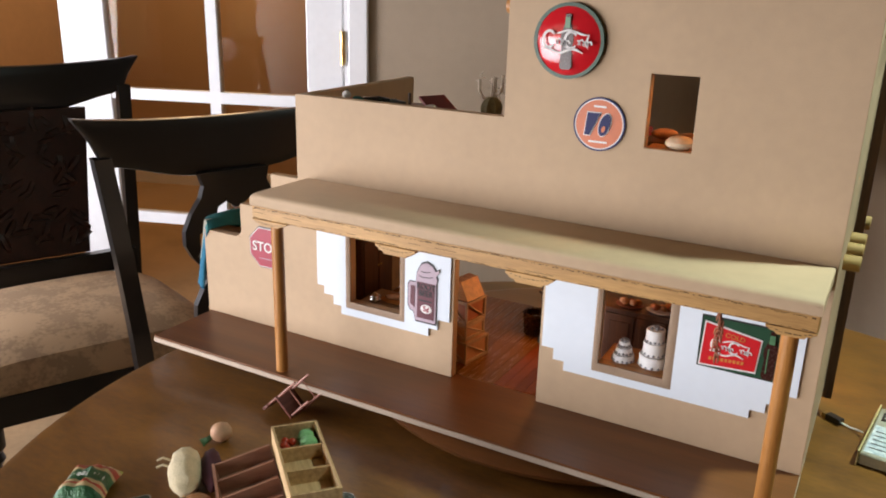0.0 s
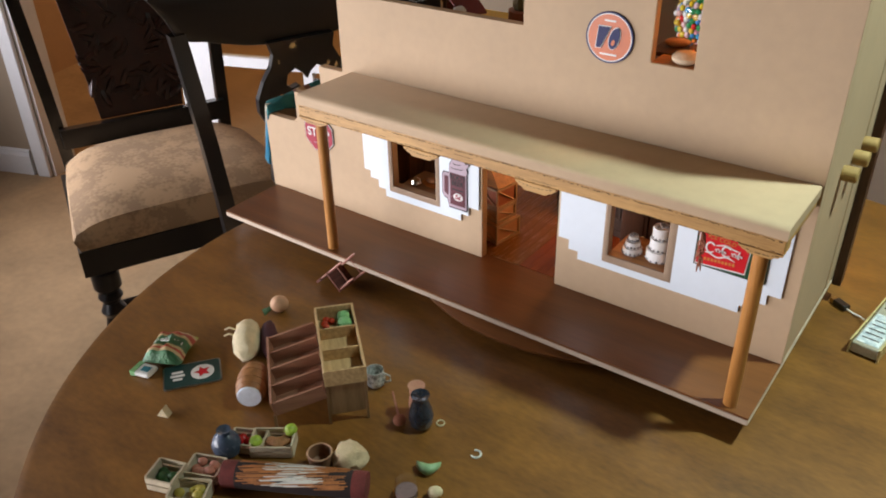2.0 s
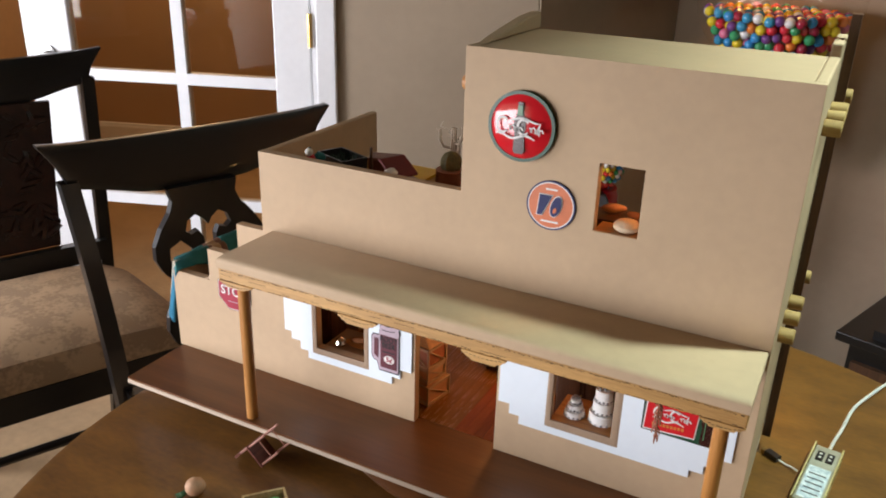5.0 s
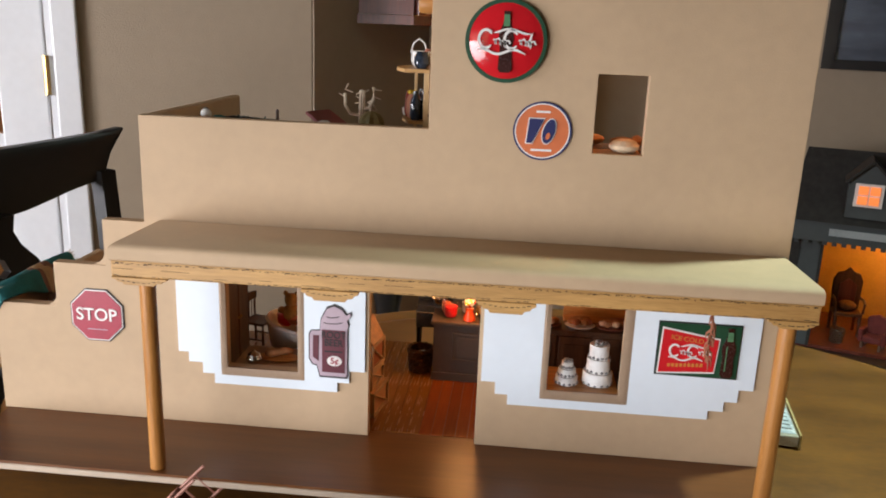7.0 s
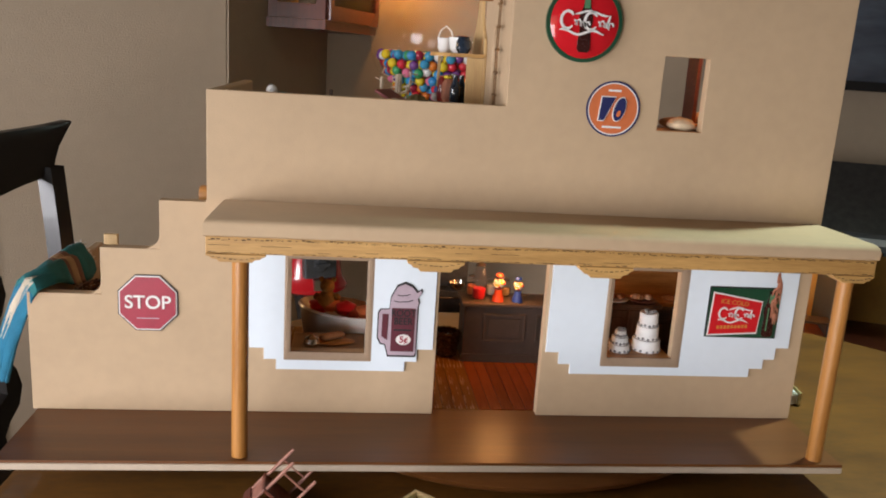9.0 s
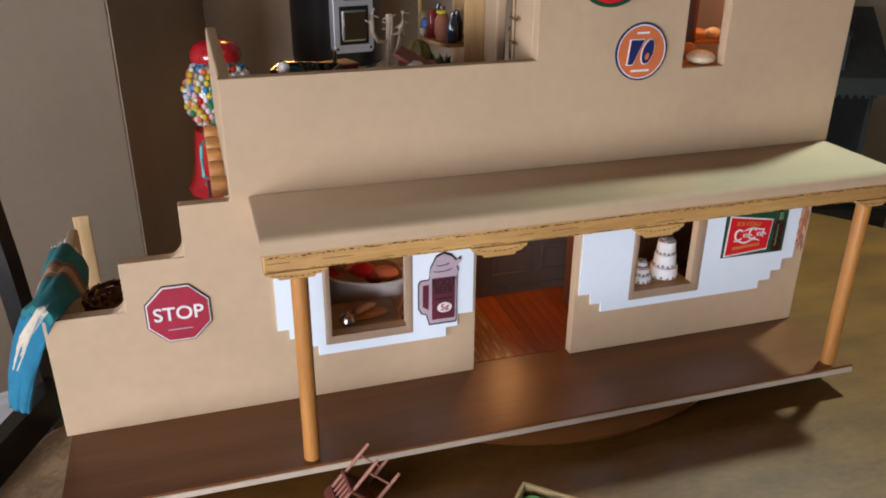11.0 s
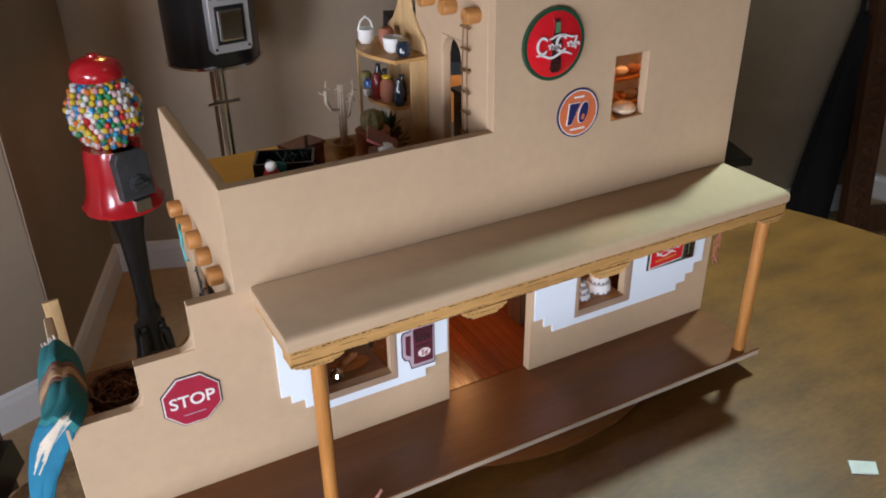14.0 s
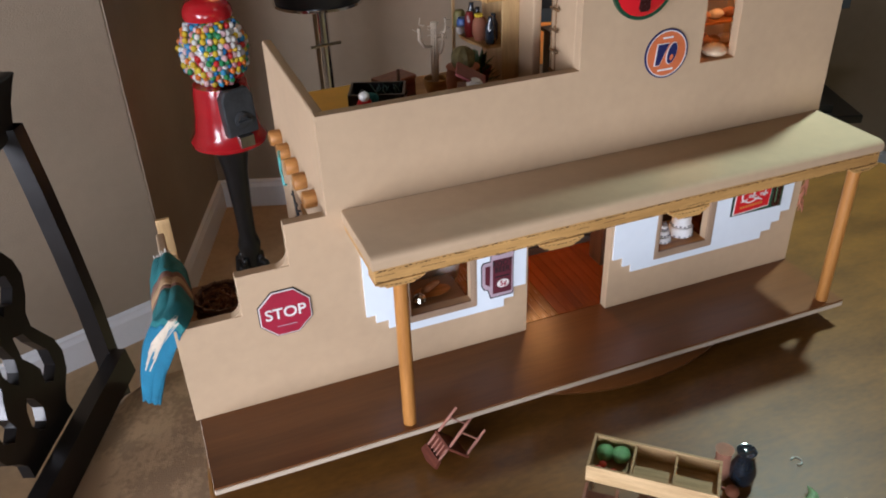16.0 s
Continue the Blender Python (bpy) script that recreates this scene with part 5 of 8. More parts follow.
# two plain slanted shapes, a wedge and an oval with a stroke
for e, mm, y0, y1, n in ((0.0008, SIGNWHITE, -0.0022, -0.0015, "white_outline"), (0.0, SIGNBLUE, -0.0028, -0.0023, "blue_shape")):
    part(n, prism(slanted([(-0.0135 - e, 0.0105 + e), (-0.001 + e, 0.0105 + e), (-0.0064 + e, -0.0105 - e), (-0.0112 - e, -0.0105 - e)]), y0, y1), mm, s76)
    part(n, prism(slanted([(0.0058 + (0.0052 + e) * math.cos(a), (0.0105 + e) * math.sin(a)) for a in [2 * math.pi * i / 24 for i in range(24)]]), y0, y1), mm, s76)
part("shape_gap", prism(slanted([(0.0058 + 0.0018 * math.cos(a), -0.004 + 0.003 * math.sin(a)) for a in [2 * math.pi * i / 16 for i in range(16)]]), -0.0033, -0.0029), SIGNORANGE, s76)
for z, w in ((0.0165, 0.006), (-0.0165, 0.009)):
    part("print_bar", box(-w, w, -0.0018, -0.0015, z - 0.0009, z + 0.0009), SIGNWHITE, s76, "thin white print line")

stop = thing("stop_sign", at_front(-0.3188, 0.8893), "red octagonal stop sign with white letters", "sign")


def octagon(r):
    return [(r * math.cos(radians(22.5 + 45 * i)), r * math.sin(radians(22.5 + 45 * i))) for i in range(8)]


part("rim", prism(octagon(0.0288), -0.0008, 0), BLACKINK, stop, "black edge")
part("border", prism(octagon(0.0277), -0.0014, -0.0009), SIGNWHITE, stop, "white border")
part("face", prism(octagon(0.0265), -0.002, -0.0015), STOPRED, stop)
lettering("lettering", "STOP", 0.0175, SIGNWHITE, stop, Matrix.Translation((0, -0.0024, 0.0005)) @ FRONT, "white capital letters", sx=0.98)
part("print_bar", box(-0.010, 0.010, -0.0024, -0.0021, -0.0146, -0.0138), MAUVE, stop, "faint print line")

mug = thing("mug_sign", at_front(-0.0858, 0.8785, -0.0028), "mug shaped root beer sign with five cent price", "sign")
out = [(-0.0125, -0.0335), (0.0125, -0.0335), (0.0135, -0.031), (0.0135, 0.015), (0.0148, 0.0185), (0.013, 0.023), (0.0168, 0.028), (0.0162, 0.031), (0.0125, 0.0285), (0.008, 0.034), (0.001, 0.037), (-0.006, 0.034), (-0.009, 0.028), (-0.0115, 0.023), (-0.0125, 0.012), (-0.0205, 0.0115), (-0.0225, 0.008), (-0.0225, -0.016), (-0.0195, -0.0215), (-0.0155, -0.0225), (-0.0135, -0.0295)]


def grown(pts, k, c=(-0.003, 0.0)):
    return [(c[0] + (x - c[0]) * k, c[1] + (z - c[1]) * k) for x, z in pts]


part("rim", prism(grown(out, 1.06), -0.0007, 0), BLACKINK, mug, "black outline")
part("face", prism(out, -0.0013, -0.0008), MAUVE, mug, "pale mauve mug and foam")
part("drink", prism([(-0.0105, -0.0295), (0.0115, -0.0295), (0.0118, 0.0135), (-0.0105, 0.0135)], -0.0019, -0.0014), MAROON, mug, "maroon front of the mug")
part("handle_gap", prism([(-0.0195, -0.0145), (-0.014, -0.0185), (-0.0135, 0.0075), (-0.0192, 0.0075)], -0.0018, -0.0014), MAROON, mug)
lettering("lettering", "ROOT", 0.0096, BLACKINK, mug, Matrix.Translation((0.0006, -0.0022, 0.0085)) @ FRONT, "dark letters", 0.0002, 0.86)
lettering("lettering", "BEER", 0.0096, BLACKINK, mug, Matrix.Translation((0.0006, -0.0022, 0.0005)) @ FRONT, "dark letters", 0.0002, 0.86)
part("print_bar", box(-0.008, 0.009, -0.0022, -0.002, -0.0088, -0.0072), BLACKINK, mug)
part("price_disc", disc(0.0062, -0.0023, -0.002, 24, None, 0, 1.15, 0.85, (0.0015, -0.0175)), SIGNWHITE, mug)
lettering("lettering", "5¢", 0.0088, STOPRED, mug, Matrix.Translation((0.0016, -0.0026, -0.0175)) @ FRONT, "red price", 0.0002)
for z, w in ((0.0205, 0.009), (0.0265, 0.006)):
    part("foam_line", ribbon([(-w, z), (-w / 2, z - 0.001), (w / 2, z - 0.0004), (w, z + 0.001)], 0.0008, -0.0017, -0.0014), BLACKINK, mug)

cola = thing("shop_sign", at_front(0.2505, 0.8975, -0.0028), "green and red drink sign with bottle", "sign")
part("rim", prism([(-0.0372, -0.0262), (0.0366, -0.0266), (0.0366, 0.0258), (-0.0372, 0.0258)], -0.0009, 0), BLACKINK, cola)
part("face", prism([(-0.036, -0.025), (0.0356, -0.0254), (0.0356, 0.0246), (-0.036, 0.0246)], -0.0016, -0.001), SIGNGREEN, cola, "dark green ground")
part("white_panel", prism([(-0.0355, -0.0245), (0.0160, -0.0215), (0.0182, 0.0122), (-0.0338, 0.0208)], -0.0022, -0.0017), SIGNWHITE, cola)
part("red_panel", prism([(-0.0342, -0.0228), (0.0148, -0.0198), (0.0168, 0.0110), (-0.0326, 0.0190)], -0.0028, -0.0023), SIGNRED, cola)
bm = flourish(0.86, -0.0036, -0.0029)
for v in bm.verts:
    v.co.x -= 0.0085
    v.co.z -= 0.002
part("white_flourish", bm, SIGNWHITE, cola, "white flowing strokes")
lettering("lettering", "ICE COLD", 0.0062, SIGNGOLD, cola, Matrix.Translation((-0.011, -0.0032, 0.0102)) @ Matrix.Rotation(radians(6), 4, "Y") @ FRONT, "gold letters", 0.0002, 1.05)
for k in range(9):
    part("print_bar", box(-0.0265 + 0.0036 * k, -0.0265 + 0.0036 * k + 0.0024, -0.0032, -0.0029, -0.0170 + 0.0002 * k, -0.0138 + 0.0002 * k), SIGNGOLD, cola)
bm = bottle_bm(0.9, -0.0034, -0.0017)
for v in bm.verts:
    v.co.x += 0.0262
part("bottle", bm, COLA, cola, "dark bottle with green neck")
part("bottle_neck", prism([(0.0236, 0.011), (0.0288, 0.011), (0.0284, 0.0195), (0.024, 0.0195)], -0.004, -0.0035), BOTTLEG, cola)
part("bottle_shine", prism([(0.0238, -0.018), (0.0247, -0.018), (0.0247, 0.006), (0.0238, 0.006)], -0.0038, -0.0035), BOTTLEG, cola)

# string of chillies that hangs from the porch beam
ris = thing("chilli_string", pose(0.2405, -0.0765, 0.962), "small string of dried red chillies hanging from the beam", "chilli string")
part("cord", tube([(0, 0, 0), (0, 0, -0.045)], 0.0005, 5), STRAW, ris)
rnd = random.Random(5)
for i in range(22):
    a, z = rnd.uniform(0, 6.28), -0.006 - 0.0019 * i
    c, s = math.cos(a), math.sin(a)
    part("chilli", tube([(0, 0, z), (0.0028 * c, 0.0028 * s, z - 0.002), (0.0036 * c, 0.0036 * s, z - 0.0075)], 0.0014, 6, None, 0, 0.3), TERRA, ris, smooth=True)


# ---------------------------------------------------------------- in the windows and the shop
def tier_cake(m, tiers, label):
    c = thing("tiered_cake", m, label, "cake", "cakes in the window")
    z = 0.0
    for r, h in tiers:
        bm = lathe([(r * 0.97, z), (r, z + 0.001), (r * 1.01, z + h * 0.35), (r * 0.99, z + h * 0.7), (r, z + h - 0.0012), (r * 0.95, z + h)], 28)
        for v in bm.verts:
            if v.co.z > z + 0.0005:
                k = 1 + 0.05 * noise.noise(Vector((v.co.x * 160, v.co.y * 160, v.co.z * 160 + r * 900)))
                v.co.x, v.co.y = v.co.x * k, v.co.y * k
        part("tier", bm, ICING, c, smooth=True)
        bm = bmesh.new()
        for i in range(14):
            a = 2 * math.pi * i / 14
            ball((r * math.cos(a), r * math.sin(a), z + 0.0012 + 0.0006 * (i % 2)), 0.0016, bm, 1)
        part("piping", bm, LACE, c, "grey piped garland", True)
        z += h + 0.0001
    bm = bmesh.new()
    rnd = random.Random(len(tiers))
    for i in range(9):
        a, r = rnd.uniform(0, 6.28), rnd.uniform(0, tiers[-1][0] * 0.7)
        ball((r * math.cos(a), r * math.sin(a), z + 0.001), 0.0021, bm, 1)
    part("topping", bm, LACE, c, "grey sugar flowers on top", True)
    return c


tier_cake(pose(0.166, 0.0245, 0.8463), [(0.0142, 0.0122), (0.0112, 0.0136), (0.0094, 0.0136)], "tall white three-tier wedding cake in the shop window")
tier_cake(pose(0.1365, 0.020, 0.8463), [(0.0108, 0.0076), (0.0084, 0.0074), (0.0056, 0.0062)], "small white tiered cake in the shop window")

tray = thing("serving_tray", pose(-0.151, 0.038, 0.8412), "small tray with a silver pot and bread", "tray")
part("plate", lathe([(0, 0), (0.012, 0), (0.0145, 0.0015), (0.0135, 0.0018), (0, 0.0012)], 24, None, Matrix.Diagonal((1.5, 0.8, 1, 1))), LOG_O, tray, smooth=True)
pot = solo("silver_pot", lathe([(0.003, 0), (0.0066, 0.002), (0.0078, 0.0055), (0.0062, 0.0098), (0.003, 0.0115), (0.0012, 0.0135), (0, 0.014)], 20), CHROME, "tiny silver pot on the sill", "pot", smooth=True)
pot.matrix_world = pose(-0.1715, 0.022, 0.8412)
bm = bmesh.new()
for i in range(3):
    ball((0.0055 * i, 0.001 * i, 0), 0.0055, bm, 2, (1.6, 0.8, 0.75), 0, 0.2)
br = solo("bread_loaf", bm, BREAD, "crusty brown bread on the tray", "bread", smooth=True)
br.matrix_world = pose(-0.157, 0.038, 0.8470, 0, 0, 20)

# white tub and little chair behind the left window
tub = thing("bath_tub", pose(-0.143, 0.108, 0.784, 0, 0, -36) @ Matrix.Diagonal((0.92, 1.0, 1.1, 1)), "white doll's bath tub full of goods", "bath tub")
bm = bmesh.new()
n = 32
prof = [(0.55, 0.012), (0.75, 0.016), (0.92, 0.04), (1.0, 0.062), (1.03, 0.064), (0.98, 0.066), (0.9, 0.058), (0.7, 0.03), (0.4, 0.024)]
rows = [[bm.verts.new((0.058 * k * math.cos(2 * math.pi * i / n), 0.032 * k * math.sin(2 * math.pi * i / n), z)) for i in range(n)] for k, z in prof]
for a, b in zip(rows, rows[1:]):
    for i in range(n):
        bm.faces.new((a[i], a[(i + 1) % n], b[(i + 1) % n], b[i]))
bm.faces.new(rows[0][::-1])
bm.faces.new(rows[-1])
part("basin", bm, PORCELAIN, tub, smooth=True)
for x in (-0.03, 0.03):
    for y in (-0.014, 0.014):
        part("claw_foot", ball((x, y, 0.0065), 0.0065, None, 2), BRASS, tub, "brass foot", True)
rnd = random.Random(11)
for i, mm in enumerate([SIGNRED, SIGNORANGE, BREAD, SIGNRED, FOIL_R, SIGNORANGE]):
    bm = ball((0, 0, 0), 0.012, None, 2, (1.1, 0.8, 0.7), 0, 0.3)
    o = solo("rag_ball", bm, mm, "small coloured bundle lying in the tub", "bundle", group="bundles in the tub", smooth=True)
    o.matrix_world = pose(-0.143, 0.108, 0.792, 0, 0, -36) @ pose(-0.030 + 0.012 * i, rnd.uniform(-0.012, 0.012), 0.06 + 0.004 * (i % 2))


def doll_chair(m, label, material=BROWNWOOD, rods=None, tall=0.062):
    c = thing("doll_chair", m, label, "chair", "doll's chairs")
    bevelled(part("seat", box(-0.0155, 0.0155, -0.015, 0.015, 0.031, 0.034), material, c), 0.0008)
    for x in (-0.013, 0.013):
        for y in (-0.0125, 0.0125):
            part("leg", lathe([(0.0013, 0.0), (0.0017, 0.015), (0.0014, 0.0309)], 8, None, Matrix.Translation((x, y, 0))), rods or material, c, smooth=True)
        part("back_post", lathe([(0.0015, 0.0341), (0.0013, tall)], 8, None, Matrix.Translation((x, 0.0135, 0))), rods or material, c, smooth=True)
        part("stretcher", tube([(x, -0.0125, 0.012), (x, 0.0125, 0.012)], 0.001, 6), rods or material, c)
    part("crest_rail", prism([(-0.0155, tall - 0.006), (0.0155, tall - 0.006), (0.0165, tall + 0.002), (0, tall + 0.005), (-0.0165, tall + 0.002)], 0.012, 0.015), material, c)
    for x in (-0.006, 0.0, 0.006):
        part("spindle", tube([(x, 0.0135, 0.0341), (x, 0.0135, tall - 0.0061)], 0.0008, 6), rods or material, c)
    return c


doll_chair(pose(-0.226, 0.205, 0.7838, 0, 0, 78), "dark brown spindle-backed doll's chair inside the window")
larder = thing("doll_larder", pose(-0.232, 0.088, 0.7838, 0, 0, 90), "tall dark brown doll's cupboard beside the window", "cupboard")
bevelled(part("body", box(-0.034, 0.034, -0.02, 0.02, 0.0, 0.158), BROWNWOOD, larder), 0.001)
bevelled(part("cornice", box(-0.037, 0.037, -0.023, 0.022, 0.1582, 0.164), BROWNWOOD, larder), 0.001)
for sx in (-1, 1):
    leaf = bevelled(part("door", box(sx * 0.0165 - 0.0155, sx * 0.0165 + 0.0155, -0.0226, -0.0202, 0.01, 0.15), BROWNWOOD, larder), 0.0008)
    part("knob", ball((sx * 0.003, -0.024, 0.08), 0.0015, None, 1), BRASS, leaf)
bm = bmesh.new()
for c, rr in (((0, 0, 0.010), 0.0105), ((0, -0.001, 0.0245), 0.0080), ((-0.0065, 0, 0.0315), 0.0030), ((0.0065, 0, 0.0315), 0.0030), ((-0.0105, -0.003, 0.013), 0.0042), ((0.0105, -0.003, 0.013), 0.0042)):
    ball(c, rr, bm, 2, (1, 0.9, 1), 0, 0.1)
toy = solo("soft_toy", bm, mat("golden_plush", (0.42, 0.20, 0.045), 0.9, var=0.2, scale=200, bump=0.6, bscale=900), "small golden brown soft toy on top of the tub", "soft toy", smooth=True)
toy.matrix_world = pose(-0.160, 0.118, 0.852)

# the counter with jars and little gumball machines
counter = thing("shop_counter", pose(0.0, 0.156, 0.784), "dark grey-brown panelled shop counter", "counter")
CPAINT = mat("counter_paint", (0.075, 0.055, 0.045), 0.5, var=0.12, scale=30)
bevelled(part("body", box(-0.005, 0.30, -0.013, 0.028, 0.0, 0.066), CPAINT, counter), 0.001)
bevelled(part("top", box(-0.008, 0.303, -0.0165, 0.031, 0.0662, 0.0705), CPAINT, counter), 0.001)
part("plinth", box(-0.0062, 0.3012, -0.0152, -0.0132, 0.0, 0.009), CPAINT, counter)
for i in range(4):
    x = 0.017 + 0.062 * i
    f = bmesh.new()
    for a in ((x, x + 0.050, 0.024, 0.0265), (x, x + 0.050, 0.0555, 0.058), (x, x + 0.0025, 0.0265, 0.0555), (x + 0.0475, x + 0.050, 0.0265, 0.0555)):
        box(a[0], a[1], -0.0152, -0.0132, a[2], a[3], f)
    bevelled(part("panel_moulding", f, CPAINT, counter), 0.0006)
    bevelled(part("panel", box(x + 0.006, x + 0.044, -0.0145, -0.0132, 0.030, 0.052), CPAINT, counter), 0.0006)

# black cooking range against the back wall
rng = thing("doll_range", pose(-0.011, 0.222, 0.784), "grey and black doll's cooking range with chrome fittings", "stove")
bevelled(part("body", box(-0.022, 0.020, -0.012, 0.012, 0.036, 0.064), GREYCAST, rng), 0.001)
bevelled(part("back_panel", box(-0.022, 0.020, 0.008, 0.012, 0.0645, 0.125), GREYCAST, rng), 0.001)
for x in (-0.019, 0.017):
    for y in (-0.009, 0.009):
        part("leg", lathe([(0.0016, 0), (0.0022, 0.02), (0.003, 0.0358)], 8, None, Matrix.Translation((x, y, 0))), BLACKCAST, rng, smooth=True)
part("rail", tube([(-0.021, -0.0145, 0.056), (0.019, -0.0145, 0.056)], 0.0012, 8), CHROME, rng, "chrome rail", True)
part("knob", ball((0.010, -0.0145, 0.048), 0.0022, None, 2), CHROME, rng, "chrome knob", True)
pan = thing("saucepan", pose(-0.006, 0.218, 0.8483), "round chrome saucepan on the range", "saucepan")
part("bowl", lathe([(0.006, 0), (0.0095, 0.004), (0.0105, 0.009), (0.0098, 0.0092), (0.008, 0.003), (0, 0.0015)], 20), CHROME, pan, smooth=True)
part("handle", tube([(0.010, 0, 0.008), (0.022, -0.002, 0.010)], 0.001, 6), BLACKCAST, pan)


def mini_gumball(m, base, label):
    g = thing("doll_gumball_machine", m, label, "gumball machine", "doll's gumball machines")
    part("base", lathe([(0.006, 0), (0.0055, 0.004), (0.0038, 0.008), (0.0042, 0.0118)], 14), base, g, smooth=True)
    part("globe", ball((0, 0, 0.0185), 0.0072, None, 2), CLEAR, g, "clear globe", True)
    ob = new("gumballs", sweets((0, 0, 0.0185), 0.0066, 0.0013, -0.006, 0.003, 9))
    ob.data.materials.append(SWEETS)
    ob.parent = g
    tagged(ob, "tiny gumballs", kind="stuff")
    part("cap", lathe([(0.004, 0.0253), (0.003, 0.0278), (0, 0.0285)], 12), base, g, smooth=True)
    return g


mini_gumball(pose(0.034, 0.152, 0.8548) @ Matrix.Scale(1.18, 4), mat("orange_red_plastic", (0.6, 0.07, 0.02), 0.3), "tiny gumball machine with orange-red base on the counter")
mini_gumball(pose(0.0565, 0.151, 0.8548) @ Matrix.Scale(1.05, 4), mat("blue_plastic", (0.02, 0.06, 0.35), 0.3), "tiny gumball machine with blue base on the counter")
for i, (x, y, h, r) in enumerate(((0.0125, 0.158, 0.044, 0.0085), (0.046, 0.174, 0.022, 0.007), (0.006, 0.174, 0.024, 0.006), (0.030, 0.176, 0.02, 0.007))):
    j = thing("sweet_jar", pose(x, y, 0.8548), "clear glass jar of sweets on the counter", "jar", "jars on the counter")
    part("glass", lathe([(r * 0.8, 0), (r, 0.002), (r, h * 0.7), (r * 0.6, h * 0.85), (r * 0.65, h * 0.9)], 16), CLEAR, j, smooth=True)
    part("sweets", lathe([(r * 0.7, 0.001), (r * 0.88, 0.003), (r * 0.88, h * (0.3 + 0.1 * i)), (0, h * (0.34 + 0.1 * i))], 12), [SIGNRED, TANCLOTH, SIGNORANGE, PORCELAIN][i], j, smooth=True)
    part("lid", lathe([(r * 0.7, h * 0.9), (r * 0.75, h * 0.93), (r * 0.3, h), (0, h * 1.04)], 12), STEEL, j, smooth=True)


shop_basket = basket(pose(-0.0210, 0.165, 0.784), 0.0137, 0.030, "small dark woven basket on the shop floor", mat("dark_cane", (0.085, 0.035, 0.014), 0.6, var=0.4, scale=160))
part("sides", lathe([(0.0094, 0.0012), (0.0098, 0.0012), (0.0124, 0.028), (0.0118, 0.0282), (0.0092, 0.003), (0, 0.002)], 20), mat("dark_cane", (0, 0, 0)), shop_basket, smooth=True)
o = solo("silver_jug", lathe([(0.004, 0), (0.007, 0.004), (0.0078, 0.010), (0.005, 0.016), (0.0045, 0.019), (0.006, 0.021), (0.004, 0.0205), (0, 0.014)], 18), CHROME, "tiny silver jug standing in the basket", "jug", smooth=True)
o.matrix_world = pose(-0.020, 0.163, 0.7872, 6, 8, 0)

# rack of slanted trays behind the door
rack = thing("display_rack", pose(-0.070, 0.060, 0.784, 0, 0, -10), "pale wooden stack of framed bins with an orange top", "display rack")
PALEPINE = mat("pale_pine", (0.50, 0.36, 0.23), 0.6, var=0.12, scale=60, bump=0.2)
for i, (z0, z1, w) in enumerate(((0.0, 0.027, 0.021), (0.0275, 0.0475, 0.017), (0.048, 0.076, 0.0175))):
    bin_ = part("bin", box(-w + 0.001, w - 0.001, -w + 0.001, w - 0.001, z0 + 0.0005, z1 - 0.001), (PEACH, PEACH, TERRA)[i], rack, "brown goods showing between the bars")
    for sx in (-1, 1):
        for sy in (-1, 1):
            part("corner_post", box(sx * w - 0.0012, sx * w + 0.0012, sy * w - 0.0012, sy * w + 0.0012, z0, z1), PALEPINE, bin_)
    for a in (-1, 1):
        for z in (z0 + 0.002, z1 - 0.002):
            part("rail", box(-w + 0.0013, w - 0.0013, a * w - 0.001, a * w + 0.001, z - 0.0016, z + 0.0016), PALEPINE, bin_)
            part("rail", box(a * w - 0.001, a * w + 0.001, -w + 0.0013, w - 0.0013, z - 0.0016, z + 0.0016), PALEPINE, bin_)
    part("brace", tube([(w + 0.0004, -w + 0.002, z1 - 0.003), (w + 0.0004, w - 0.002, z0 + 0.003)], 0.0011, 5), PALEPINE, bin_)
    part("brace", tube([(-w + 0.002, -w - 0.0004, z1 - 0.003), (w - 0.002, -w - 0.0004, z0 + 0.003)], 0.0011, 5), PALEPINE, bin_)
part("gable", prism([(-0.0178, 0.0765), (0.0178, 0.0765), (0.0065, 0.098), (-0.0065, 0.098)], -0.016, 0.016), LOG_O, rack, "orange sloping top")

dresser = thing("shop_dresser", pose(0.215, 0.160, 0.8548), "orange wooden shelf unit with baked goods on the counter", "shelf unit")
part("back", box(-0.075, 0.075, 0.020, 0.024, 0, 0.10), LOG_O, dresser)
for z in (0.0, 0.045, 0.085):
    part("shelf", box(-0.075, 0.075, -0.012, 0.0198, z, z + 0.004), LOG_O, dresser)
for i in range(6):
    bm = lathe([(0, 0), (0.008, 0), (0.011, 0.002), (0.009, 0.003), (0, 0.006)], 14)
    o = solo("pie", bm, (BREAD, PEACH, TERRA)[i % 3], "small baked pie on a shelf", "pie", group="pies on the shelves", smooth=True)
    o.matrix_world = pose(0.160 + 0.0212 * i, 0.163, 0.8590 + 0.0450 * (i % 2))
cupb = thing("doll_cupboard", pose(0.147, 0.094, 0.784), "dark brown panelled doll's cupboard behind the shop window", "cupboard")
bevelled(part("body", box(-0.053, 0.053, -0.012, 0.016, 0, 0.089), BROWNWOOD, cupb), 0.001)
bevelled(part("top", box(-0.055, 0.055, -0.0145, 0.0165, 0.0892, 0.0925), BROWNWOOD, cupb), 0.0008)
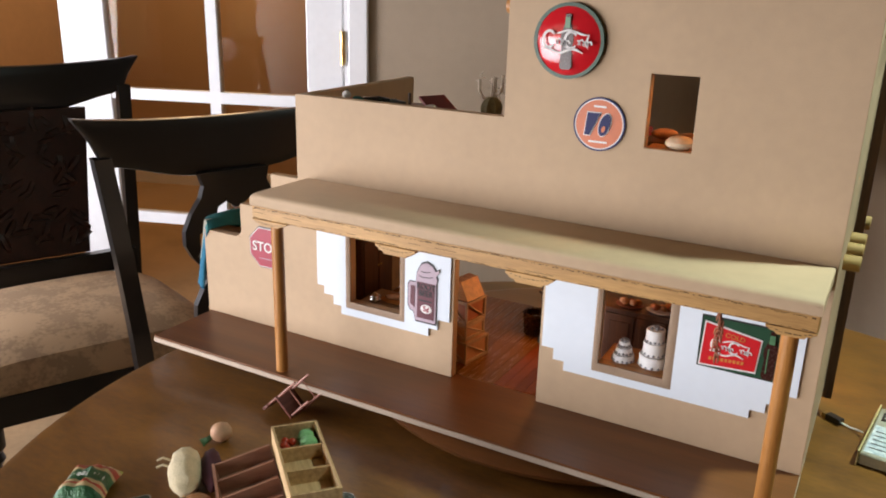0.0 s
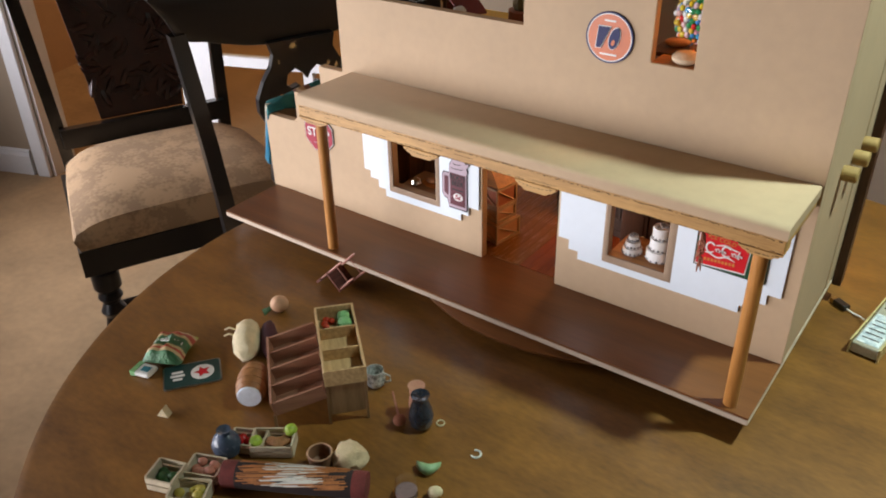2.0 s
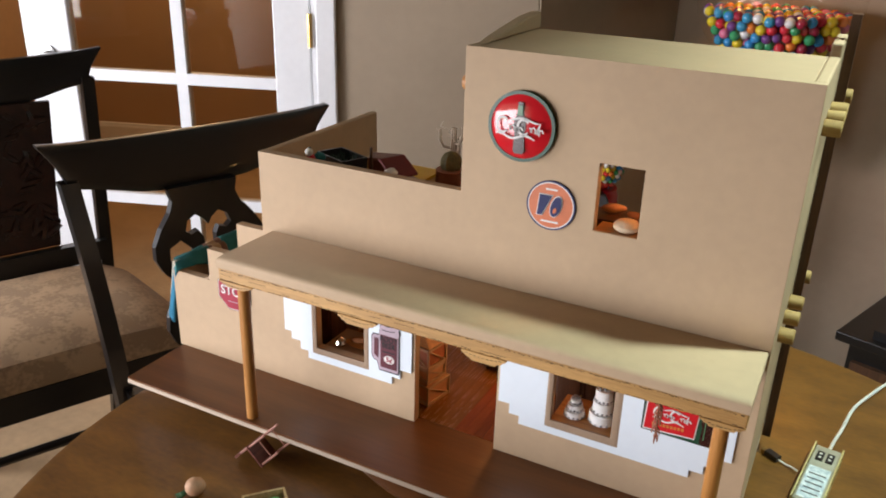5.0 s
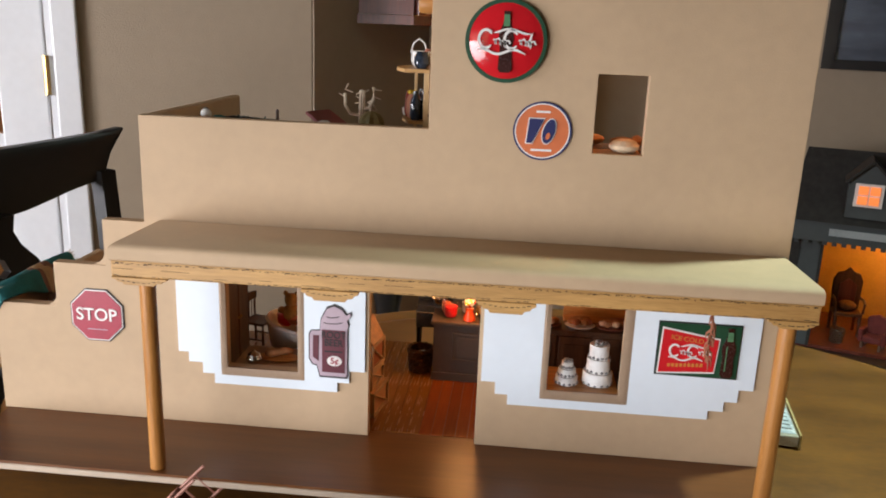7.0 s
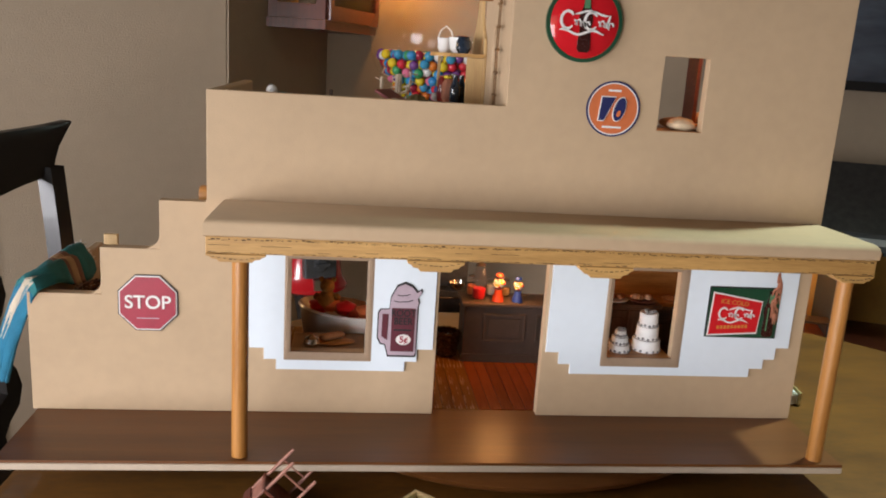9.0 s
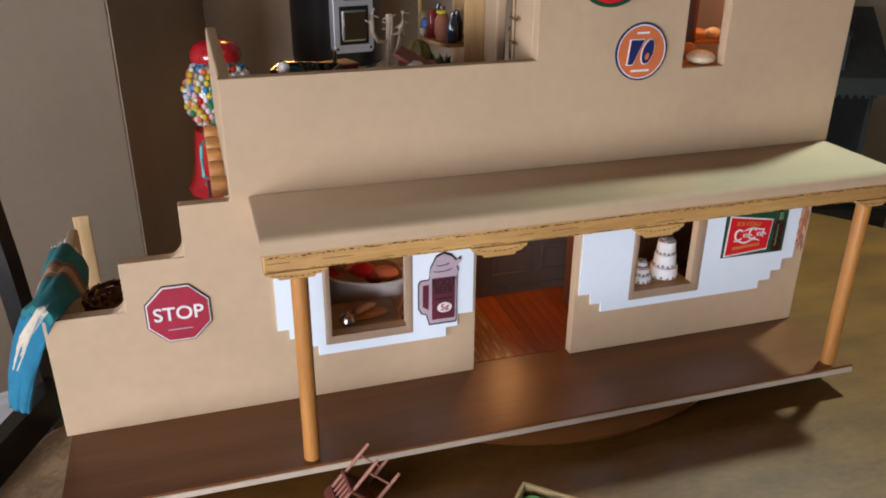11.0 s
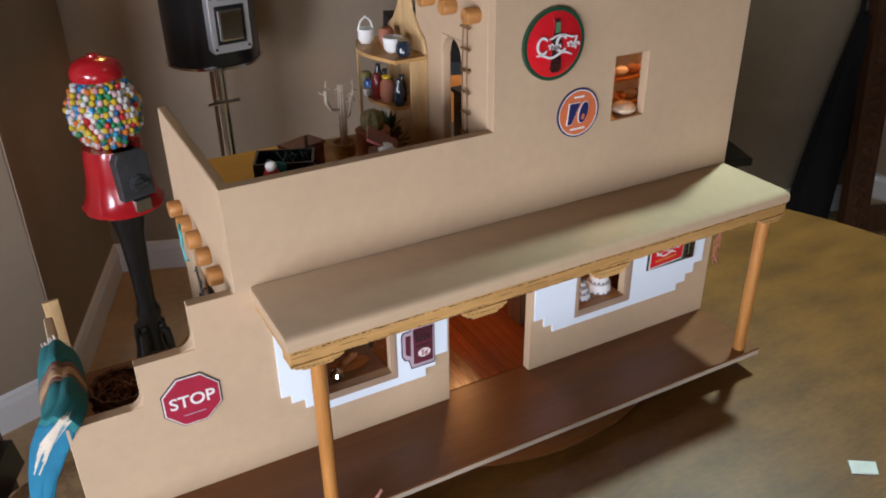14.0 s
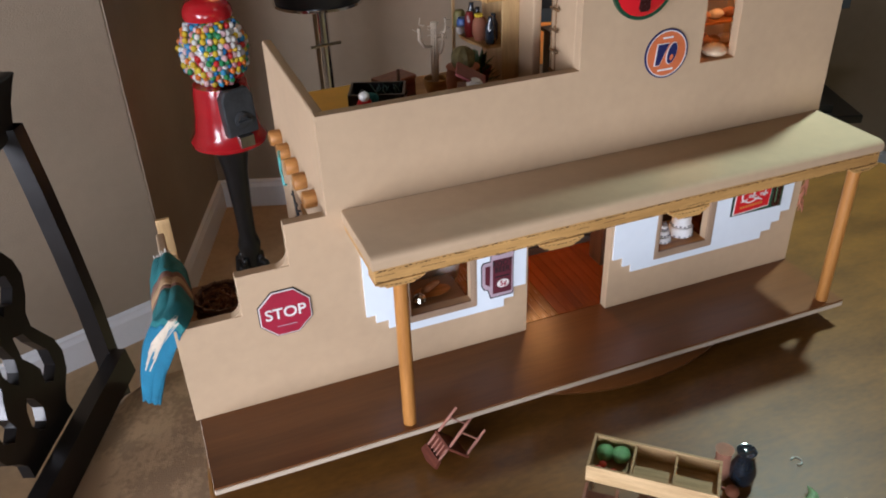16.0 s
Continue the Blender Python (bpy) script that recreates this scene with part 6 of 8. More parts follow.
for x in (-0.035, 0.0, 0.035):
    d = bevelled(part("door", box(x - 0.0165, x + 0.0165, -0.0142, -0.0122, 0.010, 0.086), BROWNWOOD, cupb), 0.0008)
    bevelled(part("panel", box(x - 0.0115, x + 0.0115, -0.0152, -0.0143, 0.018, 0.078), BROWNWOOD, d), 0.0004)
    part("knob", ball((x + 0.0135, -0.0158, 0.05), 0.0014, None, 1), BRASS, d)
for x, n_ in ((0.118, 0), (0.152, 1), (0.184, 0)):
    ft = solo("food_tray", lathe([(0, 0), (0.0125, 0), (0.015, 0.002), (0.0142, 0.0024), (0, 0.0014)], 24, None, Matrix.Diagonal((1.05, 0.75, 1, 1))), (MAHOG, PORCELAIN)[n_], "small oval serving tray on the cupboard", "tray", group="trays on the cupboard", smooth=True)
    ft.matrix_world = pose(x, 0.094, 0.8768)
    for k in range(5):
        o = solo("pastry", ball((0, 0, 0), 0.0042, None, 2, (1.2, 0.9, 0.8), 0, 0.25), (PEACH, BREAD, TERRA)[(k + n_) % 3], "small pink and brown pastry on a tray", "pastry", group="pastries on trays", smooth=True)
        o.matrix_world = pose(x - 0.008 + 0.004 * k, 0.094 + 0.003 * (-1) ** k, 0.8812 + 0.0012 * (k % 2), 0, 0, 40 * k)

# upstairs shelves in the lit room
rack = thing("doll_shelf", pose(0.264, 0.12, 1.0003), "orange wooden shelves with food in the lit upper room", "shelf")
part("post", box(-0.046, -0.042, -0.014, 0.014, 0, 0.19), MAHOG, rack, "dark red-brown upright post")
part("side", box(0.040, 0.044, -0.014, 0.014, 0, 0.072), LOG_O, rack)
for i in range(3):
    part("shelf", box(-0.0418, 0.0398, -0.014, 0.014, 0.006 + 0.031 * i, 0.009 + 0.031 * i), LOG_O, rack)
for i in range(8):
    bm = ball((0, 0, 0.006), 0.0085, None, 2, (1.2, 0.9, 0.7), 0, 0.25)
    o = solo("loaf", bm, (BREAD, PEACH, PORCELAIN)[i % 3], "small round loaf on an upstairs shelf", "bread", group="loaves upstairs", smooth=True)
    o.matrix_world = pose(0.232 + 0.019 * (i % 4), 0.119, 1.0403 + 0.031 * (i // 4))
dish = solo("round_loaf", lathe([(0, 0), (0.009, 0), (0.013, 0.003), (0.0132, 0.006), (0.010, 0.0095), (0.005, 0.0112), (0, 0.0115)], 20), mat("pale_crust", (0.66, 0.50, 0.33), 0.7, var=0.12, scale=90, bump=0.4, bscale=500), "pale round loaf on the upper window sill", "bread", smooth=True)
dish.matrix_world = pose(0.1695, 0.015, 1.0708)
stand = thing("bread_table", pose(0.160, 0.052, 1.0003), "small brown doll's table inside the upper window", "table")
part("tabletop", box(-0.036, 0.036, -0.018, 0.018, 0.066, 0.070), BROWNWOOD, stand)
for x in (-0.032, 0.032):
    for y in (-0.014, 0.014):
        part("leg", box(x - 0.002, x + 0.002, y - 0.002, y + 0.002, 0, 0.0658), BROWNWOOD, stand)
for i, (x, y, z, a) in enumerate(((0.012, -0.008, 0, -25), (0.026, 0.006, 0, 80), (-0.016, 0.006, 0, 20))):
    o = solo("bread_stick", ball((0, 0, 0), 0.0056, None, 2, (2.4, 1.0, 0.95), 0, 0.12), (BREAD, BREAD, PEACH)[i % 3], "golden brown long loaf heaped in the upper window", "bread", group="long loaves", smooth=True)
    o.matrix_world = stand.matrix_world @ pose(x, y, 0.0753 + z, 0, 0, a)


# ---------------------------------------------------------------- roof terrace
solo("yellow_sheet", box(-0.255, -0.140, 0.118, 0.2255, 1.0203, 1.0235), YELLOW, "bright yellow painted board lying on the terrace deck", "board")
crate = thing("black_crate", pose(-0.190, 0.060, 1.0203, 0, 0, -22), "black crate with christmas greenery on the terrace", "crate")
for a in ((-0.027, 0.027, -0.018, -0.016), (-0.027, 0.027, 0.016, 0.018), (-0.027, -0.025, -0.0158, 0.0158), (0.025, 0.027, -0.0158, 0.0158)):
    part("side", box(a[0], a[1], a[2], a[3], 0, 0.058), BLACKCAST, crate)
part("bottom", box(-0.0248, 0.0248, -0.0158, 0.0158, 0, 0.045), BLACKCAST, crate)
bm = bmesh.new()
rnd = random.Random(17)
for i in range(26):
    a = rnd.uniform(0, 6.28)
    p = Vector((rnd.uniform(-0.016, 0.016), rnd.uniform(-0.009, 0.009), 0.046))
    tube([p, p + Vector((0.008 * math.cos(a), 0.008 * math.sin(a), rnd.uniform(0.008, 0.016)))], 0.0008, 4, bm)
o = solo("greenery", bm, mat("pine_green", (0.02, 0.05, 0.04), 0.7, var=0.3), "dark green twigs sticking out of the crate", "twigs", "stuff")
o.matrix_world = pose(-0.182, 0.058, 1.0203)
bm = bmesh.new()
lathe([(0.006, 0), (0.0075, 0.006), (0.006, 0.014), (0.004, 0.017)], 12, bm, None, 0)
ball((0, 0, 0.021), 0.0062, bm, 2, (1, 1, 1), 1)
ball((0.010, 0.006, 0.010), 0.0075, bm, 2, (1.3, 1, 0.8), 2)
ball((0.0035, -0.002, 0.0125), 0.0052, bm, 2, (1, 0.8, 1.2), 0)
ball((-0.001, 0.0035, 0.0245), 0.0036, bm, 1, (1, 1, 0.7), 3)
ball((-0.0045, -0.003, 0.009), 0.0035, bm, 1, (1, 1, 1.3), 3)
o = solo("christmas_figurine", bm, [SIGNRED, PORCELAIN, TEAL, BLACKCAST], "small plain white and red figurine with a black cap", "figurine", smooth=True)
o.matrix_world = pose(-0.213, 0.034, 1.0690, 25, 0, 0) @ Matrix.Scale(0.85, 4)

post = solo("wooden_stick", lathe([(0.0022, 0), (0.002, 0.03), (0.0017, 0.066), (0, 0.0665)], 8), BROWNWOOD, "dark upright stick standing on the terrace", "stick", smooth=True)
post.matrix_world = pose(-0.1615, 0.0800, 1.0203)
box_r = thing("red_box", pose(-0.158, 0.106, 1.0203, 0, 0, 20), "small dark red-brown box on the terrace", "box")
bevelled(part("body", box(-0.019, 0.019, -0.012, 0.012, 0, 0.046), MAHOG, box_r), 0.001)
bevelled(part("lid", box(-0.020, 0.020, -0.013, 0.013, 0.0462, 0.050), MAHOG, box_r), 0.001)
cact = thing("cactus_skeleton", pose(-0.092, 0.160, 1.0203) @ Matrix.Scale(0.9, 4), "bleached wooden cactus skeleton in a pot", "cactus")
part("pot", lathe([(0.010, 0), (0.015, 0.012), (0.016, 0.022), (0.014, 0.022), (0.014, 0.015), (0, 0.015)], 16), CRATEW, cact, smooth=True)
bm = bmesh.new()
for i in range(7):
    a = 2 * math.pi * i / 7
    tube([(0.0035 * math.cos(a), 0.0035 * math.sin(a), 0.0155), (0.004 * math.cos(a + 0.4), 0.004 * math.sin(a + 0.4), 0.05), (0.0028 * math.cos(a + 0.8), 0.0028 * math.sin(a + 0.8), 0.092)], 0.0012, 5, bm)
for z, s, L_ in ((0.062, -1, 0.02), (0.07, 1, 0.014), (0.052, 1, 0.010)):
    tube([(0, 0, z), (s * L_ * 0.7, -0.002, z + 0.002), (s * L_, -0.003, z + 0.012), (s * L_, -0.003, z + 0.026)], 0.0022, 6, bm)
rnd = random.Random(6)
for i in range(16):
    a = rnd.uniform(0, 6.28)
    p = Vector((rnd.choice((0, -0.02, 0.014)), -0.003, rnd.uniform(0.074, 0.094)))
    tube([p, p + Vector((0.009 * math.cos(a), 0.004, 0.007 * math.sin(a)))], 0.0008, 4, bm)
part("skeleton", bm, BONE, cact, "bleached pale ribs and arms")

bm = lathe([(0.0, 0), (0.0075, 0), (0.0085, 0.005), (0.0055, 0.009), (0, 0.010)], 16)
o = solo("white_bowl", bm, PORCELAIN, "small upturned white bowl on the bundle", "bowl", smooth=True)
o.matrix_world = pose(-0.102, 0.0265, 1.0745, 8, 0, 0)
easel = thing("red_board", pose(-0.100, 0.040, 1.0203, 0, 0, -25), "dark red square board tilted on a wooden block", "board")
bevelled(part("block", box(-0.014, 0.014, -0.018, 0.018, 0, 0.050), MAHOG, easel), 0.001)
bevelled(part("board", box(-0.016, 0.016, -0.017, 0.017, -0.0015, 0.0015, None, Matrix.Translation((0, 0, 0.0625)) @ Matrix.Rotation(radians(28), 4, "Y")), mat("dull_red_paint", (0.22, 0.035, 0.035), 0.6, var=0.15), easel), 0.0006)
bc = thing("barrel_cactus", pose(-0.0747, 0.1206, 1.0203) @ Matrix.Scale(0.86, 4), "round olive green barrel cactus in a rust-red pot", "cactus")
part("pot", lathe([(0.013, 0), (0.019, 0.012), (0.022, 0.030), (0.0205, 0.046), (0.0215, 0.050), (0.020, 0.0505), (0, 0.0495)], 20), TERRA, bc, "rust-red clay pot", True)
bm = bmesh.new()
n = 32
rings = []
for k in range(11):
    a = math.pi * k / 10
    rings.append([bm.verts.new((0.0145 * max(0.02, math.sin(a)) * (1 + 0.10 * math.cos(8 * 2 * math.pi * i / n)) * math.cos(2 * math.pi * i / n), 0.0145 * max(0.02, math.sin(a)) * (1 + 0.10 * math.cos(8 * 2 * math.pi * i / n)) * math.sin(2 * math.pi * i / n), 0.060 - 0.0155 * math.cos(a))) for i in range(n)])
for a, b in zip(rings, rings[1:]):
    for i in range(n):
        bm.faces.new((a[i], a[(i + 1) % n], b[(i + 1) % n], b[i]))
part("ribbed_stem", bm, mat("olive_cactus", (0.20, 0.16, 0.06), 0.7, var=0.3, scale=120), bc, "olive green ribbed stem", True)
ml = thing("log_bundle", pose(-0.085, 0.100, 1.0203, 0, 0, -14), "bundle of pale peeled sticks lying on the deck", "sticks")
for k, (y, z) in enumerate(((-0.012, 0.0042), (-0.004, 0.0042), (0.004, 0.0042), (0.012, 0.0042), (-0.008, 0.0112), (0.0, 0.0112), (0.008, 0.0112), (-0.004, 0.0182), (0.004, 0.0182))):
    part("stick", tube([(-0.03 + 0.001 * (k % 3), y, z), (0.03 - 0.001 * (k % 2), y, z)], 0.0041, 8), PINE, ml, smooth=True)
bm = bmesh.new()
rnd = random.Random(13)
for i in range(40):
    a, b = rnd.uniform(0, 6.28), rnd.uniform(0.3, 1.4)
    d = Vector((math.cos(a) * math.cos(b), math.sin(a) * math.cos(b), math.sin(b)))
    q = d.cross(Vector((0, 0, 1))).normalized() * 0.0028
    p = d * rnd.uniform(0.01, 0.022)
    bm.faces.new([bm.verts.new(c) for c in (d * 0.004, p * 0.6 + q, p + d * 0.004, p * 0.6 - q)])
plant = thing("potted_plant", pose(-0.030, 0.175, 1.0203), "small dark green plant in a clay pot", "plant")
part("pot", lathe([(0.008, 0), (0.0125, 0.016), (0.0135, 0.018), (0.0115, 0.018), (0, 0.016)], 16), TERRA, plant, smooth=True)
lv = part("leaves", bm, LEAF, plant, "dark green leaves")
lv.location = (0, 0, 0.016)

# corner shelf with pots
cs = thing("corner_shelf", pose(-0.0025, 0.132, 1.0203), "pale pine corner shelf with pointed back, full of pots", "shelf")
bevelled(part("side_panel", box(-0.0205, -0.0032, 0, 0.003, 0, 0.1045), PINE_V, cs), 0.0005)
bevelled(part("corner_post", box(-0.042, -0.0385, 0.0915, 0.0945, 0, 0.1045), PINE_V, cs), 0.0005)
bm = prism([(0, 0), (0.095, 0), (0.095, 0.112), (0.09, 0.125), (0.078, 0.133), (0.064, 0.15), (0.058, 0.172), (0.0475, 0.184), (0.037, 0.172), (0.031, 0.15), (0.017, 0.133), (0.005, 0.125), (0, 0.112)], -0.003, 0)
bevelled(part("back_panel", swap_xy(bm), PINE_V, cs), 0.0005)
n = 10
front = [(-0.040 - 0.012 * math.sin(math.pi * i / n), 0.004 + 0.087 * i / n) for i in range(n + 1)]
part("shelf", slab_xy([(-0.0032, 0.0032)] + [(x + 0.004, y) for x, y in front] + [(-0.0032, 0.0918)], 0.052, 0.0555), PINE, cs)
part("shelf", slab_xy([(-0.0032, -0.004), (-0.040, -0.004)] + [(x - 0.003, y) for x, y in front] + [(-0.040, 0.099), (-0.0032, 0.099)], 0.1048, 0.1085), PINE, cs)


def pot_thing(name, m, prof, material, label, cat):
    o = solo(name, lathe(prof, 18), material, label, cat, group="pots on the corner shelf", smooth=True)
    o.matrix_world = m
    return o


S = pose(-0.0025, 0.132, 1.0203)
T1, T2 = 0.1087, 0.0557
pot_thing("white_cup", S @ pose(-0.027, 0.028, T1), [(0.006, 0), (0.0095, 0.004), (0.011, 0.016), (0.010, 0.0165), (0.009, 0.005), (0, 0.004)], PORCELAIN, "small white cup on the shelf", "cup")
pot_thing("dark_pot", S @ pose(-0.024, 0.008, T1), [(0.005, 0), (0.0085, 0.005), (0.008, 0.012), (0.0058, 0.016), (0.0066, 0.017), (0, 0.016)], GLAZE, "tiny dark glazed pot on the shelf", "pot")
pot_thing("clay_jar", S @ pose(-0.020, 0.058, T1), [(0.006, 0), (0.0085, 0.005), (0.0085, 0.015), (0.006, 0.019), (0, 0.0195)], TERRA, "terracotta jar on the shelf", "jar")
jug = thing("white_jug", S @ pose(-0.036, 0.078, T1), "small white jug with tall handle on the shelf", "jug")
part("body", lathe([(0.006, 0), (0.009, 0.005), (0.0085, 0.012), (0.0095, 0.016), (0.0085, 0.016), (0, 0.008)], 16), PORCELAIN, jug, smooth=True)
part("handle", tube([(-0.009, 0, 0.014), (-0.006, 0, 0.024), (0, 0, 0.029), (0.006, 0, 0.024), (0.009, 0, 0.014)], 0.0011, 6), PORCELAIN, jug, smooth=True)
pot_thing("clay_jar", S @ pose(-0.034, 0.030, T2), [(0.006, 0), (0.0085, 0.006), (0.008, 0.020), (0.005, 0.025), (0, 0.026)], TERRA, "terracotta jar with a yellow flower on the shelf", "jar")
pot_thing("red_vase", S @ pose(-0.040, 0.045, T2), [(0.005, 0), (0.0065, 0.006), (0.0055, 0.022), (0.0035, 0.028), (0, 0.0285)], mat("dark_red_glaze", (0.22, 0.02, 0.02), 0.15), "small dark red glazed vase on the shelf", "vase")
pot_thing("blue_jar", S @ pose(-0.040, 0.064, T2), [(0.005, 0), (0.0075, 0.003), (0.0075, 0.012), (0.006, 0.016), (0, 0.0165)], mat("blue_glass", (0.03, 0.12, 0.45), 0.2), "small blue jar on the shelf", "jar")
pot_thing("white_pot", S @ pose(-0.046, 0.058, T2), [(0.003, 0), (0.0045, 0.003), (0.0045, 0.008), (0, 0.009)], PORCELAIN, "tiny white pot on the shelf", "pot")
pot_thing("olive_jar", S @ pose(-0.037, 0.082, T2), [(0.005, 0), (0.007, 0.003), (0.007, 0.016), (0.005, 0.02), (0, 0.021)], mat("olive_glaze", (0.22, 0.20, 0.06), 0.4), "small olive jar on the shelf", "jar")
for x, y in ((-0.030, 0.010), (-0.022, 0.020), (-0.028, 0.050), (-0.026, 0.072)):
    pot_thing("dark_bottle", S @ pose(x, y, T2), [(0.0045, 0), (0.0058, 0.003), (0.0055, 0.018), (0.0028, 0.025), (0.0028, 0.030), (0, 0.0305)], GLAZE, "small dark green bottle on the shelf", "bottle")
fl = bmesh.new()
for i in range(7):
    a = 2 * math.pi * i / 7
    ball((0.003 * math.cos(a), 0.003 * math.sin(a), 0), 0.0022, fl, 1)
o = solo("yellow_flower", fl, mat("flower_yellow", (0.75, 0.55, 0.03), 0.6), "small yellow flower in the clay jar", "flower", smooth=True)
o.matrix_world = S @ pose(-0.036, 0.028, T2 + 0.0275)
for k, (x, y, z, n_, r_) in enumerate(((-0.040, 0.030, 0.0, 120, 0.030), (-0.034, 0.065, 0.0, 80, 0.026))):
    bm = bmesh.new()
    rnd = random.Random(23 + k)
    for i in range(n_):
        a, b = rnd.uniform(0, 6.28), rnd.uniform(0.1, 1.5)
        d = Vector((math.cos(a) * math.cos(b), math.sin(a) * math.cos(b), 1.3 * math.sin(b)))
        q = d.cross(Vector((0, 0, 1))).normalized() * 0.003
        p = d * rnd.uniform(0.3, 1.0) * r_
        bm.faces.new([bm.verts.new(c) for c in (p * 0.7, p * 0.85 + q, p + d * 0.004, p * 0.85 - q)])
    o = solo("leafy_plant", bm, LEAF, "dark leafy bundle under the lowest shelf", "plant")
    o.matrix_world = S @ pose(x, y, z)

stove = thing("doll_stove", pose(0.040, 0.092, 1.0003), "small black iron doll's stove inside the terrace doorway", "stove")
bevelled(part("body", box(-0.018, 0.018, -0.024, 0.030, 0.008, 0.088), BLACKCAST, stove), 0.002)
part("top", box(-0.020, 0.020, -0.026, 0.032, 0.0882, 0.092), BLACKCAST, stove)
part("pipe", lathe([(0.005, 0.0922), (0.005, 0.19)], 12), BLACKCAST, stove, smooth=True)
for sx in (-0.014, 0.014):
    for sy in (-0.016, 0.016):
        part("leg", lathe([(0.002, 0), (0.003, 0.0078)], 8, None, Matrix.Translation((sx, sy, 0))), BLACKCAST, stove)
kettle = solo("pink_kettle", lathe([(0.006, 0), (0.010, 0.004), (0.009, 0.012), (0.004, 0.017), (0.0015, 0.019), (0, 0.020)], 16), PEACH, "small pinkish kettle on the black stove", "kettle", smooth=True)
kettle.matrix_world = pose(0.030, 0.080, 1.0925)

# knotted cord that hangs beside the terrace doorway
cord = thing("knotted_cord", pose(-0.006, 0.046, 1.19), "thin knotted rope ladder hanging at the terrace wall", "rope ladder")
for y in (-0.004, 0.004):
    part("rope", tube([(0, y, 0), (-0.001, y * 1.1, -0.06), (0, y, -0.15)], 0.0006, 5), STRAW, cord)
for i in range(7):
    part("rung", tube([(-0.0005, -0.008, -0.014 - 0.021 * i), (-0.0005, 0.008, -0.014 - 0.021 * i)], 0.0013, 6), STRAW, cord)


# ---------------------------------------------------------------- patio
st = thing("wooden_stake", pose(-0.414, 0.225, 0.7832), "flat pale wooden stake upright at the patio wall", "stake")
bevelled(part("board", box(-0.008, 0.008, -0.0022, 0.0022, 0, 0.117), PINE_V, st), 0.0006)
bl = thing("striped_blanket", pose(-0.42, 0.06, 0.896), "teal and blue striped woven blanket draped over the patio wall", "blanket")
SPINE = [((-0.419, 0.122, 0.909), (-0.444, 0.122, 0.872), (-0.396, 0.122, 0.872)),
         ((-0.419, 0.100, 0.909), (-0.446, 0.104, 0.868), (-0.395, 0.104, 0.868)),
         ((-0.419, 0.060, 0.909), (-0.448, 0.062, 0.866), (-0.396, 0.058, 0.874)),
         ((-0.421, 0.026, 0.908), (-0.449, 0.034, 0.868), (-0.399, 0.018, 0.893)),
         ((-0.428, 0.010, 0.905), (-0.450, 0.039, 0.880), (-0.407, -0.005, 0.896)),
         ((-0.442, 0.018, 0.872), (-0.461, 0.043, 0.858), (-0.422, 0.004, 0.864)),
         ((-0.453, 0.022, 0.838), (-0.470, 0.040, 0.833), (-0.434, 0.012, 0.833)),
         ((-0.461, 0.025, 0.803), (-0.482, 0.037, 0.807), (-0.440, 0.018, 0.796))]


def blanket_point(u, v):
    """u from the far fringe along the wall and down to the hanging end, v across, -1 to 1."""
    f = min(u * (len(SPINE) - 1), len(SPINE) - 1.001)
    i, t = int(f), f - int(f)
    t = t * t * (3 - 2 * t) * 0.4 + t * 0.6
    m_, l_, r_ = (Vector(a).lerp(Vector(b), t) for a, b in zip(SPINE[i], SPINE[i + 1]))
    fold = 0.0016 * math.sin(9 * v + 14 * u)
    w = abs(v) ** 2.4
    return m_ + (r_ - l_) * (0.5 * v) + ((l_ + r_) / 2 - m_) * w + Vector((0, 0.3 * fold, fold))


SPINE = [tuple(Vector(p[0]) + (Vector(q) - Vector(p[0])) * (0.68, 0.68, 0.68, 0.68, 0.66, 0.64, 0.58, 0.36)[i] for q in p) for i, p in enumerate(SPINE)]
NV = 24
bands = [(0.0, 0.20, TEAL), (0.20, 0.23, BROWNCLOTH), (0.23, 0.28, TANCLOTH), (0.28, 0.31, BROWNCLOTH), (0.31, 0.60, TEAL), (0.60, 1.0, BLUECLOTH)]
for u0, u1, mm in bands:
    bm = bmesh.new()
    nu = max(3, int((u1 - u0) * 40))
    g = [[bm.verts.new(blanket_point(u0 + (u1 - u0) * i / nu, j / NV * 2 - 1)) for j in range(NV + 1)] for i in range(nu + 1)]
    for i in range(nu):
        for j in range(NV):
            bm.faces.new((g[i][j], g[i + 1][j], g[i + 1][j + 1], g[i][j + 1]))
    ob = part("stripe", bm, mm, bl, "", True, True)
    sm = ob.modifiers.new("thick", "SOLIDIFY")
    sm.thickness, sm.offset = 0.0035, 1
bm = bmesh.new()
rnd = random.Random(41)
for i in range(46):
    p = blanket_point(0.0, i / 45 * 2 - 1) + Vector((0, 0, 0.001))
    tube([p, p + Vector((rnd.uniform(-0.002, 0.002), rnd.uniform(0.003, 0.009), rnd.uniform(-0.001, 0.004)))], 0.0006, 4, bm)
part("fringe", bm, WHITECLOTH, bl, "white fringe threads", False, True, "stuff")
bm = bmesh.new()
off = Vector((-0.0015, -0.0025, 0.0028))
for i in range(20):
    v0, u0, w = rnd.uniform(0.25, 0.95), rnd.uniform(0.50, 0.58), rnd.uniform(0.6, 1.0)
    tube([blanket_point(u0 + 0.28 * w * k / 5, v0 - (0.55 + 0.25 * w) * (k / 5) ** 1.3) + off for k in range(6)], 0.0009, 4, bm)
part("loose_threads", bm, mat("ecru_thread", (0.62, 0.55, 0.44), 0.9, var=0.1, scale=60), bl, "pale threads hanging over the blue end", False, True, "stuff")
WICKER = mat("dark_wicker", (0.12, 0.045, 0.018), 0.6, var=0.35, scale=90)
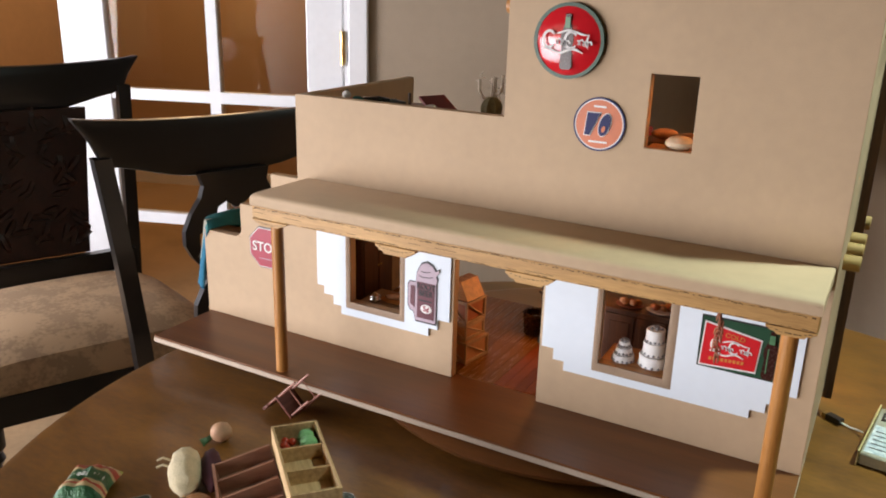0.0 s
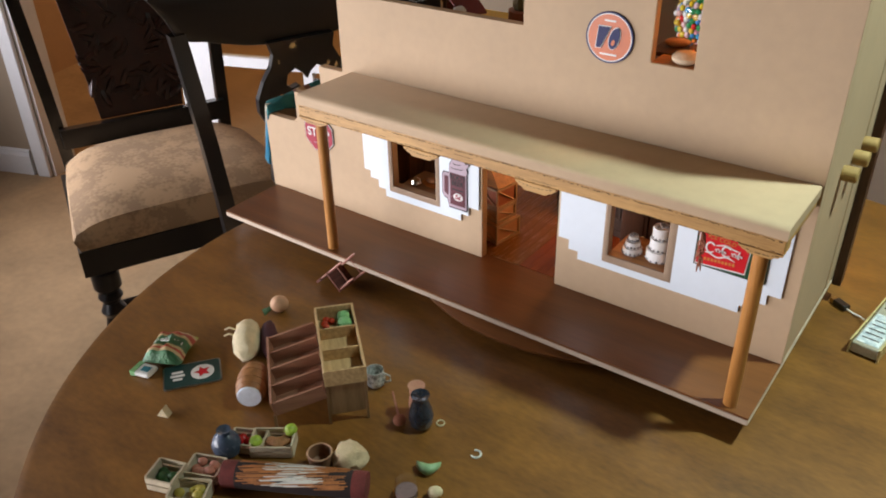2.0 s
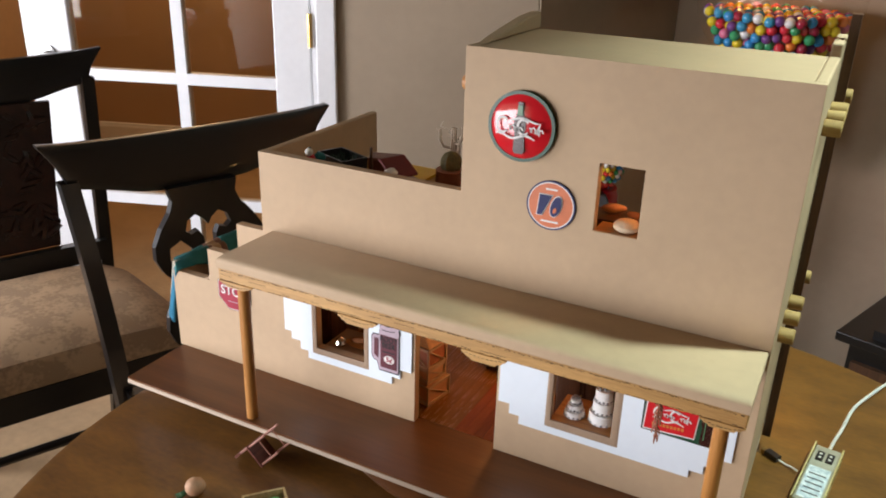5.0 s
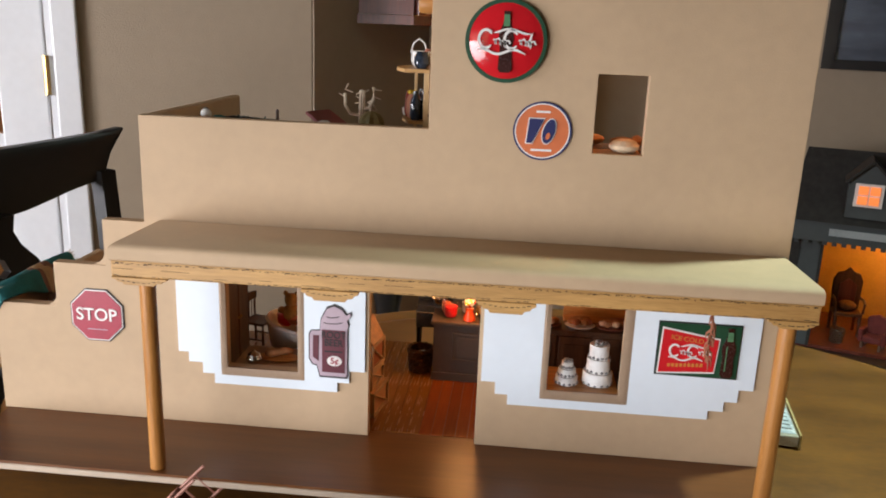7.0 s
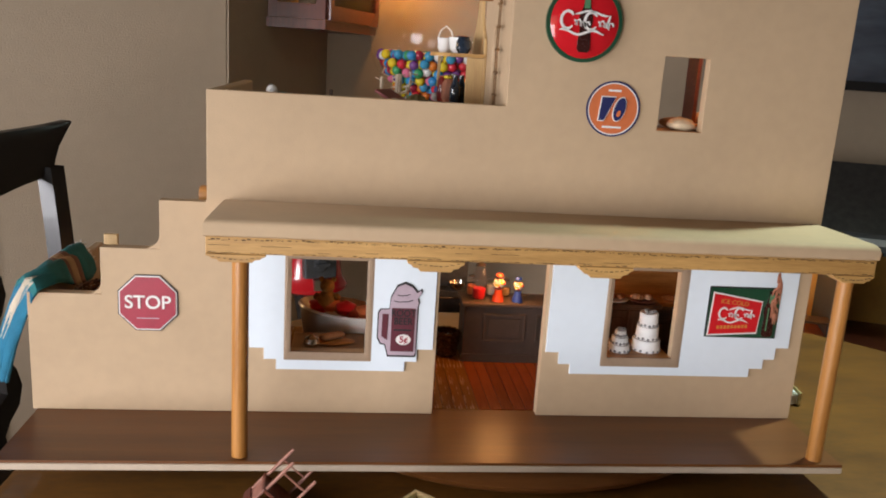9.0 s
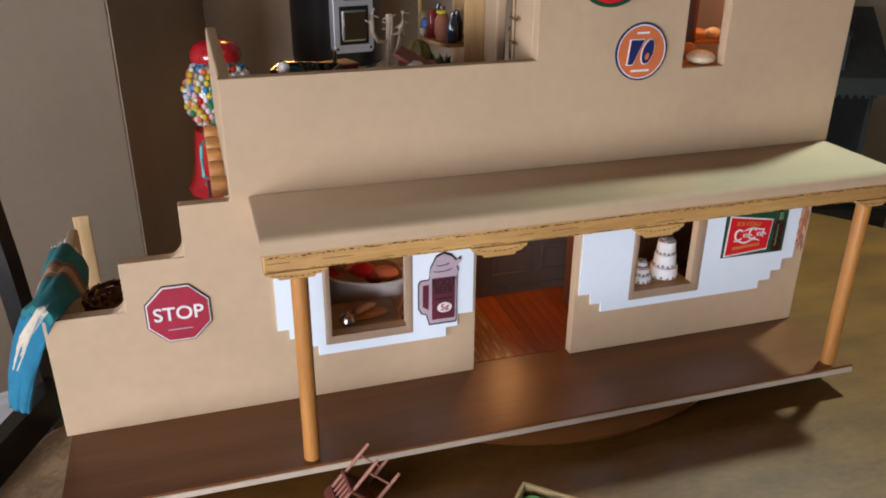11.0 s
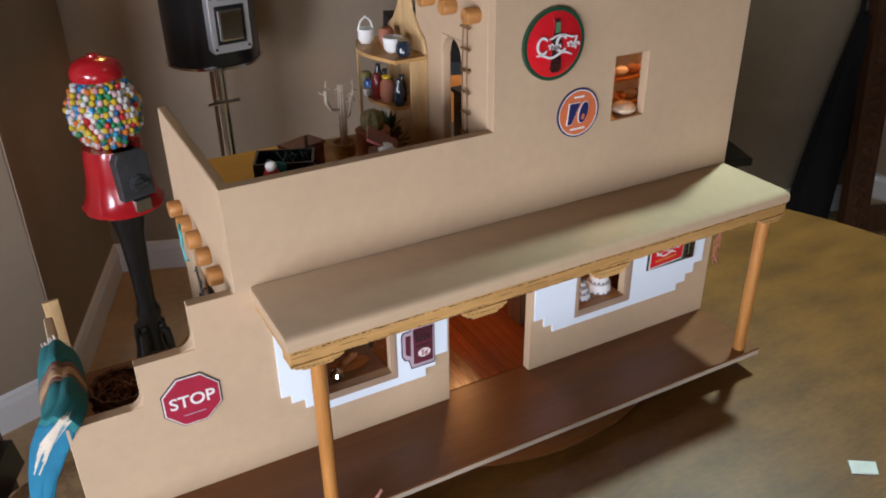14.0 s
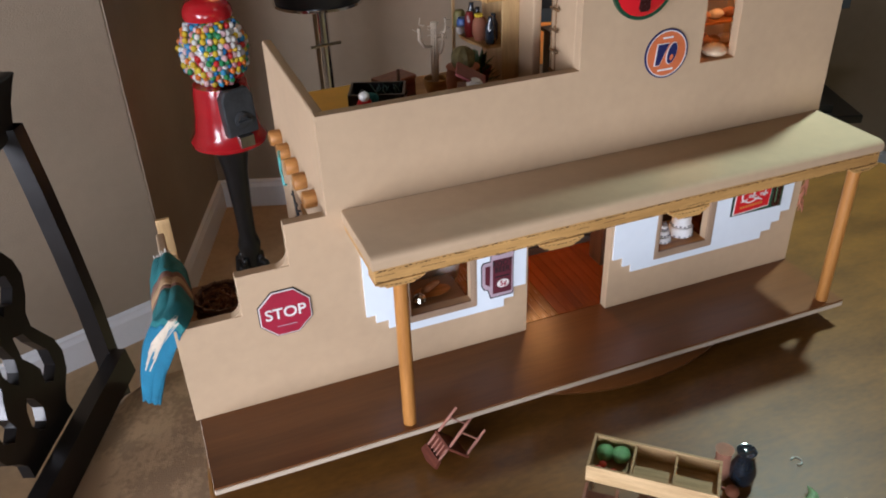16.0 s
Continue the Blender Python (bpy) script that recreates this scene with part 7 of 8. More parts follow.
basket(pose(-0.372, 0.060, 0.7832), 0.027, 0.104, "tall red-brown woven basket on the patio", WICKER)
bm = bmesh.new()
rnd = random.Random(52)
for i in range(90):
    a, q = rnd.uniform(0, 6.28), rnd.uniform(0, 0.020)
    p = Vector((q * math.cos(a), q * math.sin(a), 0.094 + rnd.uniform(0, 0.008)))
    b = rnd.uniform(0, 6.28)
    d = Vector((math.cos(b), math.sin(b), rnd.uniform(-0.1, 0.6))) * rnd.uniform(0.008, 0.015)
    tube([p - d * 0.5, p + Vector((0, 0, 0.001)), p + d * 0.5], 0.0009, 4, bm)
o = solo("twig_heap", bm, mat("twig_brown", (0.24, 0.09, 0.03), 0.7, var=0.4, scale=150), "heap of orange-brown twigs in the tall basket", "twigs", "stuff")
o.matrix_world = pose(-0.372, 0.060, 0.7832)
basket(pose(-0.325, 0.15, 0.7832), 0.028, 0.05, "low dark woven basket on the patio", BROWNWOOD)


# ---------------------------------------------------------------- loose things on the table
TZ = 0.7503


def on_table(x, y, turn=0):
    return pose(x, y, TZ, 0, 0, turn)


BINWOOD = wood("reddish_pine", (0.20, 0.085, 0.05), (0.30, 0.145, 0.09), 0.5, 14, 1)
ENDWOOD = wood("brown_pine", (0.17, 0.10, 0.045), (0.26, 0.16, 0.08), 0.5, 14, 2)
stand = thing("produce_stand", on_table(-0.056, -0.257, -41.4), "wooden doll's produce stand with pale top tray and brown bins", "produce stand")
bm = bmesh.new()
for a in ((-0.056, 0.056, -0.021, -0.0188), (-0.056, 0.056, 0.0188, 0.021), (-0.056, -0.0538, -0.0187, 0.0187), (0.0538, 0.056, -0.0187, 0.0187)):
    box(a[0], a[1], a[2], a[3], 0.050, 0.068, bm)
part("tray_frame", bm, CRATEW, stand, "pale wooden tray sides")
for x in (-0.019, 0.017):
    part("divider", box(x, x + 0.002, -0.0186, 0.0186, 0.0525, 0.066), CRATEW, stand)
part("tray_bottom", box(-0.0537, 0.0537, -0.0186, 0.0186, 0.050, 0.0523), CRATEW, stand)
for x in (-0.0545, 0.052):
    for y in (-0.0205, 0.018):
        part("leg", box(x, x + 0.0025, y, y + 0.0025, 0, 0.0498), ENDWOOD, stand)
part("end_board", box(0.0525, 0.054, -0.0178, 0.0178, 0.012, 0.0497), ENDWOOD, stand)
part("end_board", box(-0.054, -0.0525, -0.0178, 0.0178, 0.012, 0.0497), ENDWOOD, stand)
tilt = Matrix.Translation((0, -0.0225, 0.047)) @ Matrix.Rotation(radians(14), 4, "X")
part("bin_bottom", box(-0.055, 0.055, -0.051, 0, -0.012, -0.010, None, tilt), BINWOOD, stand)
for x in (-0.055, -0.028, -0.001, 0.026, 0.0525):
    part("bin_side", box(x, x + 0.0025, -0.0508, -0.0002, -0.0098, 0.004, None, tilt), BINWOOD, stand)
part("bin_front", box(-0.055, 0.055, -0.0535, -0.0512, -0.012, 0.005, None, tilt), BINWOOD, stand)
for x in (-0.054, 0.051):
    part("leg", box(x, x + 0.003, -0.074, -0.071, 0, 0.022), ENDWOOD, stand)


def produce(name, places, r, material, label, m, squash=(1, 1, 0.95), sub=2):
    for x, y, z in places:
        o = solo(name, ball((0, 0, 0), r, None, sub, squash, 0, 0.18), material, label, "vegetable", group=name + " on the table", smooth=True)
        o.matrix_world = m @ pose(x, y, z)


SM = on_table(-0.056, -0.257, -41.4)
produce("lettuce", [(-0.030, 0.009, 0.0602), (-0.044, 0.009, 0.0585)], 0.0085, LETTUCE, "pale green head of lettuce in the tray", SM)
produce("tomato", [(-0.047, -0.010, 0.0562), (-0.040, -0.012, 0.0562), (-0.034, -0.0105, 0.0562), (-0.044, -0.004, 0.0562)], 0.0038, TOMATO, "tiny orange-red tomato in the tray", SM)
produce("aubergine", [(-0.026, -0.0135, 0.056)], 0.0036, mat("aubergine_skin", (0.03, 0.008, 0.025), 0.3), "tiny dark aubergine in the tray", SM, (1.6, 1, 1))

sack = thing("flour_sack", on_table(-0.186, -0.274, -44), "lumpy cream cloth sack tied with cord", "sack")
bm = bmesh.new()
ball((0, 0, 0.0158), 0.0158, bm, 3, (2.15, 1.0, 1.0), 0, 0.16)
part("cloth", bm, CREAM, sack, smooth=True)
bm = bmesh.new()
for x in (-0.022, -0.010):
    tube([(x, -0.012, 0.016), (x - 0.002, -0.020, 0.019), (x - 0.003, -0.026, 0.016)], 0.0012, 5, bm)
part("cord", bm, CREAM, sack)
roll = solo("maroon_cushion", ball((0, 0, 0), 0.0145, None, 3, (2.1, 0.7, 1.0), 0, 0.12), mat("maroon_cloth", (0.06, 0.012, 0.02), 0.8, var=0.2, scale=60), "dark maroon cloth cushion beside the sack", "cushion", smooth=True)
roll.matrix_world = on_table(-0.169, -0.257, -44) @ pose(0, 0, 0.0143)
barrel = thing("barrel", on_table(-0.124, -0.322, -52) @ pose(0, 0, 0.0165, 0, 90, 0), "small lying wooden barrel with white end", "barrel")
OAK = wood("brown_oak", (0.20, 0.080, 0.025), (0.30, 0.135, 0.045), 0.45, 18, 0, rand=0.1)
part("barrel_body", lathe([(0.0135, -0.02), (0.0152, -0.013), (0.0162, -0.006), (0.0165, 0), (0.0162, 0.006), (0.0152, 0.013), (0.0135, 0.02)], 28), OAK, barrel, smooth=True)
for z in (-0.014, -0.006, 0.006, 0.014):
    part("hoop", tube([((0.0168 - 9 * z * z) * math.cos(a), (0.0168 - 9 * z * z) * math.sin(a), z) for a in [2 * math.pi * i / 28 for i in range(29)]], 0.0004, 5), OAK, barrel, smooth=True)
part("end_cloth", lathe([(0, 0.0202), (0.0128, 0.0202), (0.0122, 0.022), (0, 0.0225)], 20), mat("pale_blue_cloth", (0.66, 0.72, 0.80), 0.7), barrel, "pale blue cloth end", True)
on = thing("onion", on_table(-0.215, -0.197, 60) @ Matrix.Scale(0.82, 4), "peach coloured onion with dark stalk", "vegetable")
part("bulb", ball((0, 0, 0.0125), 0.013, None, 3, (1.05, 1, 0.96), 0, 0.06), PEACH, on, smooth=True)
bm = bmesh.new()
for i in range(5):
    tube([(-0.009, 0.001 * i, 0.009), (-0.018, 0.002 * i - 0.003, 0.006), (-0.025, 0.004 * i - 0.006, 0.0025)], 0.0018, 5, bm, 0, 0.5)
part("stalk", bm, LEAF, on)

bag = thing("snack_bag", on_table(-0.257, -0.327, 28) @ Matrix.Scale(0.87, 4), "crumpled green foil snack bag with red top", "snack bag")
bm = bmesh.new()
n = 14
gt = [[None] * (n + 1) for _ in range(n + 1)]
gb = [[None] * (n + 1) for _ in range(n + 1)]
for i in range(n + 1):
    for j in range(n + 1):
        u, w = i / n * 2 - 1, j / n * 2 - 1
        puff = (1 - u ** 4) * (1 - w ** 4)
        x = u * 0.027 * (1 - 0.12 * (1 - abs(w)))
        y = w * 0.029
        k = noise.noise(Vector((u * 2.2, w * 2.2, 3))) * 0.006 + abs(noise.noise(Vector((u * 4.5, w * 4.5, 7)))) * 0.005 - 0.001
        gt[i][j] = bm.verts.new((x, y, 0.004 + 0.017 * puff ** 0.7 + k * puff + 0.0012))
        gb[i][j] = bm.verts.new((x, y, 0.004 - 0.004 * puff)) if 0 < i < n and 0 < j < n else gt[i][j]
for i in range(n):
    for j in range(n):
        f = bm.faces.new((gt[i][j], gt[i + 1][j], gt[i + 1][j + 1], gt[i][j + 1]))
        f.material_index = (0, 0, 3, 1, 3, 0, 0, 0, 0, 3, 1, 1, 3, 4)[j]
        q = list(dict.fromkeys((gb[i][j], gb[i][j + 1], gb[i + 1][j + 1], gb[i + 1][j])))
        if not (all(v in (gt[i][j], gt[i][j + 1], gt[i + 1][j + 1], gt[i + 1][j]) for v in q)):
            bm.faces.new(q)
part("foil", bm, [FOIL_G, FOIL_R, FOIL_G, mat("cream_foil", (0.55, 0.42, 0.22), 0.35, var=0.2, scale=120), mat("lime_foil", (0.30, 0.36, 0.05), 0.35, var=0.3, scale=120)], bag, smooth=True)
for k in range(8):
    part("print_bar", box(-0.019 + 0.0049 * k, -0.0155 + 0.0049 * k, -0.0035, 0.0025, 0.0222 - 0.00045 * (k - 3.5) ** 2, 0.0232 - 0.00045 * (k - 3.5) ** 2), PAPER, bag, "white print stroke")
pk = thing("sweet_packet", on_table(-0.252, -0.366, 15), "small white and green paper packet", "packet")
bevelled(part("paper", box(-0.012, 0.012, -0.009, 0.009, 0.0005, 0.006), PAPER, pk), 0.002)
part("band", box(-0.0124, -0.006, -0.0092, 0.0092, 0.0004, 0.0063), LETTUCE, pk)
part("print_bar", box(-0.002, 0.008, -0.004, 0.004, 0.0061, 0.0064), mat("teal_print", (0.03, 0.2, 0.25), 0.5), pk)

tin = thing("tin_sign", on_table(-0.206, -0.338, 53), "small dark green tin sign with red star, lying flat", "sign")
outl = rounded(-0.031, 0.031, -0.0205, 0.0205, 0.004, 4)


def flat(pts, z0, z1):
    return slab_xy(pts, z0, z1)


part("border", flat(outl, 0, 0.0012), STEEL, tin, "grey metal edge")
part("face", flat(rounded(-0.0295, 0.0295, -0.019, 0.019, 0.0035, 4), 0.0013, 0.0016), mat("tin_green", (0.015, 0.055, 0.05), 0.35, var=0.15), tin)
part("white_disc", flat([(0.011 + 0.0125 * math.cos(a), 0.0125 * math.sin(a)) for a in [2 * math.pi * i / 28 for i in range(28)]], 0.0017, 0.002), SIGNWHITE, tin)
part("star", flat([(0.011 + (0.0095 if i % 2 == 0 else 0.0042) * math.cos(math.pi * i / 5 + 0.6), (0.0095 if i % 2 == 0 else 0.0042) * math.sin(math.pi * i / 5 + 0.6)) for i in range(10)], 0.0021, 0.0024), SIGNRED, tin, "red star")
for r_, w in ((0.006, 0.006), (0.0, 0.0075), (-0.006, 0.005)):
    part("print_bar", box(-0.0155 - w, -0.0155 + w, r_ - 0.0018, r_ + 0.0018, 0.0017, 0.002), SIGNWHITE, tin)

chip = solo("white_chip", prism([(-0.006, 0), (0.007, 0), (0.002, 0.011)], -0.004, 0.004), CREAM, "small cream three-cornered chip", "chip")
chip.matrix_world = on_table(-0.179, -0.396, 20)


def jug_pot(x, y, r, h, material, label, neck=0.55):
    j = solo("glazed_jug", lathe([(r * 0.6, 0), (r * 0.9, h * 0.12), (r, h * 0.4), (r * 0.8, h * 0.66), (r * neck, h * 0.82), (r * neck * 0.95, h * 0.92), (r * neck * 1.2, h), (r * neck * 0.8, h * 0.99), (0, h * 0.9)], 24), material, label, "jug", smooth=True)
    j.matrix_world = on_table(x, y)
    return j


jug_pot(-0.083, -0.394, 0.0145, 0.030, mat("blue_grey_glaze", (0.06, 0.085, 0.13), 0.25, var=0.2), "round blue-grey glazed doll's jug", 0.4)
jug_pot(0.0485, -0.257, 0.0128, 0.041, GLAZE, "dark blue glazed vase with narrow neck", 0.62)
jug_pot(0.0340, -0.2445, 0.0088, 0.037, mat("pink_clay", (0.50, 0.24, 0.16), 0.7, var=0.12, scale=50), "small terracotta pot beside the vase", 0.85)


def crate_thing(x, y, turn, w, d, h, label, material=mat("white_wood", (0.62, 0.53, 0.38), 0.6, var=0.12, scale=60, bump=0.2)):
    c = thing("produce_crate", on_table(x, y, turn), label, "crate", "small crates on the table")
    for s in (-1, 1):
        for k in range(2):
            part("slat", box(-w / 2, w / 2, s * d / 2 - 0.0008, s * d / 2 + 0.0008, h * (0.08 + 0.5 * k), h * (0.45 + 0.5 * k)), material, c)
        part("end", box(s * w / 2 - 0.001, s * w / 2 + 0.001, -d / 2 + 0.0009, d / 2 - 0.0009, 0, h), material, c)
    part("bottom", box(-w / 2 + 0.0011, w / 2 - 0.0011, -d / 2 + 0.0009, d / 2 - 0.0009, 0.0002, 0.0015), material, c)
    return on_table(x, y, turn)


def fill(m, w, d, h, r, n, material, name, label, seed):
    rnd = random.Random(seed)
    for i in range(n):
        o = solo(name, ball((0, 0, 0), r, None, 2, (1, 1, 0.95), 0, 0.12), material, label, "vegetable", group=name + " in crates", smooth=True)
        o.matrix_world = m @ pose((rnd.random() - 0.5) * (w - 2.4 * r), (rnd.random() - 0.5) * (d - 2.4 * r), 0.0016 + r * 0.9 + (0.6 * r if i > n * 0.6 else 0))


m = crate_thing(-0.072, -0.376, 28, 0.034, 0.022, 0.013, "small wooden crate of red tomatoes")
fill(m, 0.034, 0.022, 0.013, 0.0052, 6, mat("apple_red", (0.4, 0.015, 0.012), 0.25), "apple", "small shiny red apple in a crate", 1)
m = crate_thing(-0.050, -0.364, 35, 0.04, 0.026, 0.015, "pale wooden crate of potatoes and greens")
fill(m, 0.04, 0.026, 0.015, 0.0058, 7, BREAD, "potato", "small brown potato in a crate", 2)
produce("lettuce", [(0.016, 0.009, 0.016), (-0.016, -0.004, 0.013)], 0.0066, mat("lime_leaf", (0.38, 0.55, 0.06), 0.5, var=0.3, scale=120), "bright green lettuce in the crate", m)
m = crate_thing(-0.099, -0.452, 20, 0.027, 0.026, 0.016, "pale square wooden crate of greens")
fill(m, 0.027, 0.026, 0.016, 0.0052, 6, LEAF, "cabbage", "small dark green cabbage in a crate", 3)
m = crate_thing(-0.078, -0.424, 24, 0.032, 0.024, 0.012, "shallow wooden crate of pink potatoes")
fill(m, 0.032, 0.024, 0.012, 0.0048, 10, mat("pink_potato", (0.5, 0.2, 0.14), 0.5), "pink_potato", "small pink potato in a crate", 4)
m = crate_thing(-0.066, -0.452, 30, 0.034, 0.024, 0.013, "pale wooden crate of yellow squash")
fill(m, 0.034, 0.024, 0.013, 0.005, 6, mat("squash_yellow", (0.45, 0.36, 0.06), 0.5), "squash", "small yellow squash in a crate", 5)

pot = thing("clay_pot", on_table(0.0065, -0.357), "small open brown clay pot standing among crates", "pot")
part("pot_body", lathe([(0.0085, 0), (0.0108, 0.008), (0.0116, 0.021), (0.0106, 0.0212), (0.0098, 0.008), (0, 0.004)], 24), mat("brown_clay", (0.24, 0.115, 0.06), 0.6, var=0.15, scale=80), pot, smooth=True)
part("rim", tube([(0.0114 * math.cos(a), 0.0114 * math.sin(a), 0.0216) for a in [2 * math.pi * k / 28 for k in range(29)]], 0.0009, 6), mat("pale_clay", (0.46, 0.27, 0.16), 0.6, var=0.15, scale=80), pot, "paler rim", True)
cs2 = solo("cream_sack", ball((0, 0, 0.0135), 0.0155, None, 3, (1.05, 1, 0.87), 0, 0.28), mat("tan_cloth_sack", (0.62, 0.48, 0.30), 0.85, var=0.12, scale=70, bump=0.5, bscale=700), "round tan cloth sack on the table", "sack", smooth=True)
cs2.matrix_world = on_table(0.028, -0.340)
rug = thing("rolled_rug", on_table(0.004, -0.390, 29), "rolled dark red doll's rug with white and rust streaks", "rug")
bm = bmesh.new()
for x0, x1, mi in ((-0.066, -0.052, 0), (-0.052, 0.056, 1), (0.056, 0.069, 0)):
    lathe([(0.0125, x0), (0.013, (x0 + x1) / 2), (0.0125, x1 - 0.0001)], 22, bm, Matrix.Translation((0, 0, 0.0132)) @ Matrix.Rotation(radians(90), 4, "Y"), mi)
part("roll", bm, [mat("rug_red", (0.17, 0.03, 0.025), 0.9, var=0.2, scale=80, bump=0.5, bscale=900), mat("rug_black", (0.03, 0.018, 0.018), 0.9)], rug, smooth=True)
rnd = random.Random(9)
weave = {"white_weave": (bmesh.new(), WHITECLOTH, "white streaks woven over the dark middle"), "rust_weave": (bmesh.new(), mat("rust_thread", (0.45, 0.17, 0.055), 0.9, var=0.2, scale=90), "rust streaks woven over the dark middle")}
for i in range(300):
    x, a = rnd.uniform(-0.051, 0.034), radians(rnd.uniform(12, 155))
    pts = []
    for k in range(4):
        b = a + 0.05 * k
        pts.append((x + 0.0066 * k, -0.0131 * math.cos(b), 0.0132 + 0.0131 * math.sin(b)))
    tube(pts, 0.0005, 4, weave["white_weave" if abs(x + 0.008) < 0.02 and rnd.random() < 0.75 else "rust_weave"][0])
for name, (bm, mm, lab) in weave.items():
    part(name, bm, mm, rug, lab, kind="stuff")

GLAZED = mat("pale_silver", (0.62, 0.64, 0.62), 0.22, 0.2, var=0.45, scale=220, bump=0.4, bscale=500)
silver = thing("pale_mug", on_table(-0.031, -0.234, 20) @ Matrix.Scale(0.93, 4), "small pale silver mug with handle", "mug")
part("body", lathe([(0.009, 0), (0.0115, 0.004), (0.012, 0.011), (0.0095, 0.018), (0.0105, 0.021), (0.0095, 0.021), (0.008, 0.006), (0, 0.004)], 20), GLAZED, silver, smooth=True)
part("handle", tube([(0.010, 0, 0.018), (0.018, 0, 0.016), (0.0185, 0, 0.009), (0.011, 0, 0.005)], 0.0012, 6), GLAZED, silver, smooth=True)
spoon = thing("red_ladle", on_table(0.0295, -0.268, 140), "tiny red ladle with wooden stick", "ladle")
part("bowl", ball((0, 0, 0.0062), 0.0068, None, 2, (1, 1, 0.85)), TERRA, spoon, smooth=True)
part("stick", tube([(0.006, 0, 0.008), (0.036, 0, 0.013)], 0.0011, 6), PINKROD, spoon)
bm = tube([(0.005 * math.cos(a), 0.005 * math.sin(a), 0.0009) for a in [0.6 + 4.6 * i / 14 for i in range(15)]], 0.0009, 6)
o = solo("horseshoe", bm, PAPER, "tiny white horseshoe on the table", "horseshoe", smooth=True)
o.matrix_world = on_table(0.115, -0.258, 200)
bm = ball((0, 0, 0), 0.0062, None, 3, (1.9, 0.85, 0.85), 0, 0.15)
for v in bm.verts:
    v.co = Vector((v.co.x, v.co.y + 55 * v.co.x ** 2, v.co.z + 0.0055))
gp = solo("green_pepper", bm, mat("pale_pepper_green", (0.27, 0.46, 0.24), 0.45, var=0.2, scale=90), "small pale green curved pepper on the table", "vegetable", smooth=True)
gp.matrix_world = on_table(0.092, -0.304, 30)
jar = thing("glass_jar", on_table(0.094, -0.338), "small clear glass jar of jam", "jar")
part("glass", lathe([(0.009, 0), (0.011, 0.003), (0.011, 0.016), (0.009, 0.02), (0.0095, 0.022)], 20), CLEAR, jar, smooth=True)
part("filling", lathe([(0.009, 0.0008), (0.0098, 0.003), (0.0098, 0.010), (0, 0.0105)], 16), mat("plum_jam", (0.22, 0.15, 0.15), 0.4), jar, smooth=True)
eg = solo("egg", ball((0, 0, 0.0058), 0.0058, None, 2, (1.25, 1, 1)), CREAM, "small cream egg on the table", "egg", smooth=True)
eg.matrix_world = on_table(0.1145, -0.322, 40)
card = solo("paper_card", slab_xy([(-0.016, -0.006), (0.010, -0.012), (0.017, 0.004), (-0.010, 0.011)], 0.0003, 0.0022), PAPER, "small folded white paper card", "card")
card.matrix_world = on_table(0.286, -0.273, -20)
wash = solo("washer", tube([(0.004 * math.cos(a), 0.004 * math.sin(a), 0.0008) for a in [2 * math.pi * i / 14 for i in range(15)]], 0.0008, 5), CREAM, "tiny pale ring on the table", "ring")
wash.matrix_world = on_table(0.062, -0.243)

# doll's chair that has tipped over on its side against the porch
up = Vector((-0.68, -0.10, -0.72)).normalized()
side = Vector((-0.68, 0.0, 0.73)).cross(up).normalized()
tipped = Matrix.Translation((-0.1689, -0.1101, 0.7862)) @ Matrix((side, up.cross(side), up)).transposed().to_4x4()
dc = doll_chair(tipped, "red-brown doll's chair lying tipped over on its side", MAHOG, PINKROD, 0.054)
bevelled(part("back_panel", box(-0.0115, 0.0115, 0.0118, 0.0124, 0.035, 0.0475), MAHOG, dc), 0.0002)

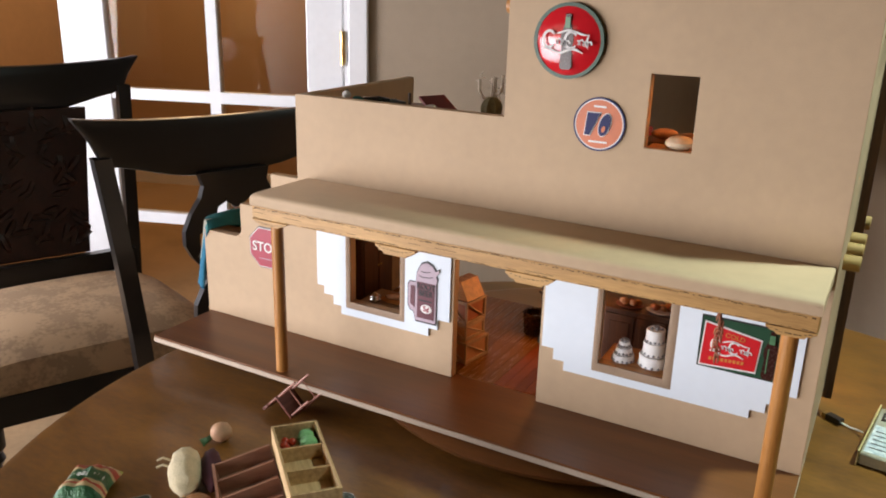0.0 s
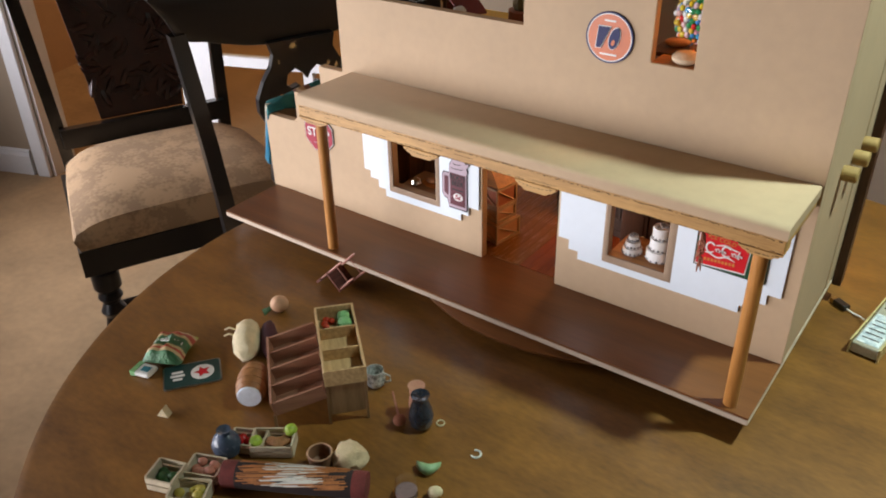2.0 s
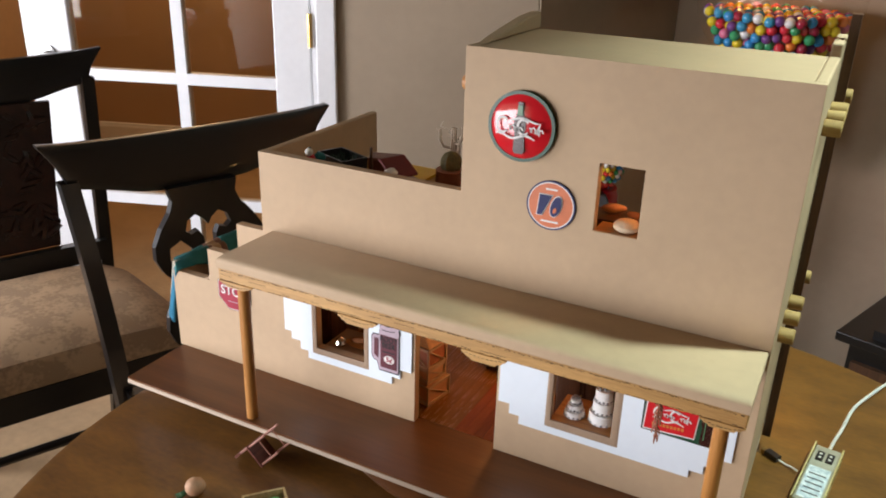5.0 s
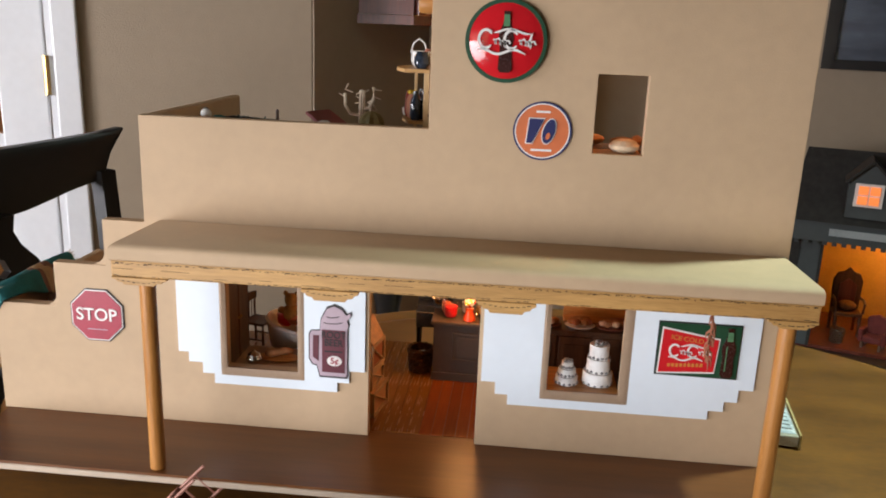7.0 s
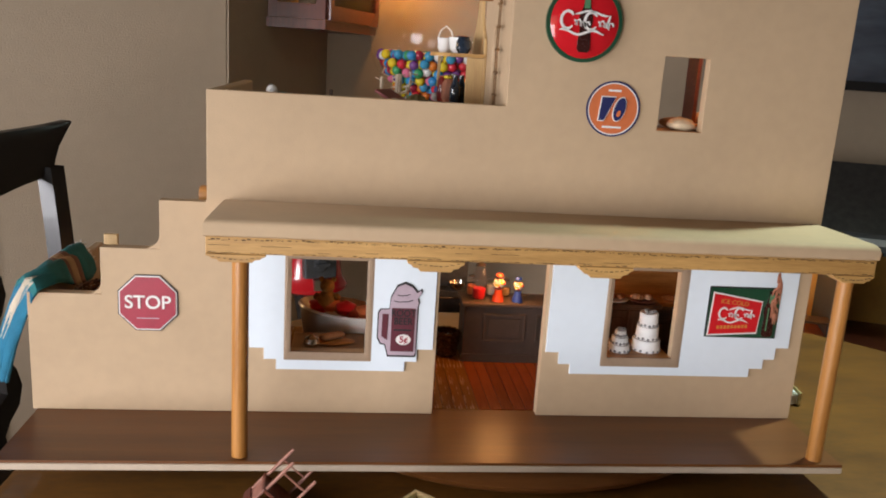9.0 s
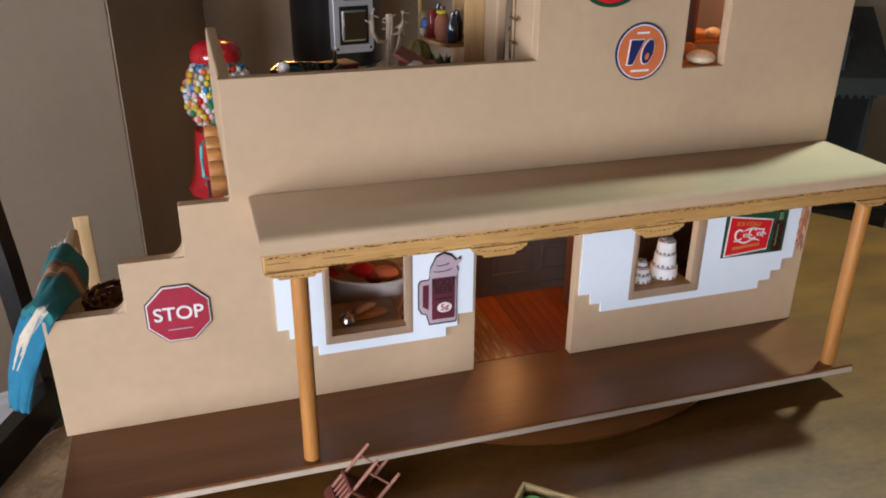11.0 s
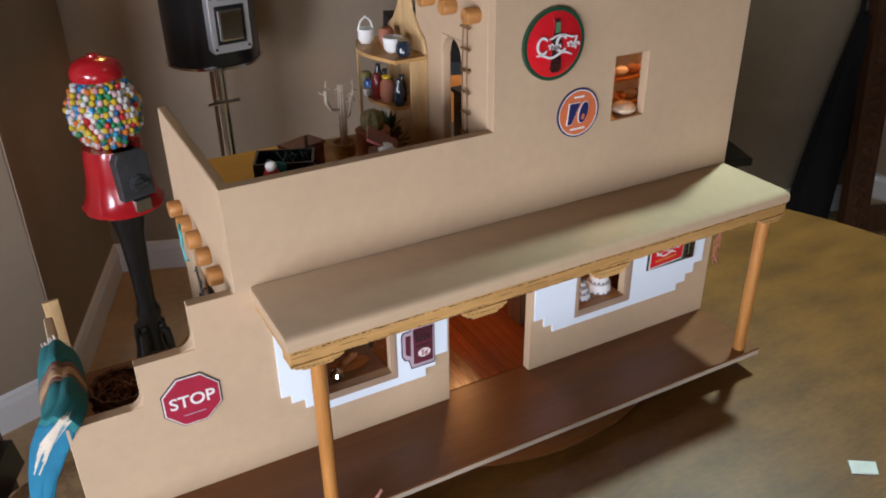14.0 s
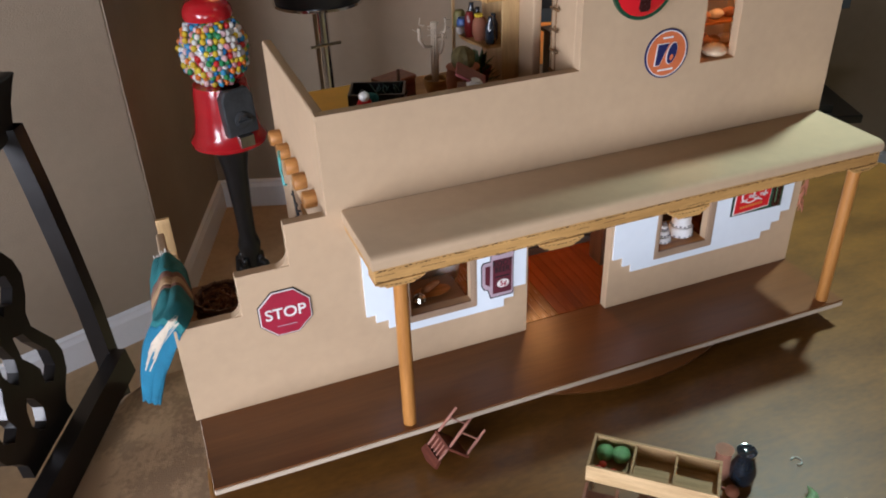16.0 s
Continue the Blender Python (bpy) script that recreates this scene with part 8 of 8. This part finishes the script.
# power supply and its leads
psu = thing("power_supply", on_table(0.387, 0.168, -7.5), "clear plastic power supply block with printed label", "power supply")
bm = bmesh.new()
for a in ((-0.0165, -0.0145, -0.062, 0.062), (0.0145, 0.0165, -0.062, 0.062)):
    box(a[0], a[1], a[2], a[3], 0, 0.017, bm)
part("side_rail", bm, mat("straw_plastic", (0.55, 0.45, 0.22), 0.25), psu, "yellowish clear plastic rails")
bevelled(part("body", box(-0.0143, 0.0143, -0.060, 0.060, 0.001, 0.0145), mat("greyed_plastic", (0.40, 0.38, 0.30), 0.3, var=0.12, scale=60), psu), 0.002)
part("label", box(-0.012, 0.012, -0.055, 0.012, 0.0146, 0.015), LABELPRINT, psu, "printed label")
for x in (-0.0055, 0.0055):
    s = part("socket", box(x - 0.004, x + 0.004, 0.026, 0.046, 0.0146, 0.0156), BLACKCAST, psu, "black socket")
    for y in (0.031, 0.039):
        part("slot", box(x - 0.0015, x + 0.0015, y, y + 0.003, 0.0157, 0.016), PAPER, s)
for y in (-0.045, -0.035, -0.025, -0.015, -0.005):
    part("print_bar", box(-0.009, 0.009, y, y + 0.002, 0.0151, 0.0153), BLACKINK, psu)
lead = [(0.395, 0.229, 0.757), (0.399, 0.260, 0.753), (0.407, 0.300, 0.7527), (0.417, 0.356, 0.7527), (0.433, 0.400, 0.7527), (0.455, 0.448, 0.7535), (0.462, 0.463, 0.747), (0.467, 0.478, 0.62), (0.470, 0.500, 0.30), (0.475, 0.520, 0.012)]


def smooth_path(pts, n=6):
    out = []
    p = [Vector(q) for q in pts]
    for i in range(len(p) - 1):
        a, b, c, d = p[max(i - 1, 0)], p[i], p[i + 1], p[min(i + 2, len(p) - 1)]
        for k in range(n):
            t = k / n
            out.append(0.5 * ((2 * b) + (c - a) * t + (2 * a - 5 * b + 4 * c - d) * t * t + (3 * b - a - 3 * c + d) * t ** 3))
    return out + [p[-1]]


part("power_cord", tube(smooth_path(lead), 0.0022, 8), CABLE, psu, "white power cord running over the table", True, True)
plug = thing("lead_plug", pose(0.336, 0.194, 0.7505, 0, 0, 58), "small black plug on a thin lead", "plug")
bevelled(part("body", box(-0.005, 0.005, -0.009, 0.009, 0, 0.007), BLACKCAST, plug), 0.001)
part("brass_end", box(-0.004, 0.004, 0.0092, 0.014, 0.0005, 0.006), BRASS, plug)
part("wire", tube([(0, -0.009, 0.003), (0.001, -0.018, 0.002), (0.002, -0.026, 0.003), (-0.002, -0.036, 0.006)], 0.001, 6), CABLE, plug)
